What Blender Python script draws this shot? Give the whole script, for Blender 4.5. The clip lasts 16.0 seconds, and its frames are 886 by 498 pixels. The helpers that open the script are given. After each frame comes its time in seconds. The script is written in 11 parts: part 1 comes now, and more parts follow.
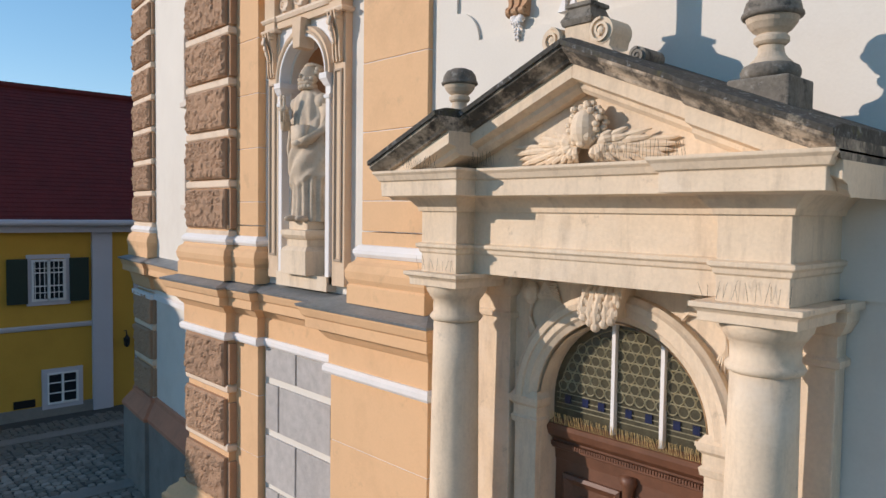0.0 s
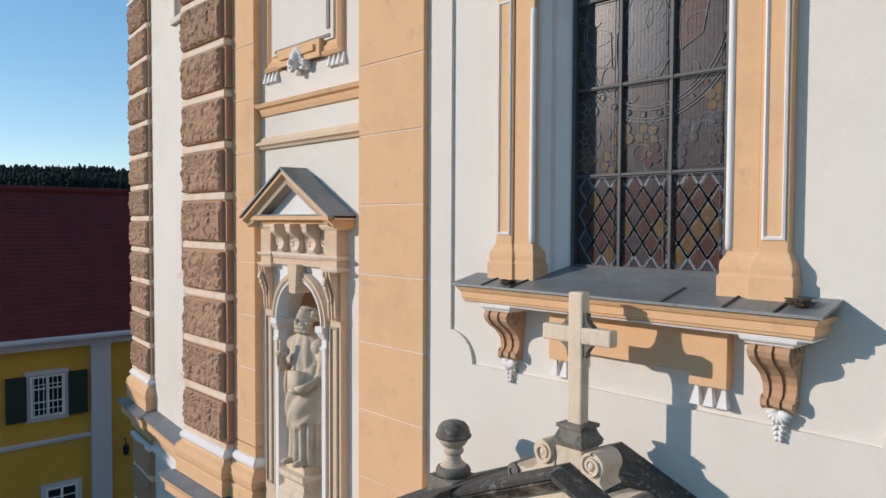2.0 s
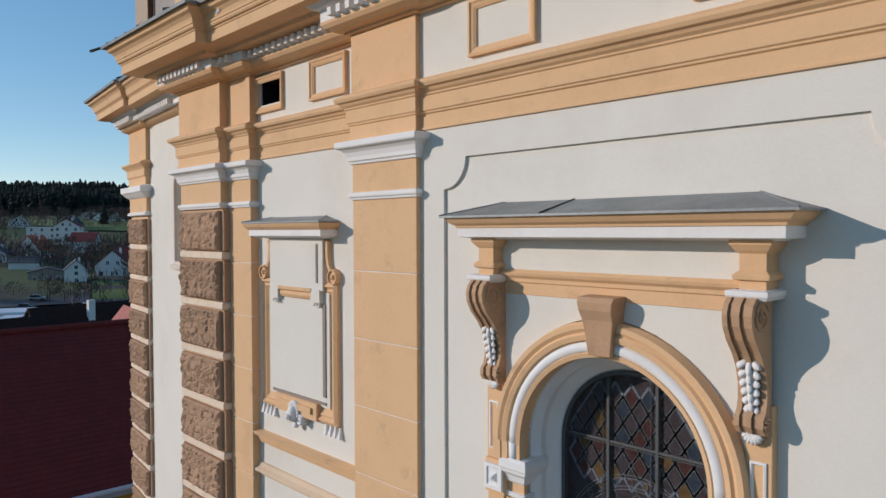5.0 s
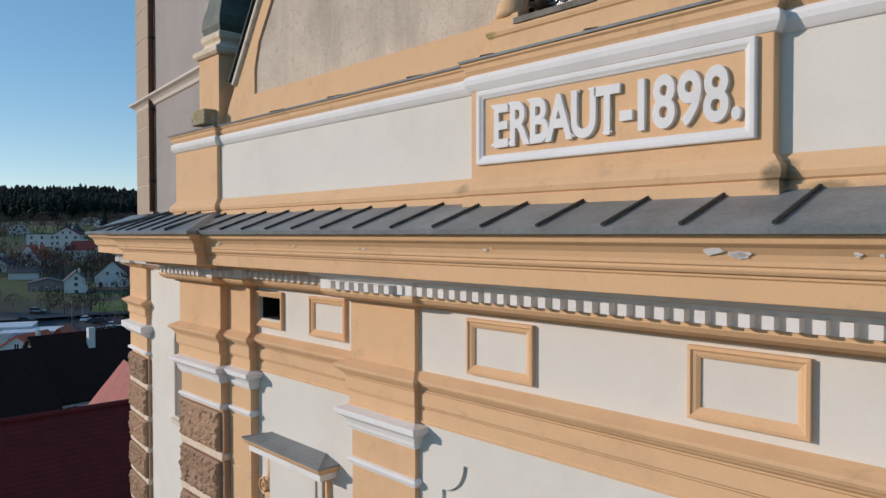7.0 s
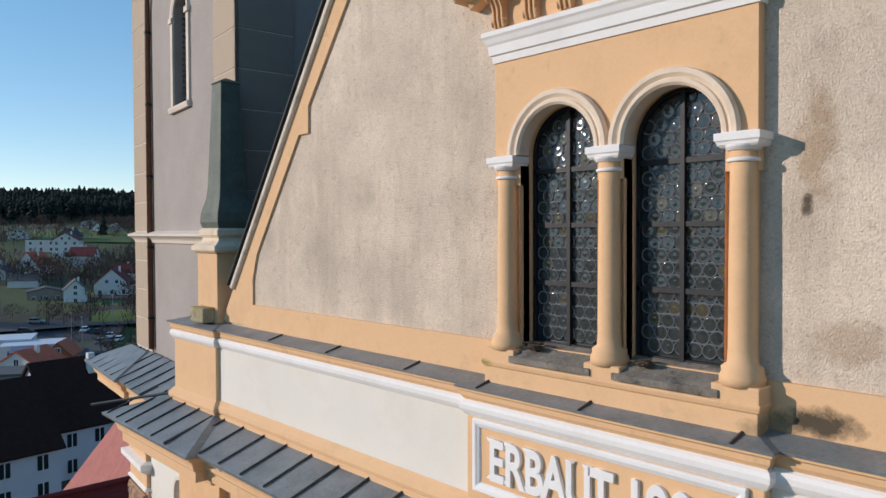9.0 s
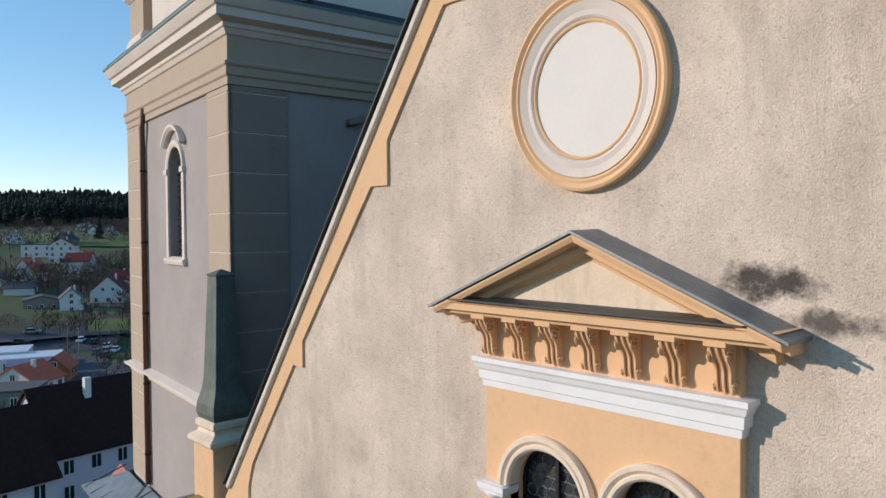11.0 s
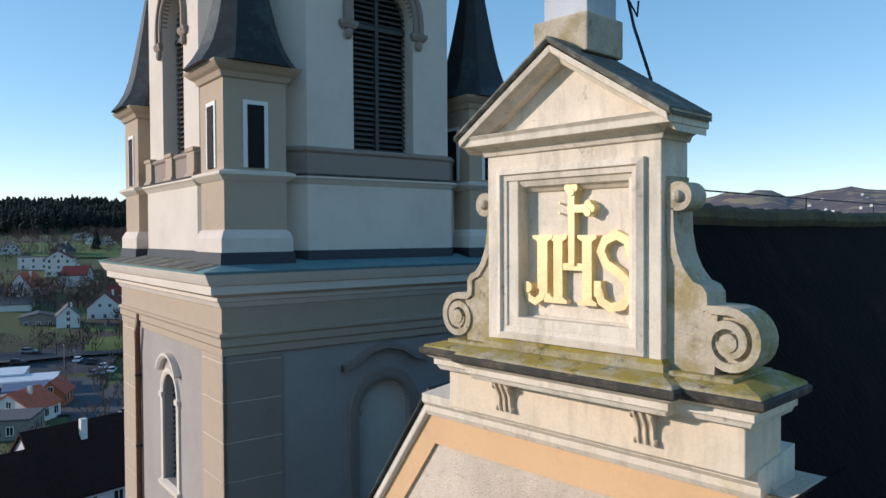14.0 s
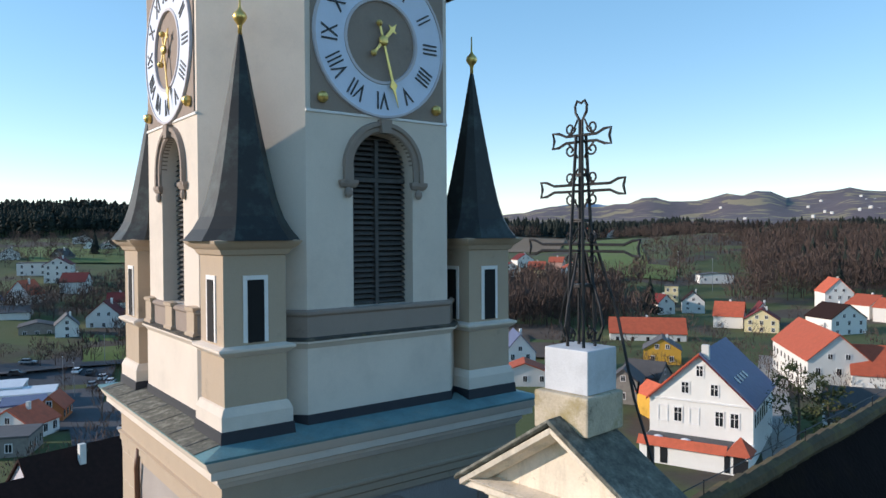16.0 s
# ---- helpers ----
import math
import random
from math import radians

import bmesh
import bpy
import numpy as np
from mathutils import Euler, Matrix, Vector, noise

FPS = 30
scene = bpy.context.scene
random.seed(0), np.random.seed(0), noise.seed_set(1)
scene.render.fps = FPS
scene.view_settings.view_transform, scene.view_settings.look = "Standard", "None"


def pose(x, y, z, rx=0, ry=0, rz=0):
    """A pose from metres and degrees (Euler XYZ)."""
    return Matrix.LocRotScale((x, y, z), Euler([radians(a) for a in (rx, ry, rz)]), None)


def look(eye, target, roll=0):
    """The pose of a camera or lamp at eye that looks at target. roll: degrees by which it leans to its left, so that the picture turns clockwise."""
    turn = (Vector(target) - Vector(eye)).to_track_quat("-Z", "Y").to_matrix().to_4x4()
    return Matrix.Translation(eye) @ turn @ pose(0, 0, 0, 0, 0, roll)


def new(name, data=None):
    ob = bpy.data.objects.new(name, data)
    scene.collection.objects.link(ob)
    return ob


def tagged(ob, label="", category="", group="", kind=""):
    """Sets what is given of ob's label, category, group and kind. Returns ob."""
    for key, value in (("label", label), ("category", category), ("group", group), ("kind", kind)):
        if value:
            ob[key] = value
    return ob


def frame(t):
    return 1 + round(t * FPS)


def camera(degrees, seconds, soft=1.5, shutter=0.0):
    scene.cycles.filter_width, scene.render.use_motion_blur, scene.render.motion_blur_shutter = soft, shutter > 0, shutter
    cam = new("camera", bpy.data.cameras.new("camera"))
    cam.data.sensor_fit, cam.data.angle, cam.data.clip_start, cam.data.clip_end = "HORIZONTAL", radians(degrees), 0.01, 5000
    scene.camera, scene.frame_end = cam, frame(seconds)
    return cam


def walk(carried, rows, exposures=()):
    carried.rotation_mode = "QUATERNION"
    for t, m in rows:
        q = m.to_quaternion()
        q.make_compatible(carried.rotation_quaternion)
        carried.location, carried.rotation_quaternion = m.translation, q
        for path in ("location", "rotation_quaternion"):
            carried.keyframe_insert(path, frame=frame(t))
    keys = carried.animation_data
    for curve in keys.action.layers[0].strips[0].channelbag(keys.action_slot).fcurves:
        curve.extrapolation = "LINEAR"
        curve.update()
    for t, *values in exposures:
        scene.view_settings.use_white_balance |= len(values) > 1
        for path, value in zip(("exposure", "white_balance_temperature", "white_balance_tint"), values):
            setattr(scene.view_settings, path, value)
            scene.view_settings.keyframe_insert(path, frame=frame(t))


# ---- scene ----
cam = camera(63.33, 16.0)
PATH = [
    (0, pose(-0.086, -4.860, 5.000, 87.154, -0.789, 47.115)),
    (0.5, pose(-0.098, -4.841, 5.741, 87.325, -0.697, 47.108)),
    (1, pose(-0.110, -4.824, 6.480, 87.526, -0.574, 47.096)),
    (1.5, pose(-0.119, -4.808, 7.219, 87.725, -0.417, 47.078)),
    (2, pose(-0.121, -4.795, 7.953, 87.916, -0.254, 47.057)),
    (2.5, pose(-0.114, -4.785, 8.688, 88.086, -0.114, 47.045)),
    (3, pose(-0.104, -4.772, 9.432, 88.205, -0.035, 47.050)),
    (5.5, pose(-0.017, -4.786, 13.078, 88.661, 0.195, 47.099)),
    (6, pose(-0.021, -4.777, 13.809, 88.710, 0.127, 47.111)),
    (6.5, pose(-0.017, -4.772, 14.542, 88.759, 0.072, 47.117)),
    (7, pose(-0.008, -4.773, 15.274, 88.788, 0.078, 47.091)),
    (7.5, pose(0.003, -4.773, 16.005, 88.790, 0.125, 47.059)),
    (8, pose(0.009, -4.763, 16.736, 88.769, 0.170, 47.048)),
    (8.5, pose(0.007, -4.750, 17.466, 88.720, 0.198, 47.048)),
    (9, pose(0.014, -4.745, 18.196, 88.651, 0.240, 47.029)),
    (9.5, pose(0.031, -4.743, 18.930, 88.580, 0.290, 46.986)),
    (10, pose(0.056, -4.746, 19.666, 88.507, 0.325, 46.924)),
    (12.5, pose(0.104, -4.648, 23.255, 88.527, 0.453, 46.585)),
    (13, pose(0.095, -4.621, 23.955, 88.598, 0.389, 46.587)),
    (13.5, pose(0.087, -4.617, 24.646, 88.694, 0.343, 46.592)),
    (14, pose(0.086, -4.616, 25.335, 88.790, 0.326, 46.586)),
    (14.5, pose(0.079, -4.608, 26.025, 88.860, 0.332, 46.571)),
    (15, pose(0.068, -4.600, 26.725, 88.878, 0.332, 46.554)),
    (15.5, pose(0.060, -4.594, 27.435, 88.845, 0.322, 46.536)),
    (16, pose(0.055, -4.584, 28.151, 88.809, 0.298, 46.511)),
]
walk(cam, PATH, [(0, -0.04, 6600, 16), (2.5, -0.14, 6450, 14), (5.5, -0.37, 6400, 14), (8.5, -0.18, 6550, 15), (10, 0.04, 6550, 15), (12.5, 0.03, 6480, 14.5), (14, 0.13, 6480, 15), (15.5, 0.38, 6700, 15), (16, 0.4, 6750, 15)])

# ---------- light ----------
SUN_DIR = Vector((-0.635, -0.71, 0.285)).normalized()
world = bpy.data.worlds.new("world")
scene.world = world
world.use_nodes = True
wn = world.node_tree.nodes
sky = wn.new("ShaderNodeTexSky")
sky.sky_type = "NISHITA"
sky.sun_disc = False
sky.sun_elevation = math.asin(SUN_DIR.z)
sky.sun_rotation = math.atan2(SUN_DIR.x, SUN_DIR.y)
sky.altitude = 200
sky.air_density = 0.8
sky.dust_density = 0.0
sky.ozone_density = 1.8
wn["Background"].inputs["Strength"].default_value = 0.15
even = wn.new("ShaderNodeGamma")
even.inputs["Gamma"].default_value = 0.62
vivid = wn.new("ShaderNodeHueSaturation")
vivid.inputs["Hue"].default_value = 0.494
vivid.inputs["Saturation"].default_value = 1.5
vivid.inputs["Value"].default_value = 2.15
world.node_tree.links.new(sky.outputs[0], even.inputs["Color"])
world.node_tree.links.new(even.outputs[0], vivid.inputs["Color"])
world.node_tree.links.new(vivid.outputs[0], wn["Background"].inputs["Color"])
sun = new("sun", bpy.data.lights.new("sun", "SUN"))
sun.data.energy = 3.6
sun.data.angle = radians(0.55)
sun.data.color = (1.0, 0.9, 0.79)
sun.matrix_world = look(SUN_DIR * 60, (0, 0, 0))


# ---------- materials ----------
def mat(name, base, rough=0.8, metal=0.0, var=0.12, scale=3.0, grain=60.0, bump=0.15, bump_scale=None, dirt=None, dirt_amt=0.35,
        dirt_scale=1.2, streak=False, rand=0.0, bump2=0.0, bump2_scale=8.0, dist=0.01, stretch=1.0, spec=0.5, layers=(), stains=()):
    """Painted or mineral surface: tone drift at two scales, stains, fine relief."""
    m = bpy.data.materials.new(name)
    m.use_nodes = True
    nt = m.node_tree
    N, L = nt.nodes, nt.links
    b = N["Principled BSDF"]
    b.inputs["Roughness"].default_value = rough
    b.inputs["Metallic"].default_value = metal
    b.inputs["Specular IOR Level"].default_value = spec
    geo = N.new("ShaderNodeNewGeometry")
    n1 = N.new("ShaderNodeTexNoise")
    n1.inputs["Scale"].default_value = scale
    n1.inputs["Detail"].default_value = 6
    n1.inputs["Roughness"].default_value = 0.6
    L.new(geo.outputs["Position"], n1.inputs["Vector"])
    n2 = N.new("ShaderNodeTexNoise")
    n2.inputs["Scale"].default_value = grain
    n2.inputs["Detail"].default_value = 3
    L.new(geo.outputs["Position"], n2.inputs["Vector"])
    col = N.new("ShaderNodeMix")
    col.data_type = "RGBA"
    lo = [c * (1 - var) for c in base]
    hi = [min(1, c * (1 + var * 0.8)) for c in base]
    col.inputs["A"].default_value = (*lo, 1)
    col.inputs["B"].default_value = (*hi, 1)
    add = N.new("ShaderNodeMath")
    add.operation = "MULTIPLY_ADD"
    L.new(n2.outputs["Fac"], add.inputs[0])
    add.inputs[1].default_value = 0.5
    L.new(n1.outputs["Fac"], add.inputs[2])
    ramp = N.new("ShaderNodeMapRange")
    ramp.inputs["From Min"].default_value = 0.45
    ramp.inputs["From Max"].default_value = 1.05
    L.new(add.outputs[0], ramp.inputs["Value"])
    L.new(ramp.outputs[0], col.inputs["Factor"])
    out = col.outputs["Result"]
    if rand:
        info = N.new("ShaderNodeObjectInfo")
        hs = N.new("ShaderNodeHueSaturation")
        mr = N.new("ShaderNodeMapRange")
        mr.inputs["To Min"].default_value = 1 - rand
        mr.inputs["To Max"].default_value = 1 + rand
        L.new(info.outputs["Random"], mr.inputs["Value"])
        L.new(mr.outputs[0], hs.inputs["Value"])
        L.new(out, hs.inputs["Color"])
        out = hs.outputs["Color"]
    if dirt:
        mp = N.new("ShaderNodeMapping")
        mp.inputs["Scale"].default_value = (1, 1, 0.18) if streak else (1, 1, 1)
        L.new(geo.outputs["Position"], mp.inputs["Vector"])
        n3 = N.new("ShaderNodeTexNoise")
        n3.inputs["Scale"].default_value = dirt_scale * (3 if streak else 1)
        n3.inputs["Detail"].default_value = 8
        n3.inputs["Roughness"].default_value = 0.7
        L.new(mp.outputs[0], n3.inputs["Vector"])
        r3 = N.new("ShaderNodeMapRange")
        r3.inputs["From Min"].default_value = 0.5
        r3.inputs["From Max"].default_value = 0.72
        r3.inputs["To Max"].default_value = dirt_amt
        L.new(n3.outputs["Fac"], r3.inputs["Value"])
        mx = N.new("ShaderNodeMix")
        mx.data_type = "RGBA"
        L.new(r3.outputs[0], mx.inputs["Factor"])
        L.new(out, mx.inputs["A"])
        mx.inputs["B"].default_value = (*dirt, 1)
        out = mx.outputs["Result"]
    def math_node(op, x, y):
        k = N.new("ShaderNodeMath")
        k.operation = op
        for sock, v in zip(k.inputs, (x, y)):
            if isinstance(v, (int, float)):
                sock.default_value = v
            else:
                L.new(v, sock)
        return k.outputs[0]
    def over(fac, tone):
        k = N.new("ShaderNodeMix")
        k.data_type = "RGBA"
        L.new(fac, k.inputs["Factor"])
        L.new(out, k.inputs["A"])
        k.inputs["B"].default_value = (*tone, 1)
        return k.outputs["Result"]
    def blotch(sc, lo, hi):
        k = N.new("ShaderNodeTexNoise")
        k.inputs["Scale"].default_value = sc
        k.inputs["Detail"].default_value = 9
        k.inputs["Roughness"].default_value = 0.72
        L.new(geo.outputs["Position"], k.inputs["Vector"])
        r = N.new("ShaderNodeMapRange")
        r.inputs["From Min"].default_value, r.inputs["From Max"].default_value = lo, hi
        L.new(k.outputs["Fac"], r.inputs["Value"])
        return r.outputs[0]
    # growths and crusts: tone, amount, scale, thresholds, share that keeps to faces that look up
    for tone, amt, sc, lo, hi, up in layers:
        f = math_node("MULTIPLY", blotch(sc, lo, hi), amt)
        if up:
            sep = N.new("ShaderNodeSeparateXYZ")
            L.new(geo.outputs["Normal"], sep.inputs[0])
            r = N.new("ShaderNodeMapRange")
            r.inputs["From Min"].default_value, r.inputs["From Max"].default_value = 0.1, 0.7
            r.inputs["To Min"].default_value = 1 - up
            L.new(sep.outputs["Z"], r.inputs["Value"])
            f = math_node("MULTIPLY", f, r.outputs[0])
        out = over(f, tone)
    # single stains: centre x, z, half width, half height, tone, amount
    for cx, cz, rx, rz, tone, amt in stains:
        sep = N.new("ShaderNodeSeparateXYZ")
        L.new(geo.outputs["Position"], sep.inputs[0])
        dx = math_node("POWER", math_node("ABSOLUTE", math_node("MULTIPLY", math_node("SUBTRACT", sep.outputs["X"], cx), 1 / rx), 0), 2)
        dz = math_node("POWER", math_node("ABSOLUTE", math_node("MULTIPLY", math_node("SUBTRACT", sep.outputs["Z"], cz), 1 / rz), 0), 2)
        near = math_node("SUBTRACT", 1.0, math_node("ADD", dx, dz))
        ragged = math_node("ADD", near, math_node("SUBTRACT", blotch(5.0, 0.3, 0.7), 0.75))
        r = N.new("ShaderNodeMapRange")
        r.inputs["From Min"].default_value, r.inputs["From Max"].default_value = 0.0, 0.7
        r.inputs["To Max"].default_value = amt
        L.new(ragged, r.inputs["Value"])
        out = over(r.outputs[0], tone)
    L.new(out, b.inputs["Base Color"])
    if bump:
        bp = N.new("ShaderNodeBump")
        bp.inputs["Strength"].default_value = bump
        bp.inputs["Distance"].default_value = dist
        n4 = N.new("ShaderNodeTexNoise")
        n4.inputs["Scale"].default_value = bump_scale or grain
        n4.inputs["Detail"].default_value = 4
        if stretch != 1.0:
            mz = N.new("ShaderNodeMapping")
            mz.inputs["Scale"].default_value = (1, 1, stretch)
            L.new(geo.outputs["Position"], mz.inputs["Vector"])
            L.new(mz.outputs[0], n4.inputs["Vector"])
        else:
            L.new(geo.outputs["Position"], n4.inputs["Vector"])
        L.new(n4.outputs["Fac"], bp.inputs["Height"])
        nrm = bp.outputs["Normal"]
        if bump2:
            b2 = N.new("ShaderNodeBump")
            b2.inputs["Strength"].default_value = bump2
            b2.inputs["Distance"].default_value = 0.03
            n5 = N.new("ShaderNodeTexNoise")
            n5.inputs["Scale"].default_value = bump2_scale
            n5.inputs["Detail"].default_value = 5
            L.new(geo.outputs["Position"], n5.inputs["Vector"])
            L.new(n5.outputs["Fac"], b2.inputs["Height"])
            L.new(nrm, b2.inputs["Normal"])
            nrm = b2.outputs["Normal"]
        L.new(nrm, b.inputs["Normal"])
    return m


M = {}
M["white"] = mat("cream_limewash", (0.74, 0.69, 0.61), 0.9, var=0.05, scale=0.8, grain=45, bump=0.12, dirt=(0.5, 0.42, 0.34), dirt_amt=0.28, dirt_scale=0.5)
M["trim"] = mat("white_trim_paint", (0.80, 0.77, 0.74), 0.8, var=0.06, scale=2, grain=50, bump=0.1, dirt=(0.45, 0.4, 0.35), dirt_amt=0.2)
M["orange"] = mat("apricot_limewash", (0.75, 0.465, 0.25), 0.88, var=0.07, scale=1.1, grain=40, bump=0.12, dirt=(0.50, 0.30, 0.16), dirt_amt=0.5, dirt_scale=1.1, layers=(((0.34, 0.23, 0.14), 0.45, 3.2, 0.58, 0.74, 0.0),), stains=((-1.68, 16.97, 0.30, 0.13, (0.05, 0.04, 0.025), 0.95), (-1.95, 16.9, 0.2, 0.1, (0.2, 0.14, 0.08), 0.7), (-1.85, 15.62, 0.16, 0.14, (0.16, 0.12, 0.07), 0.8), (-1.6, 15.55, 0.2, 0.06, (0.2, 0.16, 0.08), 0.7), (-4.4, 17.03, 0.12, 0.05, (0.28, 0.24, 0.05), 0.8), (-4.7, 15.68, 0.2, 0.06, (0.3, 0.22, 0.13), 0.6)))
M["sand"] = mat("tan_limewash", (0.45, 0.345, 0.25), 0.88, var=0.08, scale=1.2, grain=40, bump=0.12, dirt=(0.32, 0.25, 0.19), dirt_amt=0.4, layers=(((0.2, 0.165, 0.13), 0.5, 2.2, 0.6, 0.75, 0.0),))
M["sandlight"] = mat("pale_sand_limewash", (0.70, 0.52, 0.355), 0.88, var=0.08, scale=1.5, grain=40, bump=0.12, dirt=(0.42, 0.3, 0.2), dirt_amt=0.4, dirt_scale=2)
M["ochre"] = mat("brown_ochre_limewash", (0.52, 0.315, 0.18), 0.88, var=0.12, scale=2, grain=40, bump=0.12, dirt=(0.27, 0.16, 0.09), dirt_amt=0.55, dirt_scale=3)
M["joint"] = mat("pale_apricot_limewash", (0.78, 0.625, 0.475), 0.88, var=0.1, scale=2, grain=40, bump=0.12, dirt=(0.45, 0.3, 0.2), dirt_amt=0.5, dirt_scale=2.5)
# taupe paint, also the shaded copy of the tan quoin colour
M["taupe"] = mat("taupe_and_shade_limewash", (0.30, 0.235, 0.195), 0.9, var=0.1, scale=1.2, grain=40, bump=0.12, dirt=(0.2, 0.16, 0.13), dirt_amt=0.5, layers=(((0.13, 0.105, 0.085), 0.5, 2.6, 0.6, 0.76, 0.0),))
M["rust"] = mat("brown_rough_plaster", (0.43, 0.262, 0.16), 0.95, var=0.22, scale=5, grain=60, bump=0.3, bump_scale=60, dist=0.01, dirt=(0.2, 0.11, 0.06), dirt_amt=0.4, dirt_scale=5, rand=0.1)
M["granite"] = mat("grey_granite_plaster", (0.44, 0.41, 0.385), 0.92, var=0.2, scale=8, grain=90, bump=0.35, bump_scale=45, dist=0.012, rand=0.05)
M["rough"] = mat("roughcast", (0.71, 0.58, 0.455), 0.95, var=0.28, scale=1.2, grain=70, bump=0.8, bump_scale=105, dist=0.014, dirt=(0.38, 0.30, 0.225), dirt_amt=0.55, dirt_scale=0.7, streak=True, bump2=0.3, bump2_scale=160, stretch=0.62, layers=(((0.28, 0.215, 0.16), 0.6, 40.0, 0.55, 0.68, 0.0), ((0.30, 0.225, 0.165), 0.5, 13.0, 0.55, 0.72, 0.0), ((0.40, 0.30, 0.21), 0.5, 1.1, 0.58, 0.75, 0.0)), stains=((-1.95, 20.75, 0.55, 0.17, (0.035, 0.03, 0.026), 0.92), (-1.5, 20.5, 0.4, 0.13, (0.05, 0.043, 0.036), 0.85), (-1.72, 18.75, 0.16, 0.5, (0.33, 0.2, 0.09), 0.55), (-1.77, 18.36, 0.05, 0.1, (0.05, 0.035, 0.02), 0.85), (-1.55, 17.5, 0.3, 0.2, (0.36, 0.22, 0.12), 0.45)))
M["stone"] = mat("limewashed_stone", (0.75, 0.60, 0.435), 0.88, var=0.12, scale=2.5, grain=40, bump=0.25, dirt=(0.34, 0.255, 0.18), dirt_amt=0.45, dirt_scale=2.2, streak=True, layers=(((0.78, 0.66, 0.52), 0.6, 1.6, 0.52, 0.66, 0.0), ((0.2, 0.155, 0.11), 0.6, 4.2, 0.62, 0.74, 0.0)))
M["weathered"] = mat("weathered_stone", (0.21, 0.185, 0.15), 0.95, var=0.4, scale=6, grain=50, bump=0.45, dist=0.014, dirt=(0.06, 0.054, 0.046), dirt_amt=0.85, dirt_scale=3.2, layers=(((0.36, 0.34, 0.3), 0.7, 13.0, 0.56, 0.66, 0.0), ((0.03, 0.028, 0.025), 0.8, 7.0, 0.55, 0.65, 0.0)))
M["niche"] = mat("brown_niche_paint", (0.44, 0.225, 0.11), 0.9, var=0.1, scale=2, grain=40, bump=0.15, dirt=(0.3, 0.16, 0.09), dirt_amt=0.4)
M["sooty"] = mat("sooty_stone", (0.60, 0.49, 0.37), 0.92, var=0.2, scale=4, grain=45, bump=0.3, dirt=(0.05, 0.045, 0.038), dirt_amt=0.95, dirt_scale=1.5, streak=True, layers=(((0.06, 0.054, 0.045), 0.93, 2.6, 0.40, 0.56, 0.0), ((0.03, 0.028, 0.025), 0.8, 9.0, 0.5, 0.62, 0.0)))
M["crust"] = mat("black_crust", (0.055, 0.048, 0.04), 0.95, var=0.5, scale=6, grain=50, bump=0.5, dist=0.012, dirt=(0.25, 0.2, 0.13), dirt_amt=0.6, dirt_scale=3.5, layers=(((0.3, 0.24, 0.08), 0.6, 8.0, 0.6, 0.68, 0.2),))
M["lichen"] = mat("lichen_stone", (0.40, 0.35, 0.26), 0.95, var=0.3, scale=5, grain=40, bump=0.45, dist=0.014, dirt=(0.06, 0.052, 0.04), dirt_amt=0.85, dirt_scale=2.4, layers=(((0.30, 0.225, 0.03), 0.92, 3.4, 0.38, 0.52, 0.55), ((0.52, 0.46, 0.3), 0.8, 24.0, 0.62, 0.68, 0.4), ((0.03, 0.028, 0.022), 0.8, 5.5, 0.56, 0.66, 0.0)))
M["crown"] = mat("weathered_cream_stone", (0.74, 0.64, 0.515), 0.9, var=0.16, scale=3, grain=45, bump=0.35, dirt=(0.2, 0.17, 0.13), dirt_amt=0.42, dirt_scale=2.2, streak=True, layers=(((0.44, 0.34, 0.1), 0.6, 2.1, 0.58, 0.72, 0.3), ((0.2, 0.175, 0.14), 0.7, 6.5, 0.6, 0.7, 0.0)))
M["volute"] = mat("lichened_volute_stone", (0.50, 0.42, 0.31), 0.92, var=0.25, scale=4, grain=45, bump=0.4, dist=0.012, dirt=(0.13, 0.11, 0.08), dirt_amt=0.7, dirt_scale=3.0, layers=(((0.36, 0.27, 0.07), 0.8, 3.0, 0.5, 0.64, 0.3), ((0.1, 0.085, 0.06), 0.7, 7.0, 0.57, 0.68, 0.0)))
M["mossroof"] = mat("mossy_dark_slab", (0.075, 0.07, 0.06), 0.95, var=0.5, scale=9, grain=45, bump=0.6, dist=0.02, dirt=(0.03, 0.03, 0.024), dirt_amt=0.8, dirt_scale=3, layers=(((0.30, 0.31, 0.31), 0.75, 16.0, 0.56, 0.64, 0.0), ((0.16, 0.15, 0.06), 0.7, 6.0, 0.56, 0.68, 0.0), ((0.42, 0.36, 0.27), 0.6, 5.0, 0.62, 0.7, 0.0)))
M["lichenslab"] = mat("lichened_slab", (0.13, 0.125, 0.10), 0.95, var=0.6, scale=9, grain=45, bump=0.5, dist=0.015, dirt=(0.36, 0.35, 0.29), dirt_amt=0.7, dirt_scale=4.5)
M["block"] = mat("pale_concrete", (0.55, 0.56, 0.58), 0.9, var=0.12, scale=4, grain=60, bump=0.2, dirt=(0.3, 0.3, 0.3), dirt_amt=0.5, dirt_scale=3)
M["statue"] = mat("statue_sandstone", (0.60, 0.485, 0.36), 0.9, var=0.14, scale=5, grain=60, bump=0.2, dirt=(0.2, 0.15, 0.11), dirt_amt=0.5, dirt_scale=3, layers=(((0.25, 0.19, 0.14), 0.5, 7.0, 0.56, 0.7, 0.0),))
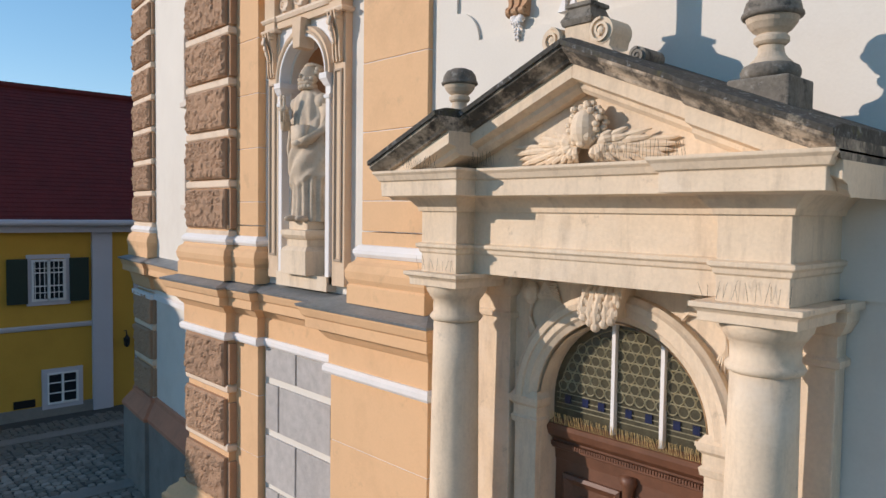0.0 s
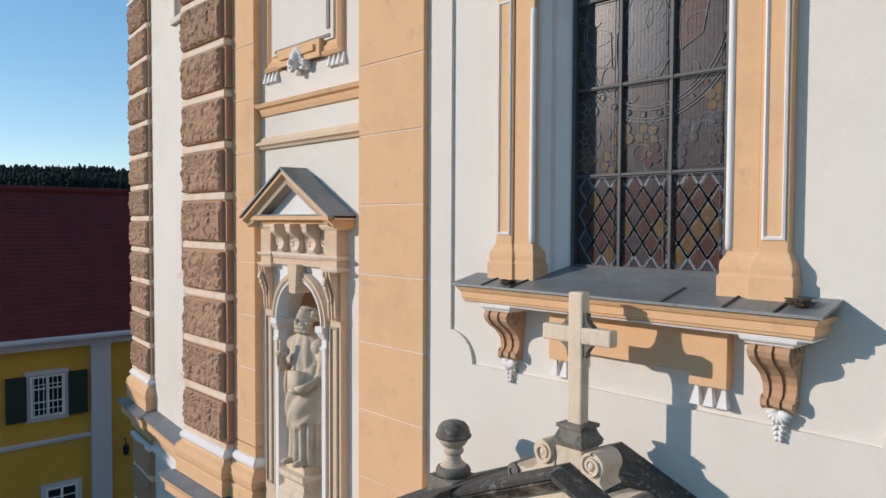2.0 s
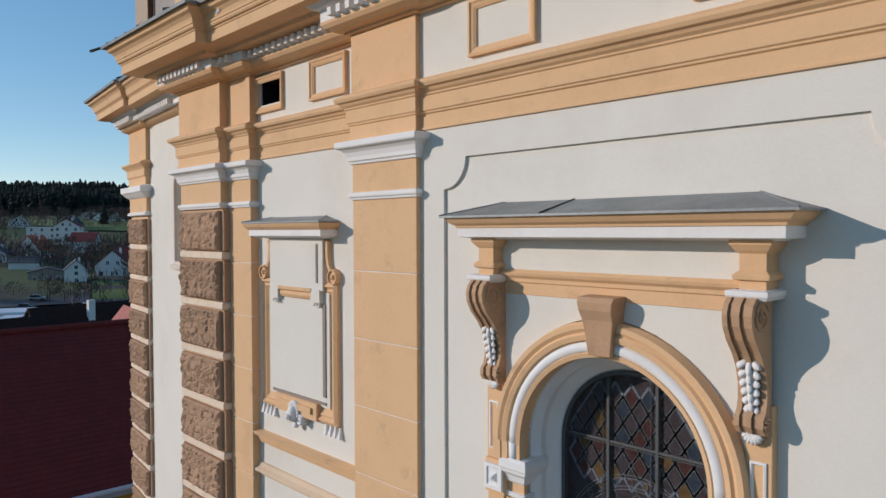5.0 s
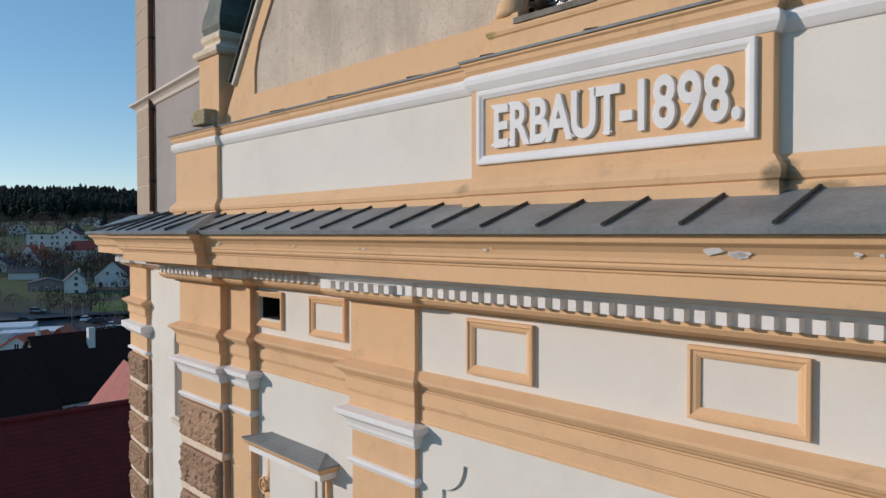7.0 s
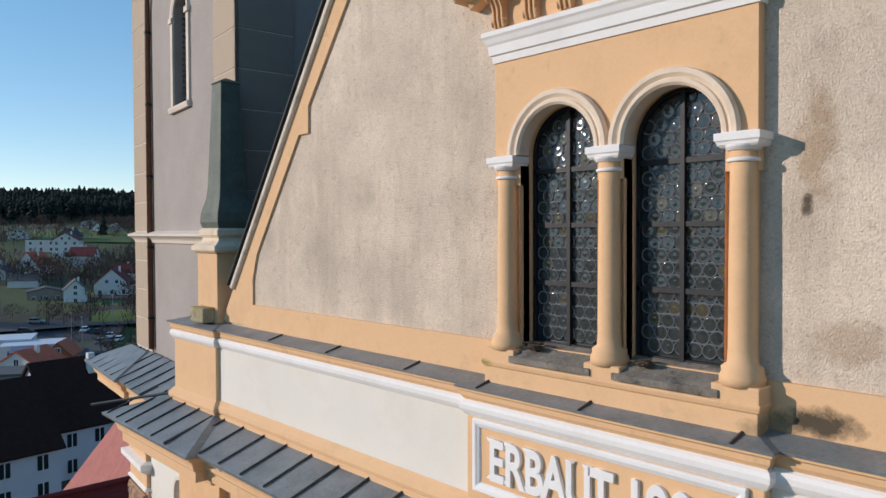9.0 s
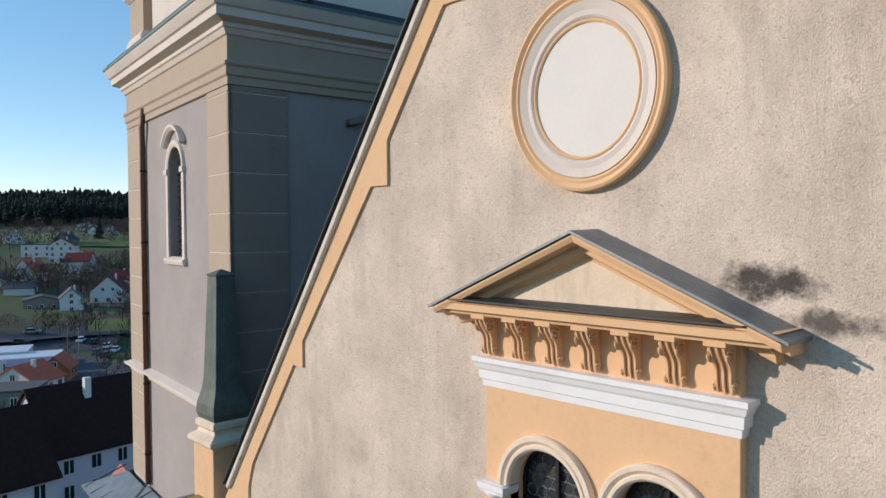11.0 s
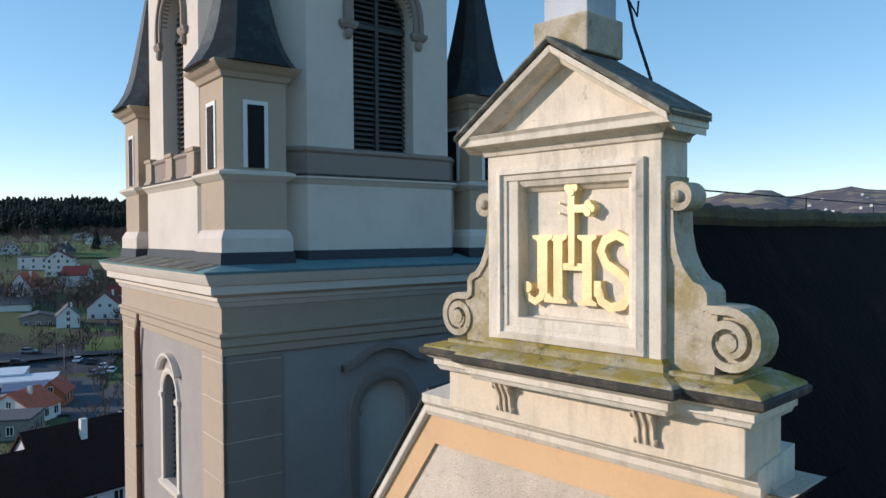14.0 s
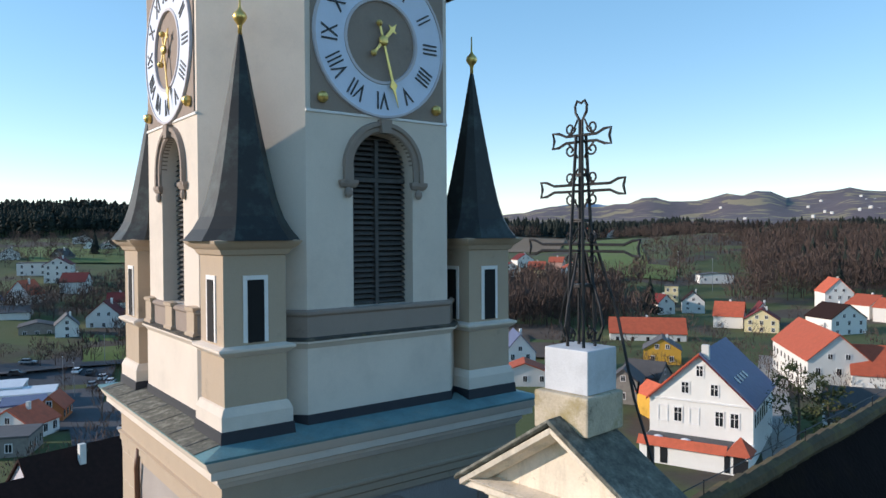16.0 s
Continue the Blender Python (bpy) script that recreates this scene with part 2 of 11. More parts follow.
M["copper"] = mat("oxidised_sheet", (0.235, 0.25, 0.255), 0.5, metal=0.3, var=0.35, scale=2.5, grain=30, bump=0.1, dirt=(0.13, 0.185, 0.175), dirt_amt=0.5, dirt_scale=1.1, layers=(((0.09, 0.085, 0.075), 0.7, 9.0, 0.6, 0.72, 0.0), ((0.34, 0.35, 0.33), 0.5, 3.0, 0.58, 0.72, 0.0)))
M["seam"] = mat("dark_seam", (0.05, 0.055, 0.055), 0.55, metal=0.3, var=0.2, scale=5, bump=0.05)
M["verdigris"] = mat("verdigris_sheet", (0.12, 0.26, 0.28), 0.55, metal=0.1, var=0.3, scale=2.5, grain=30, bump=0.08, dirt=(0.25, 0.27, 0.22), dirt_amt=0.5, dirt_scale=1.5)
M["spire"] = mat("dark_spire_sheet", (0.0112, 0.0136, 0.0136), 0.6, metal=0.1, var=0.3, scale=3, grain=30, bump=0.08, dirt=(0.08, 0.12, 0.11), dirt_amt=0.5, dirt_scale=1.5)
M["tower"] = mat("grey_tower_plaster", (0.37, 0.322, 0.292), 0.92, var=0.14, scale=0.9, grain=30, bump=0.6, bump_scale=30, dist=0.02, stretch=0.5, dirt=(0.33, 0.28, 0.25), dirt_amt=0.4, dirt_scale=0.8)
M["towerlight"] = mat("pale_tower_plaster", (0.68, 0.585, 0.495), 0.9, var=0.08, scale=0.9, grain=40, bump=0.12, dirt=(0.42, 0.37, 0.32), dirt_amt=0.35, dirt_scale=0.8)
M["obelisk"] = mat("mossy_sheet", (0.11, 0.125, 0.10), 0.7, metal=0.1, var=0.4, scale=3, grain=30, bump=0.2, dirt=(0.06, 0.10, 0.085), dirt_amt=0.7, dirt_scale=2, streak=True)
M["iron"] = mat("wrought_iron", (0.03, 0.03, 0.032), 0.55, metal=0.6, var=0.3, scale=8, bump=0.1)
M["gold"] = mat("gilding", (0.80, 0.55, 0.18), 0.35, metal=0.9, var=0.15, scale=8, bump=0.05)
M["goldpaint"] = mat("leaf_gilding", (0.80, 0.625, 0.32), 0.5, metal=0.25, var=0.2, scale=10, bump=0.12, bump_scale=30, dist=0.006)
M["wood"] = mat("oak_door", (0.15, 0.062, 0.032), 0.5, var=0.3, scale=6, grain=50, bump=0.15)
# near-black that paints the shade inside openings
M["dark"] = mat("dark_interior_shade", (0.008, 0.007, 0.007), 0.9, var=0.2, scale=3, bump=0)
M["louvre"] = mat("grey_louvre", (0.075, 0.07, 0.066), 0.8, var=0.3, scale=6, grain=40, bump=0.1)
M["came"] = mat("pale_lead_line", (0.17, 0.18, 0.19), 0.6, metal=0.2, var=0.2, scale=9, bump=0.0)
M["camewarm"] = mat("olive_lead_line", (0.30, 0.265, 0.16), 0.6, var=0.2, scale=9, bump=0.0)
M["cameblue"] = mat("blue_grey_lead_line", (0.13, 0.165, 0.21), 0.5, var=0.2, scale=9, bump=0.0)
M["lead"] = mat("lead_came", (0.085, 0.088, 0.09), 0.6, metal=0.3, var=0.2, scale=9, bump=0.05)
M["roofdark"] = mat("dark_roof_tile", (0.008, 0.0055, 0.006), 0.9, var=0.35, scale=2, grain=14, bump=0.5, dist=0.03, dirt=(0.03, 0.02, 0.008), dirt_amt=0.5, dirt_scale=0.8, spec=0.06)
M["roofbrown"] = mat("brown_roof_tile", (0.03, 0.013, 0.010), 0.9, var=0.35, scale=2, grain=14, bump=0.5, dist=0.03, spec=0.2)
M["roofred"] = mat("dark_red_roof_tile", (0.15, 0.015, 0.013), 0.85, var=0.25, scale=2, grain=14, bump=0.5, dist=0.03, dirt=(0.07, 0.02, 0.015), dirt_amt=0.4, dirt_scale=0.6)
M["roofpink"] = mat("faded_red_roof", (0.42, 0.14, 0.11), 0.85, var=0.2, scale=2, grain=14, bump=0.4, dist=0.03, dirt=(0.25, 0.09, 0.07), dirt_amt=0.4)
M["rooforange"] = mat("bright_red_roof", (0.50, 0.10, 0.045), 0.8, var=0.2, scale=1, grain=12, bump=0.4, dist=0.03, rand=0.2, dirt=(0.3, 0.08, 0.04), dirt_amt=0.4, dirt_scale=0.4)
M["roofblue"] = mat("blue_slate_roof", (0.10, 0.115, 0.20), 0.6, var=0.2, scale=1, grain=12, bump=0.3, dist=0.02)
M["roofgrey"] = mat("grey_roof", (0.085, 0.08, 0.08), 0.8, var=0.2, scale=0.8, grain=10, bump=0.3, rand=0.2)
M["yellow"] = mat("ochre_render", (0.60, 0.33, 0.045), 0.9, var=0.07, scale=0.8, grain=30, bump=0.15, dirt=(0.42, 0.22, 0.03), dirt_amt=0.35, dirt_scale=0.5)
M["lilac"] = mat("lilac_white_render", (0.56, 0.53, 0.56), 0.9, var=0.06, scale=1, grain=30, bump=0.1)
M["housewhite"] = mat("house_render", (0.72, 0.69, 0.64), 0.9, var=0.06, scale=0.4, grain=10, bump=0.05, rand=0.12)
M["shutter"] = mat("dark_green_shutter", (0.012, 0.03, 0.022), 0.6, var=0.2, scale=4, bump=0.05)
M["glassdark"] = mat("dark_window_glass", (0.02, 0.022, 0.026), 0.08, var=0.2, scale=2, bump=0)
M["base"] = mat("salmon_base_paint", (0.55, 0.23, 0.13), 0.9, var=0.12, scale=2, grain=40, bump=0.2, dirt=(0.3, 0.14, 0.09), dirt_amt=0.5)
M["plinth"] = mat("grey_plinth", (0.26, 0.23, 0.2), 0.9, var=0.15, scale=2, grain=30, bump=0.25, dirt=(0.13, 0.11, 0.1), dirt_amt=0.5)
M["asphalt"] = mat("asphalt", (0.06, 0.062, 0.07), 0.9, var=0.2, scale=0.15, grain=3, bump=0.1)
M["cobble"] = mat("cobblestone", (0.27, 0.23, 0.19), 0.85, var=0.25, scale=5, grain=30, bump=0.3, rand=0.35)
# pale tone for the unseen sheet that bounces sunlight
M["bouncepale"] = mat("pale_bounce_ground", (0.36, 0.31, 0.25), 0.95, var=0.2, scale=1.5, grain=30, bump=0.4, dirt=(0.22, 0.19, 0.15), dirt_amt=0.5)
M["mortar"] = mat("cobble_joint", (0.08, 0.072, 0.062), 0.95, var=0.25, scale=3, grain=30, bump=0.3)
M["twig"] = mat("bare_twigs", (0.085, 0.056, 0.045), 0.95, var=0.7, scale=0.014, grain=1.5, bump=0.0)
M["conifer"] = mat("conifer_needles", (0.010, 0.016, 0.011), 0.95, var=0.4, scale=0.05, grain=0.8, bump=0.0, rand=0.25)
M["bark"] = mat("bark", (0.10, 0.075, 0.055), 0.95, var=0.3, scale=3, grain=20, bump=0.3)
M["nest"] = mat("dry_nest_twigs", (0.10, 0.07, 0.045), 0.95, var=0.5, scale=20, grain=60, bump=0.5)
M["paintblue"] = mat("clock_dial_enamel", (0.62, 0.68, 0.80), 0.5, var=0.05, scale=3, grain=30, bump=0.03)
M["ink"] = mat("black_numeral_paint", (0.02, 0.022, 0.03), 0.5, var=0.1, scale=4, bump=0.0)


# ---------- mesh tools ----------
from mathutils.geometry import tessellate_polygon

X0 = -3.25   # axis of the front


def finish(bm, smooth=False):
    bmesh.ops.recalc_face_normals(bm, faces=bm.faces)
    if smooth:
        for f in bm.faces:
            f.smooth = True


def make(name, bm, material, smooth=False, bevel=0.0):
    finish(bm, smooth)
    me = bpy.data.meshes.new(name)
    bm.to_mesh(me)
    bm.free()
    me.materials.append(M[material] if isinstance(material, str) else material)
    ob = new(name, me)
    if bevel:
        md = ob.modifiers.new("bevel", "BEVEL")
        md.width, md.segments, md.limit_method, md.angle_limit = bevel, 2, "ANGLE", radians(40)
    return ob


def part(name, bm, material, parent, label="", smooth=False, bevel=0.0):
    ob = make(name, bm, material, smooth, bevel)
    ob.parent = parent
    return tagged(ob, label)


def empty(name, label, category, group="", kind="", at=(0, 0, 0)):
    ob = new(name)
    ob.location = at
    ob.empty_display_size = 0.2
    return tagged(ob, label, category, group, kind)


def B():
    return bmesh.new()


def box(bm, x0, x1, y0, y1, z0, z1):
    v = [bm.verts.new((x, y, z)) for z in (z0, z1) for y in (y0, y1) for x in (x0, x1)]
    for f in ((0, 2, 3, 1), (4, 5, 7, 6), (0, 1, 5, 4), (2, 6, 7, 3), (0, 4, 6, 2), (1, 3, 7, 5)):
        bm.faces.new([v[i] for i in f])
    return bm


def plate(bm, outer, holes, y0, y1, xf=None):
    """A slab in the xz plane from y0 to y1 with an outline and holes."""
    loops = [outer] + list(holes)
    flat = [p for lp in loops for p in lp]
    tris = tessellate_polygon([[Vector((p[0], p[1], 0)) for p in lp] for lp in loops])
    g = xf or (lambda x, y, z: (x, y, z))
    fr = [bm.verts.new(g(p[0], y0, p[1])) for p in flat]
    bk = [bm.verts.new(g(p[0], y1, p[1])) for p in flat]
    for t in tris:
        if len(set(t)) == 3:
            try:
                bm.faces.new([fr[i] for i in t])
                bm.faces.new([bk[i] for i in reversed(t)])
            except ValueError:
                pass
    k = 0
    for lp in loops:
        n = len(lp)
        for i in range(n):
            j = (i + 1) % n
            try:
                bm.faces.new((fr[k + i], fr[k + j], bk[k + j], bk[k + i]))
            except ValueError:
                pass
        k += n
    return bm


def arch_pts(cx, zs, r, z0, n=24, half=None):
    """Outline of a round-headed opening: springing zs, foot z0."""
    w = half or r
    pts = [(cx - w, z0), (cx + w, z0)]
    return pts + [(cx + r * math.cos(math.pi * i / n), zs + r * math.sin(math.pi * i / n)) for i in range(n + 1)]


def sweep(bm, path, prof, closed=False, cap=True):
    """A profile [(out, z)] along a plan path [(x, y)]; out lies to the right of the way, corners mitred."""
    n = len(path)
    rings = []
    for i, (x, y) in enumerate(path):
        def way(a, b):
            d = Vector((b[0] - a[0], b[1] - a[1]))
            return d.normalized()
        d0 = way(path[i - 1], path[i]) if i > 0 or closed else None
        d1 = way(path[i], path[(i + 1) % n]) if i < n - 1 or closed else None
        d0, d1 = d0 or d1, d1 or d0
        n0, n1 = Vector((d0.y, -d0.x)), Vector((d1.y, -d1.x))
        m = n0 + n1
        m = m / max(0.3, m.dot(n0)) if m.length > 1e-6 else n0
        rings.append([bm.verts.new((x + m.x * o, y + m.y * o, z)) for o, z in prof])
    k = len(prof)
    for i in range(n if closed else n - 1):
        a, b = rings[i], rings[(i + 1) % n]
        for j in range(k - 1):
            bm.faces.new((a[j], b[j], b[j + 1], a[j + 1]))
    if cap and not closed:
        for r in (rings[0], rings[-1]):
            if k > 2:
                bm.faces.new(r)
    return bm


def profile_arch(bm, cx, zs, prof, a0=0.0, a1=math.pi, n=28, xf=None, sx=1.0, sz=1.0, closed=False):
    """A profile [(radius, y)] swept round a centre in the xz plane."""
    g = xf or (lambda x, y, z: (x, y, z))
    rings = []
    m = n if closed else n + 1
    for i in range(m):
        a = a0 + (a1 - a0) * i / n
        rings.append([bm.verts.new(g(cx + r * sx * math.cos(a), y, zs + r * sz * math.sin(a))) for r, y in prof])
    k = len(prof)
    for i in range(n):
        a, b = rings[i], rings[(i + 1) % m]
        for j in range(k - 1):
            bm.faces.new((a[j], b[j], b[j + 1], a[j + 1]))
    if not closed:
        for r in (rings[0], rings[-1]):
            if k > 2:
                bm.faces.new(r)
    return bm


def lathe(bm, prof, cx, cy, n=24):
    rings = []
    for r, z in prof:
        rings.append([bm.verts.new((cx + max(r, 0.001) * math.cos(2 * math.pi * i / n), cy + max(r, 0.001) * math.sin(2 * math.pi * i / n), z)) for i in range(n)])
    for a, b in zip(rings, rings[1:]):
        for i in range(n):
            j = (i + 1) % n
            bm.faces.new((a[i], a[j], b[j], b[i]))
    bm.faces.new(rings[0])
    bm.faces.new(rings[-1])
    return bm


def tube(bm, pts, r, n=6, r1=None):
    """A round bar along points; r1: radius at its end."""
    pts = [Vector(p) for p in pts]
    rings = []
    up = Vector((0.13, 0.31, 0.94))
    for i, p in enumerate(pts):
        d = (pts[min(i + 1, len(pts) - 1)] - pts[max(i - 1, 0)]).normalized()
        a = d.cross(up)
        if a.length < 0.05:
            a = d.cross(Vector((1, 0, 0)))
        a.normalize()
        b = d.cross(a)
        rr = r + ((r1 if r1 is not None else r) - r) * i / max(1, len(pts) - 1)
        rings.append([bm.verts.new(p + a * rr * math.cos(2 * math.pi * k / n) + b * rr * math.sin(2 * math.pi * k / n)) for k in range(n)])
    for a, b in zip(rings, rings[1:]):
        for k in range(n):
            j = (k + 1) % n
            bm.faces.new((a[k], a[j], b[j], b[k]))
    bm.faces.new(rings[0])
    bm.faces.new(rings[-1])
    return bm


def ball(bm, c, r, n=12, sc=(1, 1, 1)):
    m = Matrix.Translation(c) @ Matrix.Diagonal((r * sc[0], r * sc[1], r * sc[2], 1))
    bmesh.ops.create_uvsphere(bm, u_segments=n, v_segments=max(4, n * 2 // 3), radius=1, matrix=m)
    return bm


def spiral(cx, cz, r0, r1, turns, start=0.0, n=28, sx=1):
    """Points (x, z) of a scroll."""
    out = []
    for i in range(n + 1):
        f = i / n
        a = start + turns * 2 * math.pi * f
        r = r0 + (r1 - r0) * f
        out.append((cx + sx * r * math.cos(a), cz + r * math.sin(a)))
    return out


def frame_rect(bm, x0, x1, z0, z1, w, y0, y1):
    """A rectangular frame of bar width w."""
    return plate(bm, [(x0, z0), (x1, z0), (x1, z1), (x0, z1)], [[(x0 + w, z0 + w), (x1 - w, z0 + w), (x1 - w, z1 - w), (x0 + w, z1 - w)]], y0, y1)


def sweep_rect(b, x0, x1, z0, z1, y, prof):
    """A mitred picture-frame moulding: profile (inset, y offset)."""
    rings = []
    for cx, cz, sx, sz in ((x0, z0, 1, 1), (x1, z0, -1, 1), (x1, z1, -1, -1), (x0, z1, 1, -1)):
        rings.append([b.verts.new((cx + sx * i, y + o, cz + sz * i)) for i, o in prof])
    for k in range(4):
        a, c = rings[k], rings[(k + 1) % 4]
        for j in range(len(prof) - 1):
            b.faces.new((a[j], c[j], c[j + 1], a[j + 1]))
    return b


# tower frame: a runs along its front to the far side, b into depth
TO, TA, TB = Vector((-10.093, 0.15)), Vector((-0.9942, 0.1073)), Vector((0.1073, 0.9942))


def T(a, b, z):
    p = TO + TA * a + TB * b
    return (p.x, p.y, z)

# ---------- church front: walls ----------
ZG = -1.0
PX0 = -3.22
XN = -8.05   # axis of the niche bay
XU = -3.19   # axis of the upper window

# central bay wall with the window and portal openings
def build_walls():
    w = B()
    plate(w, [(-5.5, ZG), (4.5, ZG), (4.5, 15.6), (-5.5, 15.6)],
          [arch_pts(X0, 10.5, 0.86, 7.45), arch_pts(PX0, 3.40, 0.8, ZG + 0.15)], 0.03, 0.62)
    wall = tagged(make("wall_center", w, "white"), "cream limewashed church front wall with arched openings", "wall", kind="structure")
    # border that stands proud round a sunk panel with hollowed corners
    r = 0.3
    def sunk(x0, x1, z0, z1):
        pts = []
        for cx, cz, a in ((x0, z0, 90), (x1, z0, 180), (x1, z1, 270), (x0, z1, 0)):
            for i in range(9):
                t = radians(a - 90 * i / 8)
                pts.append((cx + r * math.cos(t), cz + r * math.sin(t)))
        return pts
    b = B()
    plate(b, [(-5.5, 4.5), (4.5, 4.5), (4.5, 13.4), (-5.5, 13.4)], [sunk(X0 - 1.91, X0 + 2.12, 6.62, 13.06)], 0.0, 0.03)
    part("wall_border", b, "white", wall, "raised plaster border round the sunk wall panel")
    # frieze strip in plane with the border
    b = B()
    box(b, -5.5, 4.5, 0.0, 0.03, 13.85, 14.7)
    part("frieze", b, "white", wall)
    # niche bay
    b = B()
    plate(b, [(-9.3, ZG), (-6.5, ZG), (-6.5, 15.6), (-9.3, 15.6)], [arch_pts(XN, 6.68, 0.47, 4.2), [(-9.13, 14.1), (-8.58, 14.1), (-8.58, 14.44), (-9.13, 14.44)]], 0.2, 0.8)
    bay = tagged(make("wall_niche_bay", b, "white"), "cream limewashed bay wall beside the central bay", "wall", kind="structure")
    # black box and lining: the vent's inner shade as colour
    b = B()
    for x0, x1, y0, y1, z0, z1 in ((-9.2, -8.5, 1.9, 2.0, 14.0, 14.5), (-9.22, -9.14, 0.79, 2.0, 14.0, 14.5), (-8.57, -8.5, 0.79, 2.0, 14.0, 14.5), (-9.2, -8.5, 0.79, 2.0, 14.02, 14.09), (-9.2, -8.5, 0.79, 2.0, 14.45, 14.52)):
        box(b, x0, x1, y0, y1, z0, z1)
    part("vent_shaft", b, "dark", bay)
    b = B()
    frame_rect(b, -9.128, -8.582, 14.102, 14.438, 0.012, 0.24, 0.79)
    part("vent_lining", b, "dark", bay)
    b = B()
    box(b, -11.2, -9.26, 0.18, 1.2, 4.0, 15.55)
    tagged(make("wall_corner_pier", b, "white"), "cream plaster core of the corner pilasters", "wall", kind="structure")
    b = B()
    box(b, -11.15, -9.26, 0.24, 1.2, ZG, 3.9)
    tagged(make("wall_pier_base", b, "orange"), "apricot core of the corner pedestal", "wall", kind="structure")
    # attic behind the inscription
    b = B()
    box(b, -9.75, 4.5, -0.07, 0.5, 15.3, 16.62)
    tagged(make("wall_attic", b, "white"), "low cream attic wall above the sheet-covered cornice", "wall", kind="structure")
    return wall, bay


wall, bay = build_walls()

ZT = 23.75


def edge_l(z, off=0.0):
    return -5.05 - (ZT - z) / 1.38 + off


def edge_r(z, off=0.0):
    return -1.73 + (ZT - z) / 1.45 - off


YG = 0.12   # plane of the gable wall


def build_gable():
    g = B()
    zt = 23.62
    out = [(edge_l(16.6), 16.6), (edge_r(16.6), 16.6), (edge_r(zt), zt), (edge_l(zt), zt)]
    holes = [arch_pts(XU - 0.52, 18.86, 0.43, 17.1), arch_pts(XU + 0.52, 18.86, 0.43, 17.1)]
    plate(g, out, holes, YG, 0.75)
    gable = tagged(make("gable_wall", g, "rough"), "grey-beige roughcast gable wall with a stepped apricot border", "wall", kind="structure")
    w, o = 0.36, 0.04
    left = [(edge_l(16.9, o), 16.9), (edge_l(zt, o), zt), (X0 - 0.15, zt), (X0 - 0.15, 23.3), (edge_l(23.3, w), 23.3), (edge_l(22.08, w), 22.08), (edge_l(22.08, w), 21.6), (edge_l(21.6, w + 0.06), 21.6),
            (edge_l(19.75, w - 0.02), 19.75), (edge_l(19.75, w - 0.02), 19.42), (edge_l(19.42, w), 19.42), (edge_l(17.9, w), 17.9), (edge_l(17.9, w) - 0.12, 17.55), (edge_l(17.9, w) - 0.12, 16.9)]
    right = [(edge_r(16.9, o), 16.9), (edge_r(zt, o), zt), (X0 - 0.15, zt), (X0 - 0.15, 23.3), (edge_r(23.3, w), 23.3), (edge_r(16.9, w), 16.9)]
    for pts in (left, right):
        b = B()
        plate(b, pts, [], YG - 0.03, YG + 0.02)
        part("gable_border", b, "orange", gable, "stepped apricot border band")
    b = B()
    box(b, edge_l(17.2) + 0.6, edge_r(17.2) - 0.3, YG - 0.04, YG + 0.02, 16.8, 17.2)
    part("gable_base_band", b, "orange", gable, "apricot base band under the roughcast")
    for s, edge, k in ((-1, edge_l, 1.38), (1, edge_r, 1.45)):
        nrm = Vector((s * k, 1)).normalized()
        f = 0.03 if s < 0 else -0.06
        for name, prof, m, lab in (("verge_coping", [(f + 0.03, -0.07), (f + 0.01, -0.05), (f + 0.01, -0.01), (f + 0.02, 0.02), (0.5, 0.04), (0.5, -0.07)], "crown", "moulded stone verge coping"),
                                   ("verge_capping", [(f, 0.025), (f - 0.02, 0.03), (f - 0.02, 0.055), (f + 0.06, 0.075), (f + 0.06, 0.11), (0.7, 0.14), (0.7, 0.05)], "spire" if s < 0 else "roofdark", "dark sheet capping on the verge")):
            b = B()
            rings = []
            for z in (17.42, ZT + (0.02 if s < 0 else -0.09)):
                x = edge(z)
                rings.append([b.verts.new((x + nrm.x * h, y, z + nrm.y * h)) for y, h in prof])
            for j in range(len(prof)):
                jj = (j + 1) % len(prof)
                b.faces.new((rings[0][j], rings[1][j], rings[1][jj], rings[0][jj]))
            b.faces.new(rings[0])
            b.faces.new(rings[1])
            part(name, b, m, gable, lab, bevel=0.008)
    b = B()
    prof = [(0.0, 23.58), (0.03, 23.58), (0.06, 23.63), (0.06, 23.68), (0.1, 23.72), (0.1, 23.8), (-0.5, 23.86), (-0.5, 23.58)]
    sweep(b, [(-5.08, 0.08), (-1.85, 0.08)], prof)
    part("gable_top_moulding", b, "crown", gable, "weathered moulding across the gable top")
    return gable


gable = build_gable()


# ---------- cornices and bands ----------
def band(name, path, prof, material, parent=None, label="", category="cornice", bevel=0.0):
    b = B()
    sweep(b, path, prof)
    if parent:
        return part(name, b, material, parent, label, bevel=bevel)
    return tagged(make(name, b, material, bevel=bevel), label, category, kind="structure")


PLAN = [(-11.3, 1.1), (-11.3, -0.04), (-9.87, -0.04), (-9.87, 0.08), (-9.2, 0.08), (-9.2, 0.2), (-6.6, 0.2), (-6.6, -0.06), (-5.5, -0.06), (-5.5, 0.0), (4.5, 0.0)]
CORONA = [(-11.4, 1.1), (-11.4, -0.14), (-9.75, -0.14), (-9.75, 0.02), (4.5, 0.02)]

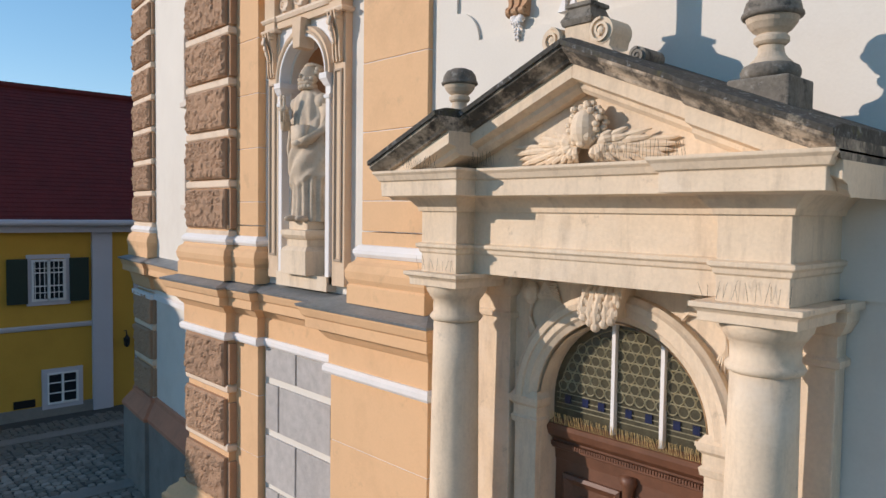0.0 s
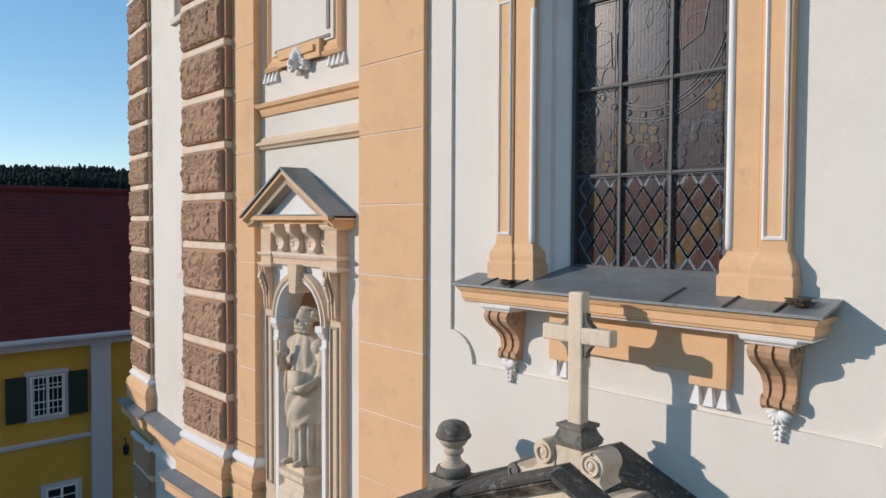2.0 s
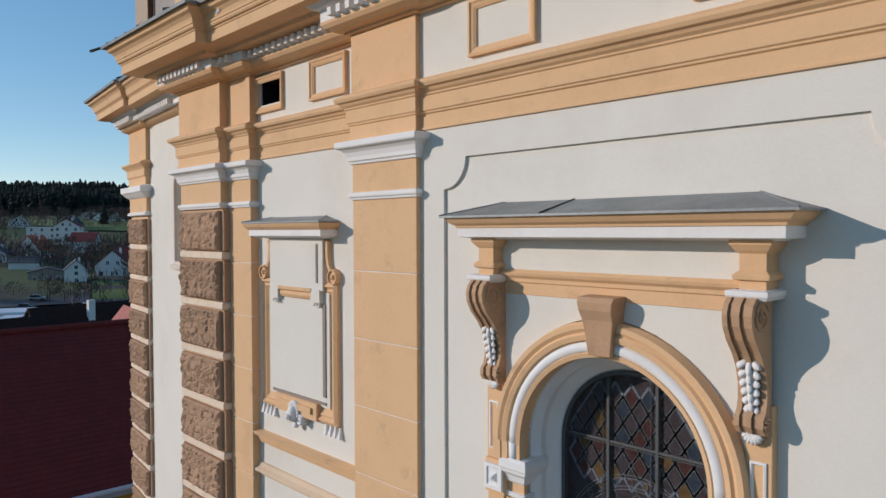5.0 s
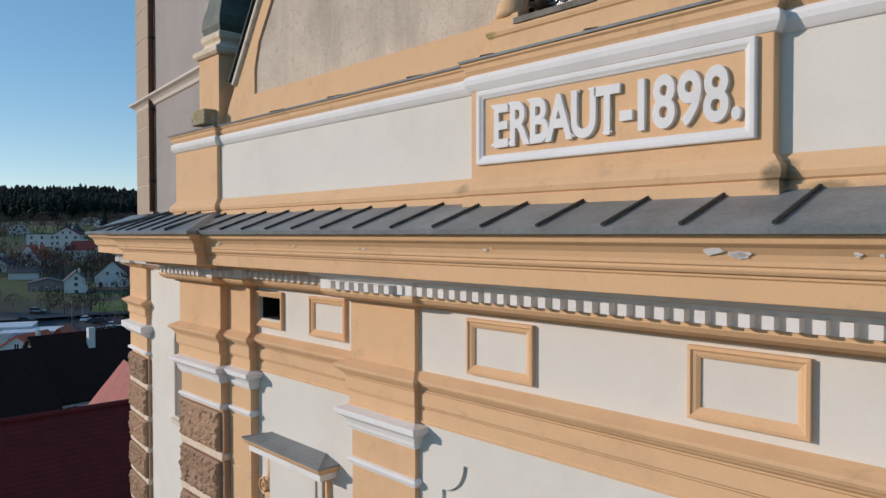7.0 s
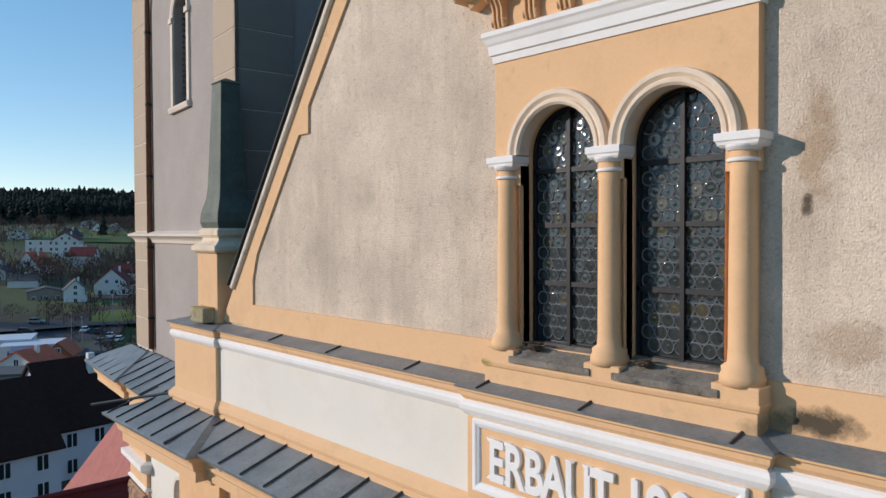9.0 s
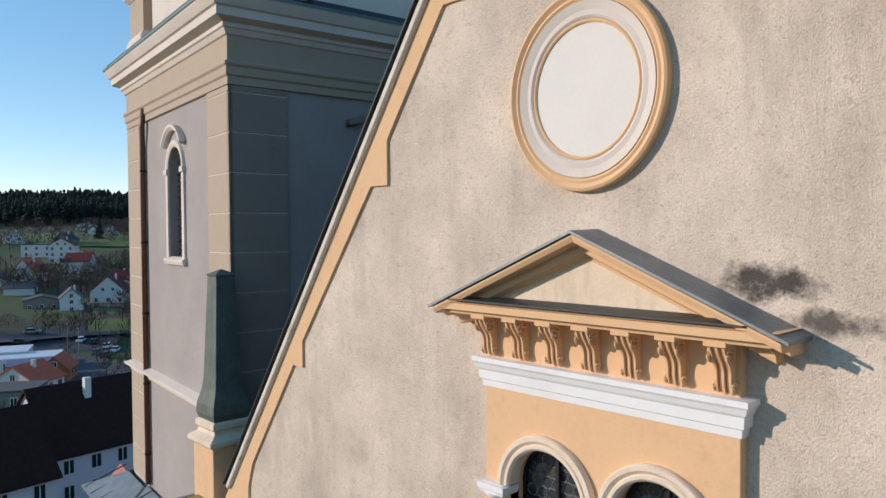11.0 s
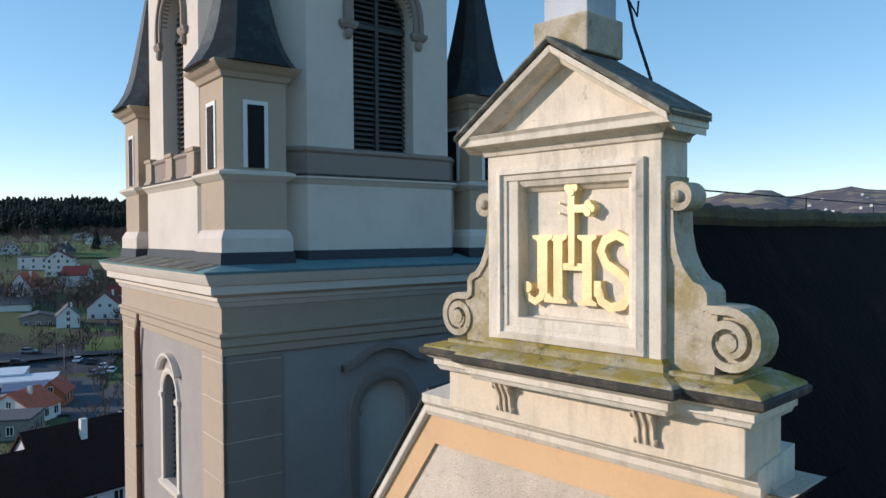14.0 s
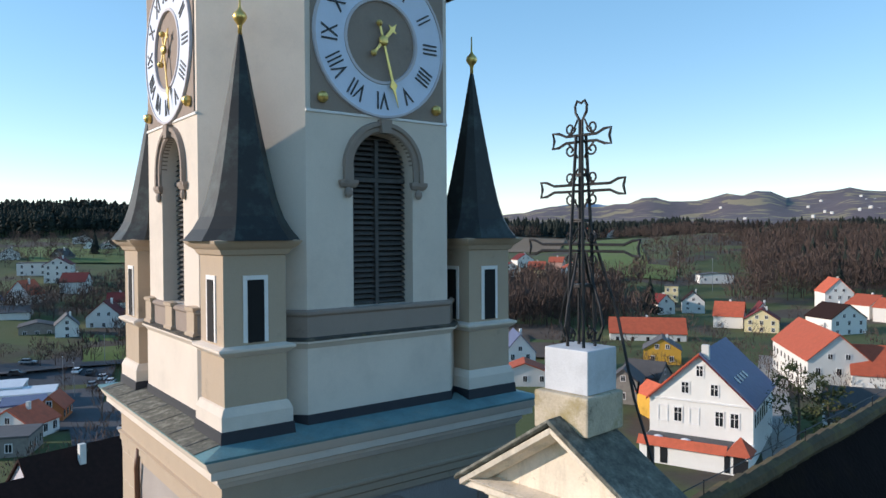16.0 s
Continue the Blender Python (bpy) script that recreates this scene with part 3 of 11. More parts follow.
cornice = band("main_cornice", CORONA, [(0.0, 14.78), (0.28, 14.8), (0.30, 14.84), (0.55, 14.86), (0.55, 15.0), (0.565, 15.005), (0.565, 15.025), (0.59, 15.03), (0.605, 15.055), (0.6, 15.075), (0.615, 15.08), (0.617, 15.11), (0.63, 15.15), (0.665, 15.19), (0.71, 15.215), (0.72, 15.25), (0.74, 15.255), (0.74, 15.3), (0.0, 15.45)], "orange",
               label="heavy apricot main cornice with peeling paint spots", bevel=0.006)
band("bed_moulding", PLAN, [(0.0, 14.53), (0.05, 14.53), (0.05, 14.555), (0.14, 14.565), (0.21, 14.6), (0.24, 14.64), (0.24, 14.668), (0.0, 14.67)], "orange", cornice)
band("dentil_band", PLAN, [(0.0, 14.665), (0.24, 14.67), (0.24, 14.80), (0.30, 14.81), (0.36, 14.855), (0.36, 14.87), (0.0, 14.87)], "trim", cornice, "white band behind the dentils")
architrave = band("architrave", PLAN, [(0.0, 13.36), (0.022, 13.36), (0.022, 13.385), (0.012, 13.39), (0.012, 13.515), (0.03, 13.525), (0.03, 13.54), (0.045, 13.55), (0.045, 13.69), (0.06, 13.7), (0.06, 13.715), (0.085, 13.735), (0.1, 13.76), (0.13, 13.77), (0.145, 13.8), (0.145, 13.825), (0.0, 13.89)], "orange",
                  label="apricot architrave with stepped fasciae", bevel=0.004)
# plain frieze blocks over the pilasters
def slab(name, x0, x1, y0, y1, z0, z1, material, parent, label="", bevel=0.006):
    b = B()
    box(b, x0, x1, y0, y1, z0, z1)
    return part(name, b, material, parent, label, bevel=bevel)


for x0, x1, y in ((-11.3, -9.87, -0.04), (-9.87, -9.2, 0.08), (-6.6, -5.5, -0.06)):
    slab("frieze_block", x0, x1, y, 0.3, 13.84, 14.66, "orange", architrave)

# sheet roof on the cornice with standing seams
def sheet_roof():
    b = B()
    sweep(b, CORONA, [(0.78, 15.27), (0.79, 15.31), (0.76, 15.325), (-0.05, 15.62), (-0.05, 15.5)], cap=False)
    roof = tagged(make("cornice_sheet_roof", b, "copper"), "grey oxidised sheet-metal roof on the main cornice with standing seams", "roof", kind="structure")
    def rib(x, yb=0.07, yf=-0.76):
        s = B()
        tube(s, [(x, yf, 15.335), (x + 0.02, yb, 15.635)], 0.014, 5)
        part("seam", s, "seam", roof)
    x = -9.5
    while x < 4.3:
        rib(x)
        x += 0.56
    for x in (-12.0, -11.6, -11.2, -10.7, -10.2):
        rib(x, -0.1, -0.9)
    for xx, sx in ((-9.68, 1), (-12.1, 1)):
        s = B()
        tube(s, [(xx - 0.62 * (xx < -11), -0.92, 15.34), (-9.75 if xx > -11 else -11.4, 0.0 if xx > -11 else -0.12, 15.63)], 0.024, 5)
        part("ridge_seam", s, "seam", roof)
    s = B()
    tube(s, [(-12.18, -0.9, 15.3), (-10.0, -0.9, 15.3)], 0.015, 5)
    tube(s, [(-9.0, -0.75, 15.3), (4.4, -0.75, 15.3)], 0.015, 5)
    part("drip_edge", s, "seam", roof)
    return roof


sheet_roof()


def paint_chips():
    """Flaked spots of pale undercoat on the cornice moulding."""
    rnd = random.Random(31)
    a, c = Vector((0.617, 15.11)), Vector((0.665, 15.19))
    nrm = Vector((c.y - a.y, -(c.x - a.x))).normalized() * 0.004
    for x0, n, sc in ((-1.95, 5, 0.11), (-1.2, 3, 0.05), (-0.6, 2, 0.05), (-3.9, 2, 0.05), (-5.6, 2, 0.06), (-6.9, 3, 0.05), (-7.8, 2, 0.06), (-8.7, 3, 0.06), (-9.4, 2, 0.05)):
        b = B()
        for i in range(n):
            cx, cf, r = x0 + rnd.gauss(0, sc), rnd.uniform(0.25, 0.75), sc * rnd.uniform(0.25, 0.6)
            pts = []
            for k in range(9):
                t = 2 * math.pi * k / 9
                q = r * rnd.uniform(0.5, 1.2)
                f = min(1.0, max(0.0, cf + q * math.sin(t) * 0.6 / 0.093))
                p = a.lerp(c, f) + nrm
                pts.append((cx + q * math.cos(t), 0.02 - p.x, p.y))
            vs = [b.verts.new(p) for p in pts]
            b.faces.new(vs)
        part("paint_chip", b, "trim", cornice, "flaked pale paint spots")


paint_chips()


# dentils
def dentils():
    me = None
    def put(x, y):
        nonlocal me
        w = 0.074
        if me is None:
            d = B()
            box(d, -w / 2, w / 2, -0.085, 0.0, -0.042, 0.042)
            finish(d)
            me = bpy.data.meshes.new("dentil")
            d.to_mesh(me)
            d.free()
            me.materials.append(M["trim"])
        o = new("dentil", me)
        o.location = (x, y - 0.14, 14.724)
        o.parent = cornice
    runs = ((-11.24, -9.92, -0.14), (-9.8, -9.26, -0.02), (-9.12, -6.66, 0.10), (-6.55, -5.55, -0.16), (-5.42, 0.2, -0.10))
    for a, b_, y in runs:
        n = int((b_ - a) / 0.146)
        for i in range(n + 1):
            put(a + (b_ - a) * i / n, y)


# pedestal cornice with sheet cover
PED = [(-11.3, 1.2), (-11.3, -0.06), (-9.87, -0.06), (-9.87, 0.08), (-9.2, 0.08), (-9.2, 0.2), (-7.15, 0.2), (-7.15, -0.08), (-5.42, -0.08), (-5.42, 0.03)]
pedc = band("pedestal_cornice", PED, [(0.0, 3.12), (0.03, 3.12), (0.05, 3.16), (0.05, 3.2), (0.02, 3.22), (0.02, 3.5), (0.05, 3.53), (0.09, 3.58), (0.12, 3.62), (0.22, 3.64), (0.22, 3.76), (0.25, 3.78), (0.28, 3.86), (0.28, 3.9), (0.0, 3.98)], "orange",
            label="apricot pedestal cornice running along the front", bevel=0.004)
band("white_fillet", PED, [(0.0, 3.10), (0.055, 3.10), (0.075, 3.13), (0.075, 3.18), (0.05, 3.215), (0.0, 3.22)], "trim", pedc, "white fillet under the pedestal cornice")
b = B()
sweep(b, PED, [(0.3, 3.885), (0.31, 3.915), (-0.12, 4.03), (-0.12, 3.96)], cap=False)
part("sheet_cover", b, "copper", pedc, "grey sheet-metal cover with seams")


# ---------- pilasters ----------
def pilaster_plain(name, x0, x1, y, depth, z0, z1, joints, label, material="orange"):
    th = empty(name, label, "pilaster", kind="structure", at=((x0 + x1) / 2, y, z0))
    b = B()
    box(b, x0 + 0.012, x1 - 0.012, y + 0.012, y + depth, z0, z1)
    c = part("core", b, "trim", th)
    zs = [z0] + [z for z in joints if z0 + 0.1 < z < z1 - 0.1] + [z1]
    for a, c_ in zip(zs, zs[1:]):
        b = B()
        box(b, x0, x1, y, y + depth, a + 0.005, c_ - 0.005)
        part("block", b, material, th, bevel=0.006)
    for c in th.children:
        c.matrix_parent_inverse = Matrix.Translation(-Vector(th.location))
    return th


def seat(th):
    """Keep the parts of a placed empty where they were built."""
    for c in th.children:
        c.matrix_parent_inverse = Matrix.Translation(-Vector(th.location))
    return th


J = [4.37 + 0.755 * i for i in range(12)]
pil2 = pilaster_plain("pilaster", -6.58, -5.5, -0.06, 0.3, 4.79, 12.72, J, "broad apricot pilaster with pale joint lines")
strip = pilaster_plain("pilaster", -9.87, -9.2, 0.08, 0.3, 4.79, 12.72, J, "narrow apricot pilaster strip beside the rusticated one")


def capital(path_x0, path_x1, y, th, yb=0.3):
    p = [(path_x0, yb), (path_x0, y), (path_x1, y), (path_x1, yb)]
    b = B()
    sweep(b, p, [(0.0, 12.70), (0.02, 12.70), (0.024, 12.72), (0.04, 12.735), (0.042, 12.76), (0.03, 12.775), (0.0, 12.785)])
    part("astragal", b, "trim", th, bevel=0.003)
    b = B()
    box(b, path_x0, path_x1, y, yb, 12.78, 13.12)
    part("necking", b, "orange", th)
    b = B()
    sweep(b, p, [(0.0, 13.09), (0.022, 13.095), (0.028, 13.12), (0.045, 13.13), (0.05, 13.17), (0.07, 13.22), (0.105, 13.255), (0.14, 13.265), (0.15, 13.28), (0.15, 13.335), (0.0, 13.365)])
    part("capital", b, "trim", th, "moulded white capital", bevel=0.004)
    seat(th)


def pil_base(x0, x1, y, th, z0=3.98, yb=0.3, col="orange"):
    p = [(x0, yb), (x0, y), (x1, y), (x1, yb)]
    b = B()
    sweep(b, p, [(0.0, z0), (0.12, z0), (0.12, z0 + 0.2), (0.10, z0 + 0.22), (0.13, z0 + 0.28), (0.14, z0 + 0.36), (0.11, z0 + 0.44), (0.06, z0 + 0.48), (0.04, z0 + 0.52), (0.0, z0 + 0.53)])
    part("pilaster_base", b, col, th, "moulded apricot base", bevel=0.004)
    b = B()
    sweep(b, p, [(0.0, z0 + 0.52), (0.05, z0 + 0.52), (0.075, z0 + 0.56), (0.075, z0 + 0.6), (0.03, z0 + 0.65), (0.0, z0 + 0.66)])
    part("base_torus", b, "trim", th, "white torus", bevel=0.003)
    b = B()
    box(b, x0, x1, y, yb, z0 + 0.6, z0 + 0.8)
    part("block", b, col, th)
    seat(th)


capital(-6.58, -5.5, -0.06, pil2)
capital(-9.87, -9.2, 0.08, strip)
pil_base(-6.58, -5.5, -0.06, pil2)
pil_base(-9.87, -9.2, 0.08, strip)

# rusticated blocks: vermiculated faces
def rust_mesh(seed, w, h):
    rnd = random.Random(seed)
    bm = B()
    nx, nz = max(10, int(w / 0.03)), max(8, int(h / 0.03))
    off = Vector((rnd.uniform(0, 50), rnd.uniform(0, 50), rnd.uniform(0, 50)))
    grid = []
    for j in range(nz + 1):
        row = []
        for i in range(nx + 1):
            fx, fz = i / nx, j / nz
            edge = min(fx * nx, (1 - fx) * nx, fz * nz, (1 - fz) * nz)
            p = Vector((fx * w + 0.3 * fz * h, 0, fz * h)) * 8.5 + off
            f = noise.voronoi(p + 0.5 * noise.noise_vector(p * 0.6), distance_metric="DISTANCE")[0]
            d = 0.02 + min(0.03, 0.07 * (f[1] - f[0])) + 0.022 * noise.noise(p * 0.45) + 0.006 * noise.noise(p * 2.4)
            y = -0.028 - (d if edge >= 1 else 0.0)
            row.append(bm.verts.new(((fx - 0.5) * w, max(-0.095, y), (fz - 0.5) * h)))
        grid.append(row)
    for j in range(nz):
        for i in range(nx):
            bm.faces.new((grid[j][i], grid[j][i + 1], grid[j + 1][i + 1], grid[j + 1][i]))
    rim = grid[0] + [r[-1] for r in grid[1:]] + list(reversed(grid[-1][:-1])) + [r[0] for r in reversed(grid[1:-1])]
    back = [bm.verts.new((v.co.x, 0.06, v.co.z)) for v in rim]
    for i in range(len(rim)):
        j = (i + 1) % len(rim)
        bm.faces.new((rim[i], back[i], back[j], rim[j]))
    finish(bm)
    me = bpy.data.meshes.new("rusticated_block")
    bm.to_mesh(me)
    bm.free()
    me.materials.append(M["rust"])
    return me


def rust_pilaster(name, label, frame_m, w, depth, courses, mats, pitch=0.735):
    """Rusticated pilaster in its own frame: x along, -y outward."""
    th = empty(name, label, "pilaster", kind="structure")
    th.matrix_world = frame_m
    z0, z1 = courses[0] - 0.05, courses[-1] + pitch - 0.03
    b = B()
    box(b, -w / 2, w / 2, 0.03, depth, z0, z1)
    part("core", b, "orange", th)
    for k, z in enumerate(courses):
        o = new("rusticated_block", mats[k % len(mats)])
        o.parent = th
        o.location = (0, 0.0, z + pitch / 2 - 0.005)
        o.scale = (1, 1, pitch / 0.755)
        if k % 2:
            o.rotation_euler = (0, math.pi, 0)
        s = B()
        sweep(s, [(-w / 2, depth), (-w / 2, 0.03), (w / 2, 0.03), (w / 2, depth)], [(0.0, z - 0.07), (0.02, z - 0.065), (0.04, z - 0.045), (0.04, z + 0.03), (0.02, z + 0.05), (0.0, z + 0.055)])
        part("joint_band", s, "joint", th)
        # side return of the block
        s = B()
        box(s, -w / 2 - 0.05, w / 2 + 0.05, 0.02, depth - 0.05, z + 0.075, z + pitch - 0.09)
        part("block_return", s, "rust", th)
    return th


WA = 1.38
rmats = [rust_mesh(i, WA - 0.06, 0.60) for i in range(4)]
CA = [4.66 + 0.735 * i for i in range(11)]
rA = rust_pilaster("pilaster", "rusticated corner pilaster with brown rock-faced blocks between pale bands", pose(-10.56, -0.04, 0), WA, 0.35, CA, rmats)
rp = empty("pilaster_crown", "apricot capital and base of the rusticated corner pilaster", "pilaster", kind="structure")
capital(-11.25, -9.87, -0.04, rp)
pil_base(-11.25, -9.87, -0.04, rp)
rAl = rust_pilaster("pedestal_pier", "rusticated pedestal pier with brown rock-faced blocks", pose(-10.56, -0.06, 0), WA, 0.4, [0.62, 1.5, 2.38], [rust_mesh(20 + i, WA - 0.06, 0.70) for i in range(2)], 0.755)
rstrip = pilaster_plain("pilaster", -9.87, -9.2, 0.08, 0.3, 0.6, 3.15, [1.5, 2.38], "narrow apricot pedestal strip")
pedw = pilaster_plain("pilaster", -7.15, -5.42, -0.08, 0.4, ZG, 3.15, [0.0, 0.75, 1.5, 2.3], "broad apricot pedestal with pale joint lines")
base = band("base_moulding", [(-11.35, 1.2), (-11.35, -0.1), (-9.8, -0.1), (-9.8, 0.02), (-9.2, 0.02), (-9.2, 0.2), (-7.1, 0.2)], [(0.0, 0.66), (0.04, 0.64), (0.05, 0.58), (0.16, 0.5), (0.2, 0.42), (0.25, 0.38), (0.25, 0.3), (0.0, 0.3)], "orange", label="apricot base moulding of the front", bevel=0.005)
band("plinth_course", [(-11.35, 1.2), (-11.35, -0.1), (-9.8, -0.1), (-9.8, 0.02), (-9.2, 0.02), (-9.2, 0.2), (-7.1, 0.2)], [(0.0, 0.3), (0.22, 0.3), (0.22, ZG - 0.2), (0.0, ZG - 0.2)], "plinth", base, "grey plinth course")

# granite-look plaster panels in the pedestal of the niche bay
def granite():
    th = empty("granite_panelling", "grey granite-look plaster blocks with pale joints in the pedestal", "wall panel", kind="structure")
    rows = [(0.34, 1.1), (1.12, 1.86), (1.9, 2.6), (2.64, 3.12)]
    for k, (a, c) in enumerate(rows):
        xs = [-9.15, -8.33, -7.16] if k % 2 else [-9.15, -8.78, -7.5, -7.16]
        for x0, x1 in zip(xs, xs[1:]):
            b = B()
            box(b, x0 + 0.02, x1 - 0.02, 0.165, 0.21, a + 0.03, c - 0.03)
            part("block", b, "granite", th, bevel=0.008)
granite()


# ---------- attic and inscription ----------
ATT = [(-11.2, 0.9), (-11.2, -0.13), (-9.75, -0.13), (-9.75, -0.07), (X0 - 1.34, -0.07), (X0 - 1.34, -0.16), (X0 + 1.34, -0.16), (X0 + 1.34, -0.07), (4.5, -0.07)]
attic = band("attic_base_moulding", ATT, [(0.0, 15.28), (0.06, 15.28), (0.06, 15.60), (0.05, 15.605), (0.07, 15.62), (0.08, 15.66), (0.07, 15.7), (0.04, 15.73), (0.02, 15.76), (0.0, 15.78)], "orange", label="apricot base moulding of the attic with mossy ends", bevel=0.004)
ledge = band("attic_ledge", ATT, [(0.0, 16.54), (0.015, 16.545), (0.03, 16.565), (0.05, 16.6), (0.055, 16.64), (0.045, 16.67), (0.02, 16.685), (0.0, 16.69)], "trim", label="white moulded ledge over the attic", bevel=0.004)
b = B()
sweep(b, ATT, [(0.0, 16.68), (0.02, 16.685), (0.045, 16.72), (0.05, 16.76), (0.07, 16.775), (0.07, 16.80), (0.0, 16.81)])
part("ledge_cove", b, "orange", ledge, "apricot cove under the sheet cover")
b = B()
sweep(b, ATT, [(0.085, 16.795), (0.09, 16.815), (-0.14, 16.875), (-0.14, 16.82)], cap=False)
part("sheet_cover", b, "copper", ledge, "grey sheet-metal cover with seams")
for x in (-8.2, -6.9, -5.5, -4.4, -3.3, -2.1):
    s = B()
    yy = -0.16 if abs(x - X0) < 1.36 else -0.07
    tube(s, [(x, yy - 0.085, 16.82), (x + 0.01, yy + 0.12, 16.88)], 0.012, 5)
    part("seam", s, "seam", ledge)
b = B()
box(b, -11.2, -9.75, -0.128, 0.6, 15.4, 16.8)
tagged(make("attic_pier", b, "orange", bevel=0.01), "apricot attic pier at the end of the attic wall", "pier", kind="structure")


SPURS = {"E": ((-0.1, 0.0, 1), (-0.1, 0.36, 0)), "R": ((-0.11, 0.0, 1), (0.12, 0.0, 1), (-0.11, 0.36, 0)), "B": ((-0.11, 0.0, 1), (-0.11, 0.36, 0)), "A": ((-0.15, 0.0, 1), (0.15, 0.0, 1)),
         "U": ((-0.115, 0.36, 0), (0.115, 0.36, 0)), "T": ((0.0, 0.0, 1),)}


def inscription():
    th = empty("inscription_panel", "raised apricot panel with white framed building date", "panel", at=(X0, -0.16, 15.6))
    b = B()
    box(b, X0 - 1.34, X0 + 1.34, -0.165, 0.02, 15.4, 16.6)
    part("panel_body", b, "orange", th, bevel=0.008)
    b = B()
    sweep_rect(b, X0 - 1.25, X0 + 1.24, 15.88, 16.535, -0.165, [(0.0, 0.005), (0.0, -0.03), (0.012, -0.036), (0.045, -0.036), (0.055, -0.026), (0.075, -0.016), (0.085, 0.005)])
    part("panel_frame", b, "trim", th, "white raised frame", bevel=0.01)
    text = "ERBAUT-1898."
    xs = [-1.0, -0.80, -0.59, -0.385, -0.15, 0.06, 0.22, 0.345, 0.52, 0.71, 0.895, 1.03]
    for ch, x in zip(text, xs):
        cu = bpy.data.curves.new("letter", "FONT")
        cu.body = ch
        cu.align_x = "CENTER"
        cu.size = 0.50
        cu.extrude = 0.016
        cu.offset = 0.011
        cu.bevel_depth = 0.004
        tmp = bpy.data.objects.new("tmp", cu)
        scene.collection.objects.link(tmp)
        me = bpy.data.meshes.new_from_object(tmp.evaluated_get(bpy.context.evaluated_depsgraph_get()))
        bpy.data.objects.remove(tmp)
        me.materials.clear()
        me.materials.append(M["trim"])
        spur = B()
        spur.from_mesh(me)
        def serif(lx, lz, up):
            h = 0.03 if up else -0.03
            plate(spur, [(lx - 0.065, lz), (lx + 0.065, lz), (lx + 0.03, lz + h), (lx - 0.03, lz + h)], [], -0.014, 0.014, xf=lambda px, py, pz: (px, pz, py))
        for lx, lz, up in SPURS.get(ch, ()):
            serif(lx, lz, up)
        spur.to_mesh(me)
        spur.free()
        o = new("letter", me)
        o.matrix_world = Matrix.Translation((X0 + x * 1.02 + 0.06, -0.177, 16.03)) @ Euler((radians(90), 0, 0)).to_matrix().to_4x4() @ Matrix.Diagonal((0.72, 1.0, 1, 1))
        o.parent = th
        tagged(o, "raised white letter")
    seat(th)


inscription()

# sunk frames on the frieze
def frieze_frame(x0, x1, z0, z1, y, parent):
    b = B()
    sweep_rect(b, x0, x1, z0, z1, y, [(0.0, 0.0), (0.0, -0.045), (0.025, -0.05), (0.04, -0.035), (0.06, -0.03), (0.085, -0.015), (0.085, 0.0)])
    part("frieze_frame", b, "orange", parent, "apricot moulded frame on the frieze")


for x0, x1 in ((X0 - 1.53, X0 - 0.73), (X0 + 0.70, X0 + 1.53)):
    frieze_frame(x0, x1, 13.965, 14.485, 0.0, wall)
frieze_frame(-7.81, -7.03, 13.99, 14.49, 0.2, bay)
frieze_frame(-9.23, -8.48, 13.99, 14.49, 0.2, bay)

# ---------- portal ----------
def fluted_console(bm, x, w, y, z0, z1, dep):
    """A scroll console: S-shaped side profile, ribs on its face."""
    n = 22
    side = []
    for i in range(n + 1):
        f = i / n
        d = dep * (0.28 + 0.72 * f ** 1.6) + 0.06 * dep * math.sin(f * math.pi * 3)
        side.append((d, z0 + (z1 - z0) * f))
    ribs = 5
    for k in range(ribs):
        xa = x - w / 2 + w * k / ribs + 0.004
        xb = x - w / 2 + w * (k + 1) / ribs - 0.004
        inset = 0.0 if k % 2 == 0 else 0.022
        pts = [(y, z0)] + [(y - max(0.01, d - inset), z) for d, z in side] + [(y, z1)]
        a = [bm.verts.new((xa, p[0], p[1])) for p in pts]
        b = [bm.verts.new((xb, p[0], p[1])) for p in pts]
        m = len(pts)
        for i in range(m):
            j = (i + 1) % m
            bm.faces.new((a[i], a[j], b[j], b[i]))
        bm.faces.new(a)
        bm.faces.new(b)
    for sx in (-1, 1):
        for zz, r in ((z1 - dep * 0.42, dep * 0.36), (z0 + dep * 0.22, dep * 0.18)):
            pts = spiral(0, 0, r, r * 0.12, 1.9, 0.6, 24)
            tube(bm, [(x + sx * (w / 2 + 0.004), y - (dep * 0.55 if zz > (z0 + z1) / 2 else dep * 0.22) + p[0], zz + p[1]) for p in pts], 0.013, 5)
    return bm


def ribbon(bm, pts, y0, y1, t):
    """A band of thickness t along points (x, z), from y0 to y1."""
    n = len(pts)
    rings = []
    for i, (x, z) in enumerate(pts):
        a, c = pts[max(0, i - 1)], pts[min(n - 1, i + 1)]
        d = Vector((c[0] - a[0], c[1] - a[1]))
        d = d.normalized() if d.length > 1e-9 else Vector((1, 0))
        nx, nz = -d.y * t / 2, d.x * t / 2
        rings.append([bm.verts.new(p) for p in ((x - nx, y0, z - nz), (x + nx, y0, z + nz), (x + nx, y1, z + nz), (x - nx, y1, z - nz))])
    for a, c in zip(rings, rings[1:]):
        for j in range(4):
            bm.faces.new((a[j], a[(j + 1) % 4], c[(j + 1) % 4], c[j]))
    bm.faces.new(rings[0])
    bm.faces.new(rings[-1])
    return bm


def disc_plate(bm, cx, cz, r, y0, y1, n=20):
    return plate(bm, [(cx + r * math.cos(2 * math.pi * i / n), cz + r * math.sin(2 * math.pi * i / n)) for i in range(n)], [], y0, y1)


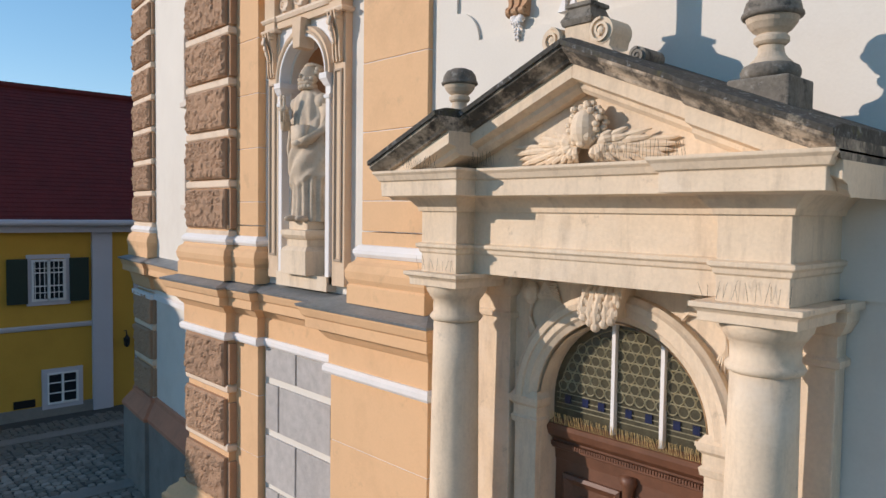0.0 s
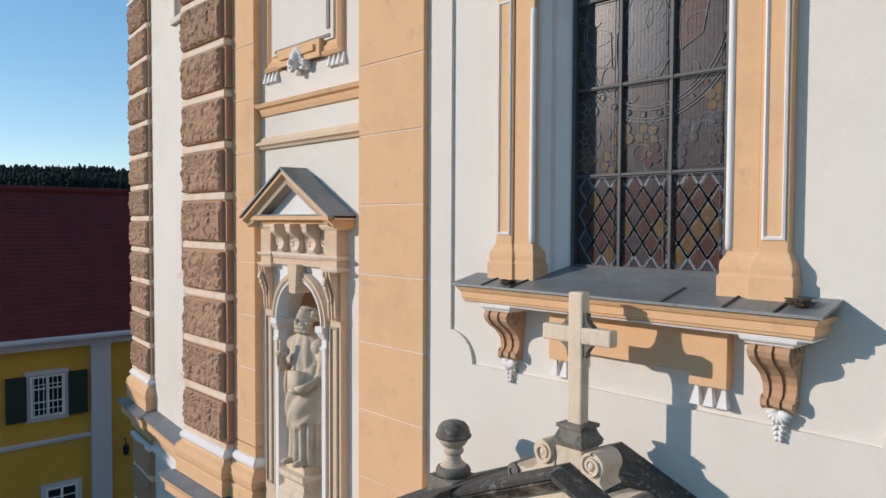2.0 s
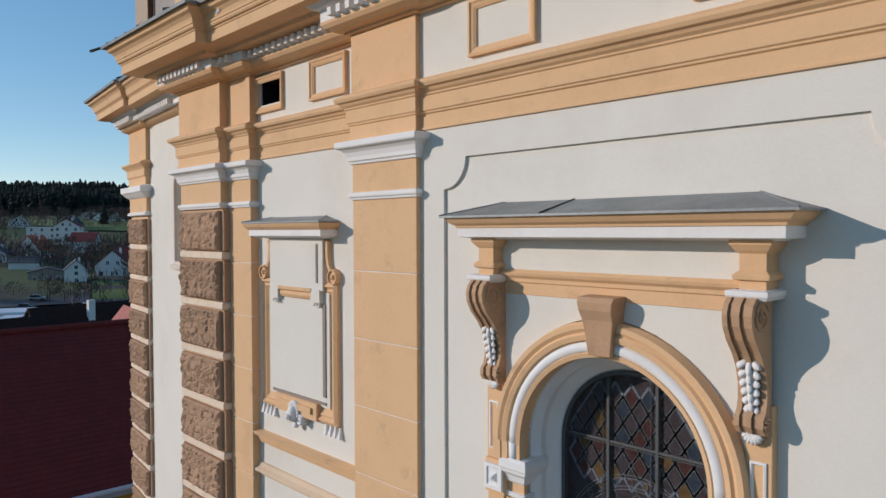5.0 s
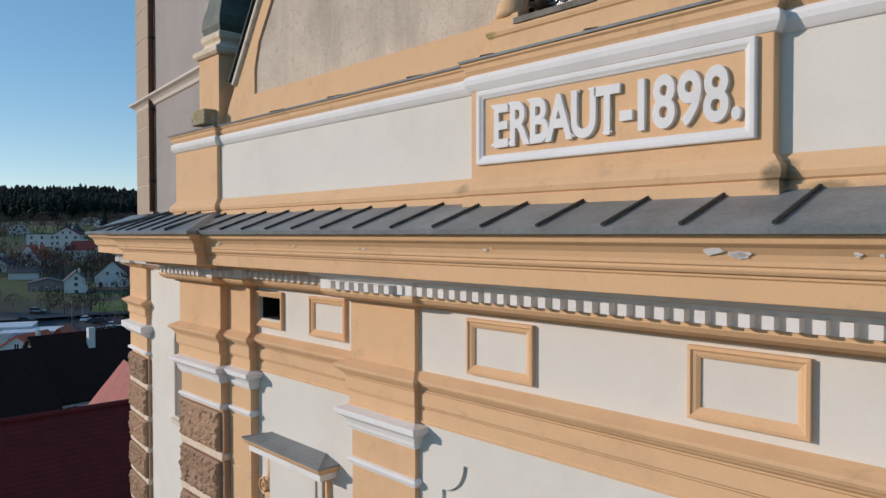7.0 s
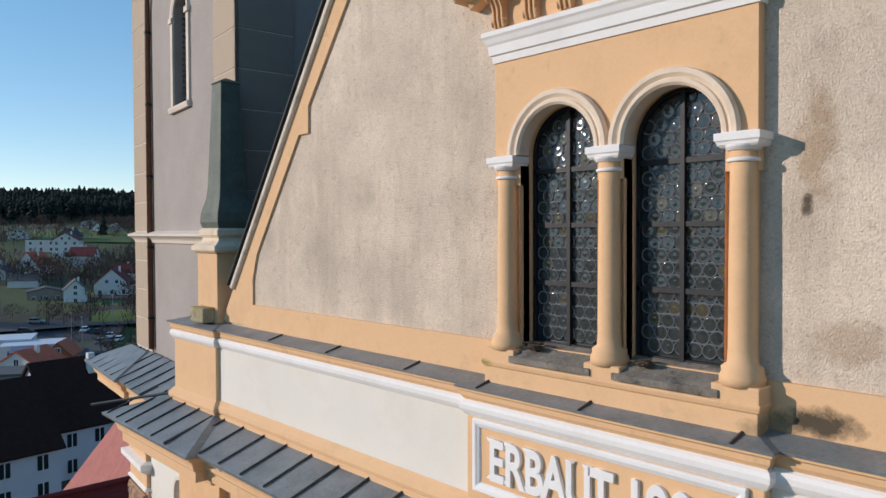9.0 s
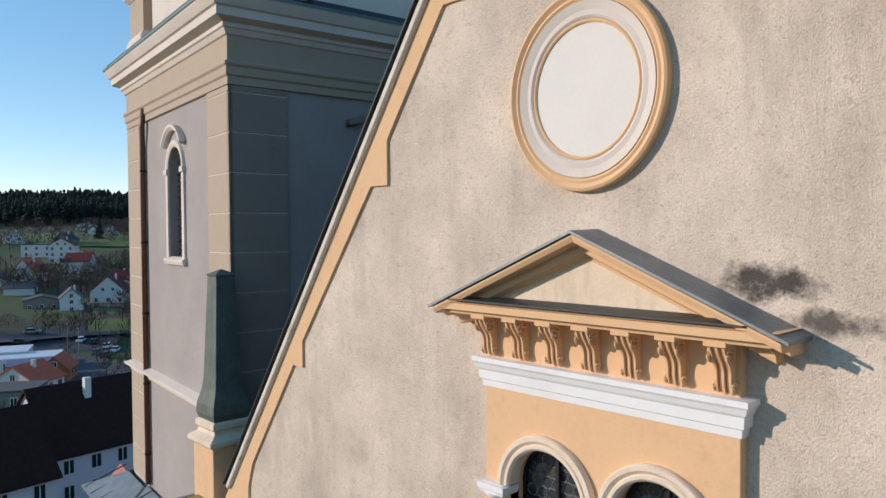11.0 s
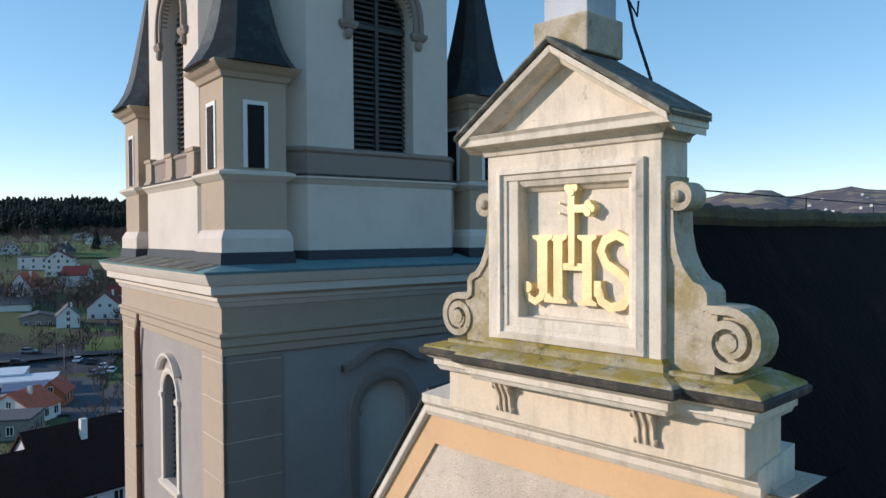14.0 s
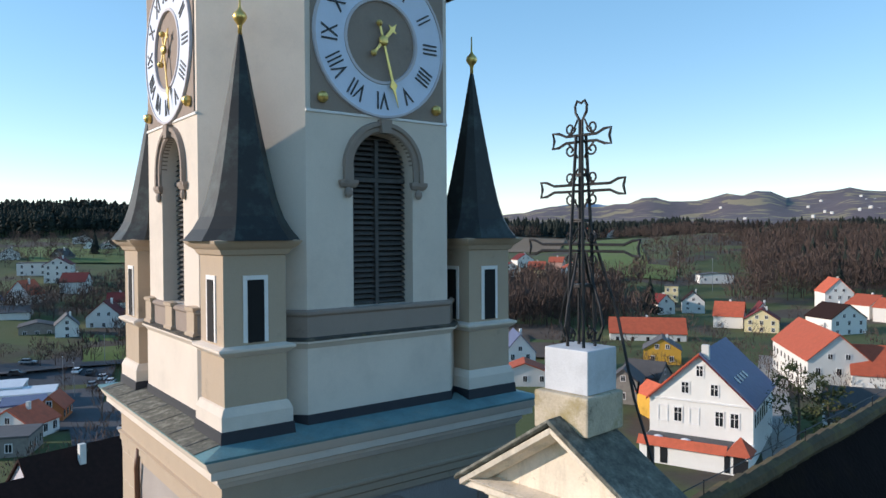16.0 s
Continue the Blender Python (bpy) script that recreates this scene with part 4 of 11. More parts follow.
def urn(name, cx, cy, z, s, label):
    th = empty(name, label, "urn", "urns on the portal", at=(cx, cy, z))
    h = 0.18 * s
    b = B()
    box(b, cx - h, cx + h, cy - h, cy + h, z, z + 0.25 * s)
    part("plinth", b, "weathered", th, bevel=0.014)
    t = z + 0.25 * s
    b = B()
    lathe(b, [(0.15 * s, t), (0.164 * s, t + 0.025 * s), (0.166 * s, t + 0.05 * s), (0.155 * s, t + 0.075 * s), (0.13 * s, t + 0.09 * s)], cx, cy, 28)
    part("foot", b, "weathered", th, "mossy rounded foot", smooth=True)
    b = B()
    lathe(b, [(0.125 * s, t + 0.088 * s), (0.12 * s, t + 0.1 * s), (0.092 * s, t + 0.125 * s), (0.074 * s, t + 0.155 * s), (0.068 * s, t + 0.2 * s), (0.085 * s, t + 0.205 * s), (0.098 * s, t + 0.22 * s), (0.098 * s, t + 0.245 * s), (0.085 * s, t + 0.26 * s), (0.078 * s, t + 0.265 * s), (0.112 * s, t + 0.29 * s), (0.138 * s, t + 0.325 * s), (0.148 * s, t + 0.362 * s)], cx, cy, 28)
    part("vase", b, "statue", th, "pale turned stone vase")
    b = B()
    lathe(b, [(0.14 * s, t + 0.355 * s), (0.166 * s, t + 0.36 * s), (0.172 * s, t + 0.372 * s), (0.168 * s, t + 0.386 * s), (0.156 * s, t + 0.388 * s), (0.158 * s, t + 0.41 * s), (0.146 * s, t + 0.452 * s), (0.118 * s, t + 0.488 * s), (0.07 * s, t + 0.508 * s), (0.0, t + 0.514 * s)], cx, cy, 28)
    part("cap", b, "weathered", th, "dark weathered domed cap", smooth=True)
    return seat(th)


def feather(bm, p, q, w, up):
    """A flat carved feather from p to its rounded tip q."""
    side = (q - p).cross(Vector((0, 1, 0))).normalized()
    rings = []
    for f, k in ((0.0, 0.55), (0.3, 0.9), (0.65, 1.0), (0.88, 0.8), (1.0, 0.25)):
        c = p.lerp(q, f) + Vector((0, -up * math.sin(2.6 * f), 0))
        rings.append([bm.verts.new(c + side * w * k), bm.verts.new(c + Vector((0, -0.009, 0))), bm.verts.new(c - side * w * k), bm.verts.new(c + Vector((0, 0.02, 0)))])
    for a, c in zip(rings, rings[1:]):
        for j in range(4):
            bm.faces.new((a[j], a[(j + 1) % 4], c[(j + 1) % 4], c[j]))
    bm.faces.new(rings[0])
    bm.faces.new(rings[-1])


PX = -3.22
CXS = (PX - 1.32, PX + 1.335)
CY = -0.55


def column(cx, cy, z0, zc):
    th = empty("column", "smooth cream stone Tuscan column of the portal", "column", "portal columns", at=(cx, cy, z0))
    b = B()
    h = zc - 0.42 - z0
    prof = [(0.3, z0), (0.3, z0 + 0.08), (0.28, z0 + 0.16), (0.232, z0 + 0.2)] + [(0.232 - 0.036 * (i / 10) ** 1.7, z0 + 0.22 + (h - 0.22) * i / 10) for i in range(11)]
    lathe(b, prof, cx, cy, 40)
    part("shaft", b, "stone", th, smooth=True)
    b = B()
    z = zc - 0.42
    lathe(b, [(0.196, z), (0.215, z + 0.01), (0.23, z + 0.035), (0.215, z + 0.06), (0.2, z + 0.07), (0.2, z + 0.18), (0.212, z + 0.185), (0.212, z + 0.2), (0.225, z + 0.205), (0.26, z + 0.26), (0.27, z + 0.3), (0.27, z + 0.305)], cx, cy, 40)
    part("capital", b, "stone", th, smooth=True)
    b = B()
    sweep(b, [(cx - 0.27, cy + 0.27), (cx - 0.27, cy - 0.27), (cx + 0.27, cy - 0.27), (cx + 0.27, cy + 0.27)], [(-0.2, zc - 0.115), (0.02, zc - 0.115), (0.02, zc - 0.06), (0.04, zc - 0.04), (0.06, zc - 0.03), (0.06, zc), (-0.2, zc)], closed=True)
    part("abacus", b, "stone", th, bevel=0.004)
    return seat(th)


ZE = 4.50   # underside of the portal entablature


def portal():
    for cx in CXS:
        column(cx, CY, ZG + 0.3, ZE)
        # responding pilasters at the wall
        b = B()
        box(b, cx - 0.26, cx + 0.26, -0.14, 0.02, ZG, ZE - 0.4)
        th = empty("wall_pilaster", "cream stone pilaster behind the portal column", "pilaster", "portal pilasters", at=(cx, -0.1, ZG))
        part("shaft", b, "stone", th, bevel=0.008)
        b = B()
        sweep(b, [(cx - 0.26, 0.02), (cx - 0.26, -0.14), (cx + 0.26, -0.14), (cx + 0.26, 0.02)], [(0.0, ZE - 0.42), (0.03, ZE - 0.41), (0.03, ZE - 0.37), (0.0, ZE - 0.35), (0.0, ZE - 0.22), (0.03, ZE - 0.2), (0.07, ZE - 0.12), (0.07, ZE - 0.06), (0.1, ZE - 0.05), (0.1, ZE), (0.0, ZE)])
        part("capital", b, "stone", th)
        seat(th)
    th = empty("portal", "cream stone portal with broken entablature and winged-head pediment", "portal", at=(PX, -0.4, ZE))
    def path(off, yb=0.02, inner=-0.56, blk=-0.77, hw=0.215):
        l, r = CXS
        return [(l - hw, yb), (l - hw, blk), (l + hw, blk), (l + hw, inner), (r - hw, inner), (r - hw, blk), (r + hw, blk), (r + hw, yb)]
    # architrave and frieze
    b = B()
    sweep(b, path(0), [(-0.4, ZE), (0.0, ZE), (0.0, ZE + 0.16), (0.015, ZE + 0.17), (0.02, ZE + 0.2), (0.04, ZE + 0.215), (0.04, ZE + 0.24), (0.0, ZE + 0.25), (0.0, ZE + 0.52), (-0.4, ZE + 0.52)])
    part("entablature", b, "stone", th, "architrave and frieze with breaks over the columns", bevel=0.004)
    b = B()
    l, r = CXS
    box(b, l + 0.2, r - 0.2, -0.54, 0.02, ZE + 0.002, ZE + 0.5)
    part("soffit_block", b, "stone", th)
    # horizontal cornice
    b = B()
    sweep(b, path(0), [(-0.4, ZE + 0.51), (0.02, ZE + 0.515), (0.03, ZE + 0.55), (0.07, ZE + 0.6), (0.1, ZE + 0.63), (0.25, ZE + 0.64), (0.25, ZE + 0.76), (0.27, ZE + 0.77), (0.29, ZE + 0.81), (0.31, ZE + 0.83), (0.31, ZE + 0.85), (-0.4, ZE + 0.9)])
    part("cornice", b, "stone", th, "projecting cornice with dark stains", bevel=0.004)
    b = B()
    box(b, l, r, -0.5, 0.02, ZE + 0.5, ZE + 0.9)
    part("cornice_core", b, "stone", th)
    # tympanum
    b = B()
    za = 6.02
    plate(b, [(PX - 1.7, ZE + 0.85), (PX + 1.7, ZE + 0.85), (PX, za)], [], -0.52, 0.02)
    part("tympanum", b, "stone", th)
    # raking cornices, stepped forward over the columns
    k = 0.415
    ang = math.atan(k)
    def rake(s, xa, xb, yf, mname, cap):
        """From xa (outer) to xb (inner), both measured from the axis."""
        def run(name, prof, material, label):
            bm = B()
            rings = []
            for xo in (xa, xb):
                x, z = PX + s * xo, 6.15 - k * xo
                rings.append([bm.verts.new((x, y, z + h / math.cos(ang))) for y, h in prof])
            for j in range(len(prof)):
                jj = (j + 1) % len(prof)
                bm.faces.new((rings[0][j], rings[1][j], rings[1][jj], rings[0][jj]))
            bm.faces.new(rings[0])
            bm.faces.new(rings[1])
            part(name, bm, material, th, label, bevel=0.004)
        run("raking_cornice", [(yf + 0.26, -0.25), (yf + 0.22, -0.22), (yf + 0.21, -0.19), (yf + 0.13, -0.17), (yf + 0.13, -0.075), (0.02, -0.07), (0.02, -0.25)], mname, "sloping cornice of the pediment")
        run("raking_cyma", [(yf + 0.135, -0.08), (yf + 0.1, -0.075), (yf + 0.08, -0.05), (yf + 0.03, -0.02), (yf, 0.0), (yf, 0.025), (0.02, 0.03), (0.02, -0.08)], "sooty", "sloping moulding blackened by weather")
        run("weathered_coping", [(yf - 0.02, 0.02), (yf - 0.025, 0.055), (yf + 0.1, 0.085), (0.02, 0.1), (0.02, 0.02)], "mossroof", "blackened mossy coping")
    for s in (-1, 1):
        rake(s, 1.86, 1.0, -1.1, "stone", True)
        rake(s, 1.0, 0.0, -0.86, "stone", True)
    # archivolt, imposts, jambs
    b = B()
    profile_arch(b, PX, 3.40, [(0.78, 0.1), (0.78, -0.1), (0.82, -0.12), (0.84, -0.14), (0.90, -0.14), (0.905, -0.16), (0.95, -0.17), (0.97, -0.15), (1.0, -0.13), (1.0, 0.03)], n=36)
    part("archivolt", b, "stone", th, "moulded round arch over the door")
    for s in (-1, 1):
        b = B()
        xa, xb = sorted((PX + s * 0.76, PX + s * 1.0))
        box(b, xa, xb, -0.12, 0.03, ZG, 3.2)
        part("jamb", b, "stone", th, bevel=0.006)
        b = B()
        sweep(b, [(xa, 0.03), (xa, -0.12), (xb, -0.12), (xb, 0.03)], [(0.0, 3.18), (0.02, 3.19), (0.03, 3.24), (0.01, 3.26), (0.01, 3.34), (0.04, 3.37), (0.05, 3.43), (0.05, 3.40), (0.0, 3.48)])
        part("impost", b, "stone", th)
        # soffit reveal
    b = B()
    profile_arch(b, PX, 3.40, [(0.755, -0.08), (0.755, 0.3), (0.9, 0.3), (0.9, -0.08)], n=30)
    part("arch_reveal", b, "stone", th)
    for s in (-1, 1):
        b = B()
        xa, xb = sorted((PX + s * 0.755, PX + s * 0.9))
        box(b, xa, xb, -0.06, 0.3, ZG, 3.40)
        part("reveal", b, "stone", th)
    # spandrel panel between arch and architrave, keystone with acanthus
    b = B()
    plate(b, [(PX + 1.1, 3.4), (PX + 1.1, ZE), (PX - 1.1, ZE), (PX - 1.1, 3.4)] + arch_pts(PX, 3.40, 0.97, 3.40)[2:][::-1], [], -0.06, 0.02)
    part("spandrel", b, "stone", th)
    b = B()
    rnd = random.Random(4)
    plate(b, [(PX - 0.1, 4.22), (PX + 0.1, 4.22), (PX + 0.15, ZE), (PX - 0.15, ZE)], [], -0.24, 0.0)
    for sx in (-2, -1, 0, 1, 2):
        base_x = PX + sx * 0.06
        pts = []
        for i in range(9):
            q = i / 8
            pts.append((base_x + sx * 0.012 * math.sin(q * 3.1), -0.25 - 0.075 * math.sin(q * 2.6) - 0.05 * q * q - (0.02 if sx == 0 else 0), ZE - 0.03 - (0.31 - 0.03 * abs(sx)) * q))
        tube(b, pts, 0.034, 7, 0.03)
        e = pts[-1]
        ball(b, (e[0], e[1] - 0.015, e[2]), 0.038, 8)
        for i in (2, 4, 6):
            p = pts[i]
            for w in (-1, 1):
                ball(b, (p[0] + w * 0.026, p[1] - 0.008, p[2]), 0.021, 6, (1, 0.8, 1.5))
    part("keystone", b, "stone", th, "keystone carved with an acanthus leaf", smooth=False)
    # reliefs in the spandrels: winged heads as plain shapes
    for s in (-1, 1):
        b = B()
        cx, cz = PX + s * 0.86, 4.33
        ball(b, (cx, -0.1, cz), 0.1, 10, (0.8, 0.7, 1))
        for i in range(9):
            a = i / 8
            tube(b, [(cx - s * 0.08, -0.09, cz - 0.03), (cx - s * (0.16 + 0.1 * a), -0.1, cz + 0.10 - 0.12 * a), (cx - s * (0.24 + 0.08 * a), -0.08, cz + 0.12 - 0.2 * a)], 0.022, 5, 0.01)
        for i in range(5):
            tube(b, [(cx, -0.09, cz - 0.08), (cx + s * 0.02, -0.09, cz - 0.2), (cx - s * (0.03 * i - 0.04), -0.08, cz - 0.4)], 0.02, 5, 0.008)
        part("spandrel_relief", b, "stone", th, "carved winged head relief")
    # central winged head
    b = B()
    hx, hz, hy = PX + 0.07, 5.59, -0.62
    ball(b, (hx, hy - 0.02, hz + 0.02), 0.13, 16, (0.86, 0.95, 1.1))
    for dx, dy, dz, r, sc in ((0, -0.112, 0.005, 0.02, (0.8, 1, 1.7)), (-0.05, -0.085, -0.035, 0.042, (1, 0.8, 1)), (0.05, -0.085, -0.035, 0.042, (1, 0.8, 1)),
                              (0, -0.098, -0.055, 0.02, (1.5, 0.8, 0.5)), (0, -0.085, -0.09, 0.035, (1, 0.9, 0.8)), (-0.042, -0.098, 0.055, 0.03, (1.3, 0.6, 0.4)), (0.042, -0.098, 0.055, 0.03, (1.3, 0.6, 0.4))):
        ball(b, (hx + dx, hy + dy, hz + dz), r, 8, sc)
    for ring, n in ((0.118, 17), (0.14, 21)):
        for i in range(n):
            a = radians(-48 + 276 * i / (n - 1))
            rr = ring + 0.012 * math.sin(i * 2.1 + ring * 50)
            ball(b, (hx + rr * math.cos(a), hy - 0.055 + (ring - 0.118) * 2.2 + 0.02 * math.sin(i * 1.7), hz + 0.035 + rr * math.sin(a) * 1.12), 0.027, 8, (1.1, 1, 0.9))
    for s in (-1, 1):
        # rows of flat feathers drooping from the shoulders to the cornice
        for ln, n, w, dy, a1, a2 in (((0.68 if s < 0 else 0.58), 15, 0.021, 0.05, 2, -58), (0.4, 13, 0.021, 0.025, 12, -78), (0.25, 10, 0.022, 0.0, 24, -92), (0.15, 8, 0.024, -0.025, 34, -100)):
            a0 = Vector((hx + s * 0.085, hy + dy, hz - 0.09))
            for i in range(n):
                a = radians(a1 + (a2 - a1) * i / (n - 1))
                q = ln * (1.0 if i < 2 else 1 - 0.04 * i)
                if a < 0:
                    q = min(q, (a0.z - 5.375) / math.sin(-a))
                feather(b, a0, a0 + Vector((s * q * math.cos(a), 0.02 + 0.05 * q, q * math.sin(a))), w, 0.04 + 0.012 * (i % 2))
    part("winged_head_relief", b, "stone", th, "carved winged head between feathers")
    # anti-bird wires along the ledges
    wires = B()
    rnd = random.Random(8)
    def wires_on(x0, x1, y, z, n):
        for i in range(n):
            x = x0 + (x1 - x0) * (i + rnd.uniform(-0.3, 0.3)) / n
            tube(wires, [(x, y, z), (x + rnd.uniform(-0.03, 0.03), y + rnd.uniform(-0.03, 0.02), z + rnd.uniform(0.08, 0.12))], 0.0011, 3)
    wires_on(PX - 1.05, PX - 0.75, -0.7, ZE + 0.88, 16)
    wires_on(PX - 1.5, PX - 1.1, -1.0, ZE + 0.86, 22)
    wires_on(PX + 0.3, PX + 0.95, -0.8, ZE + 0.87, 26)
    wires_on(PX + 1.05, PX + 1.6, -0.8, ZE + 0.02, 12)
    wires_on(PX - 1.55, PX - 1.05, -0.8, ZE + 0.02, 10)
    wires_on(PX + 1.5, PX + 1.7, -0.9, ZE + 0.95, 8)
    tagged(part("bird_wire", wires, "iron", th), "thin upright bird-deterrent wires", kind="stuff")
    seat(th)

    # urns and cross on the pediment
    urn("urn", -1.90, -0.58, 5.55, 1.0, "weathered stone urn with a dark domed cap on the portal")
    urn("urn", -4.57, -0.52, 5.54, 0.92, "weathered stone urn with a dark domed cap on the portal")
    cz, qx, qy = 6.14, PX - 0.015, -0.55
    cr = empty("stone_cross", "pale stone cross on a scrolled foot above the pediment", "cross", at=(qx, qy, cz))
    b = B()
    box(b, qx - 0.115, qx + 0.115, qy - 0.11, qy + 0.11, cz - 0.1, cz + 0.27)
    part("pedestal", b, "stone", cr, bevel=0.012)
    b = B()
    sweep(b, [(qx - 0.1, qy + 0.1), (qx - 0.1, qy - 0.1), (qx + 0.1, qy - 0.1), (qx + 0.1, qy + 0.1)], [(0.0, cz + 0.2), (0.025, cz + 0.21), (0.035, cz + 0.25), (0.015, cz + 0.28), (-0.005, cz + 0.33), (0.012, cz + 0.34), (0.012, cz + 0.365), (-0.04, cz + 0.375)], closed=True)
    part("moulding", b, "weathered", cr, "dark weathered cap moulding")
    b = B()
    box(b, qx - 0.062, qx + 0.062, qy - 0.05, qy + 0.05, cz + 0.3, cz + 1.32)
    part("upright", b, "stone", cr, bevel=0.014)
    b = B()
    box(b, qx - 0.3, qx + 0.3, qy - 0.048, qy + 0.048, cz + 0.95, cz + 1.07)
    part("crossbar", b, "stone", cr, bevel=0.014)
    for s in (-1, 1):
        for t in (-1, 1):
            b = B()
            zt = cz + (1.07 if t > 0 else 0.95)
            plate(b, [(qx + s * 0.05, zt - t * 0.005), (qx + s * 0.15, zt - t * 0.005), (qx + s * 0.11, zt + t * 0.025), (qx + s * 0.085, zt + t * 0.06), (qx + s * 0.08, zt + t * 0.1), (qx + s * 0.05, zt + t * 0.1)], [], qy - 0.03, qy + 0.03)
            part("bracket", b, "weathered", cr)
        # S-scroll: large roll beside the pedestal, hollow neck, small roll below
        ux, uz, ur = qx + s * 0.213, cz + 0.13, 0.092
        lx, lz, lr = qx + s * 0.505, cz - 0.085, 0.06
        b = B()
        neck = [(ux + s * ur * 0.86, uz - 0.045), (ux + s * 0.065, uz - 0.11), (ux + s * 0.105, uz - 0.155), (ux + s * 0.17, uz - 0.172), (ux + s * 0.24, uz - 0.165), (lx, lz + lr), (lx, lz - lr), (ux + s * 0.1, lz + 0.0), (ux - s * 0.1, lz + 0.06), (ux - s * 0.1, uz)]
        plate(b, neck[::-s], [], qy - 0.12, qy + 0.11)
        part("volute_neck", b, "stone", cr, bevel=0.006)
        for vx, vz, r, mt in ((ux, uz, ur, "stone"), (lx, lz, lr, "weathered")):
            b = B()
            disc_plate(b, vx, vz, r, qy - 0.125, qy + 0.115, 24)
            ribbon(b, spiral(vx, vz, r - 0.006, r * 0.3, 1.5, math.pi / 2, 26, s), qy - 0.145, qy - 0.1, 0.018)
            ball(b, (vx, qy - 0.125, vz), r * 0.34, 10, (1, 0.7, 1))
            part("volute", b, mt, cr, "weathered scroll")
    seat(cr)


portal()


def entrance_door():
    th = empty("door_1", "dark brown panelled double church door under a leaded fanlight", "door", kind="structure", at=(PX, 0.2, ZG))
    b = B()
    box(b, PX - 0.78, PX + 0.78, 0.16, 0.24, ZG, 3.25)
    part("door_leaf", b, "wood", th)
    for s in (-1, 1):
        for z0, z1 in ((ZG + 0.2, 0.4), (0.55, 1.6), (1.75, 2.75)):
            b = B()
            xa, xb = sorted((PX + s * 0.08, PX + s * 0.66))
            sweep_rect(b, xa, xb, z0, z1, 0.16, [(0.0, 0.0), (0.0, -0.03), (0.03, -0.045), (0.06, -0.02), (0.09, 0.0)])
            part("panel_moulding", b, "wood", th)
            b = B()
            box(b, xa + 0.16, xb - 0.16, 0.13, 0.17, z0 + 0.16, z1 - 0.16)
            part("panel", b, "wood", th, bevel=0.02)
    for x in (-0.02,):
        b = B()
        lathe(b, [(0.05, ZG), (0.05, 2.8), (0.07, 2.84), (0.07, 2.9)], PX, 0.14, 12)
        part("astragal", b, "wood", th, smooth=True)
    b = B()
    sweep(b, [(PX - 0.77, 0.17), (PX + 0.77, 0.17)], [(0.0, 2.85), (0.02, 2.86), (0.03, 2.95), (0.07, 2.97), (0.07, 3.05), (0.13, 3.1), (0.15, 3.16), (0.15, 3.2), (0.0, 3.24)])
    part("transom", b, "wood", th, "carved transom beam with dentils")
    b = B()
    for i in range(60):
        x = PX - 0.73 + 1.46 * i / 59
        box(b, x - 0.008, x + 0.008, 0.06, 0.095, 3.0, 3.035)
    part("dentil_row", b, "wood", th)
    # wires in gold paint, which puts their sunlit gleam into the colour
    wires = B()
    rnd = random.Random(5)
    for i in range(150):
        x = PX - 0.73 + 1.46 * i / 149
        tube(wires, [(x, 0.04, 3.2), (x + rnd.uniform(-0.02, 0.02), 0.01 + rnd.uniform(-0.02, 0.02), 3.305)], 0.002, 3)
    tagged(part("bird_wire", wires, "goldpaint", th), "bird-deterrent wires with their sunlit gold look in the colour", kind="stuff")
    seat(th)


entrance_door()


def glass_mat(name, col, rough=0.12, var=0.5, scale=14.0, spec=0.85):
    """Uneven old glass seen from outside, dark with a glossy face."""
    m = mat(name, col, rough, var=var, scale=scale, grain=60, bump=0.06, dist=0.005)
    m.node_tree.nodes["Principled BSDF"].inputs["Specular IOR Level"].default_value = spec
    return m


M["bullseye"] = glass_mat("bullseye_glass", (0.035, 0.042, 0.042), 0.09, 0.6, 20.0)
M["bullseye_warm"] = glass_mat("warm_bullseye_glass", (0.075, 0.066, 0.04), 0.1)
M["bluepane"] = glass_mat("blue_glass", (0.012, 0.018, 0.06), 0.15)
M["stain"] = glass_mat("stained_glass", (0.055, 0.043, 0.048), 0.3, spec=0.22)
M["stainred"] = glass_mat("red_stained_glass", (0.07, 0.028, 0.025), 0.3, spec=0.22)
M["stainblue"] = glass_mat("blue_stained_glass", (0.03, 0.042, 0.062), 0.3, spec=0.22)
M["staingold"] = glass_mat("amber_stained_glass", (0.12, 0.07, 0.028), 0.3, spec=0.22)


def disc_mesh(name, r, material, n=14):
    """A bullseye: thick rim, hollow, boss in the middle."""
    bm = B()
    prof = [(r, 0.0), (r, -0.003), (r * 0.94, -0.0055), (r * 0.82, -0.0048), (r * 0.6, -0.0044), (r * 0.3, -0.0046), (r * 0.18, -0.0056), (0.0, -0.006)]
    rings = []
    for rr, y in prof[:-1]:
        rings.append([bm.verts.new((rr * math.cos(2 * math.pi * i / n), y, rr * math.sin(2 * math.pi * i / n))) for i in range(n)])
    for a, b in zip(rings, rings[1:]):
        for i in range(n):
            bm.faces.new((a[i], a[(i + 1) % n], b[(i + 1) % n], b[i]))
    c = bm.verts.new((0, prof[-1][1], 0))
    for i in range(n):
        bm.faces.new((rings[-1][i], rings[-1][(i + 1) % n], c))
    finish(bm, True)
    me = bpy.data.meshes.new(name)
    bm.to_mesh(me)
    bm.free()
    me.materials.append(M[material])
    return me


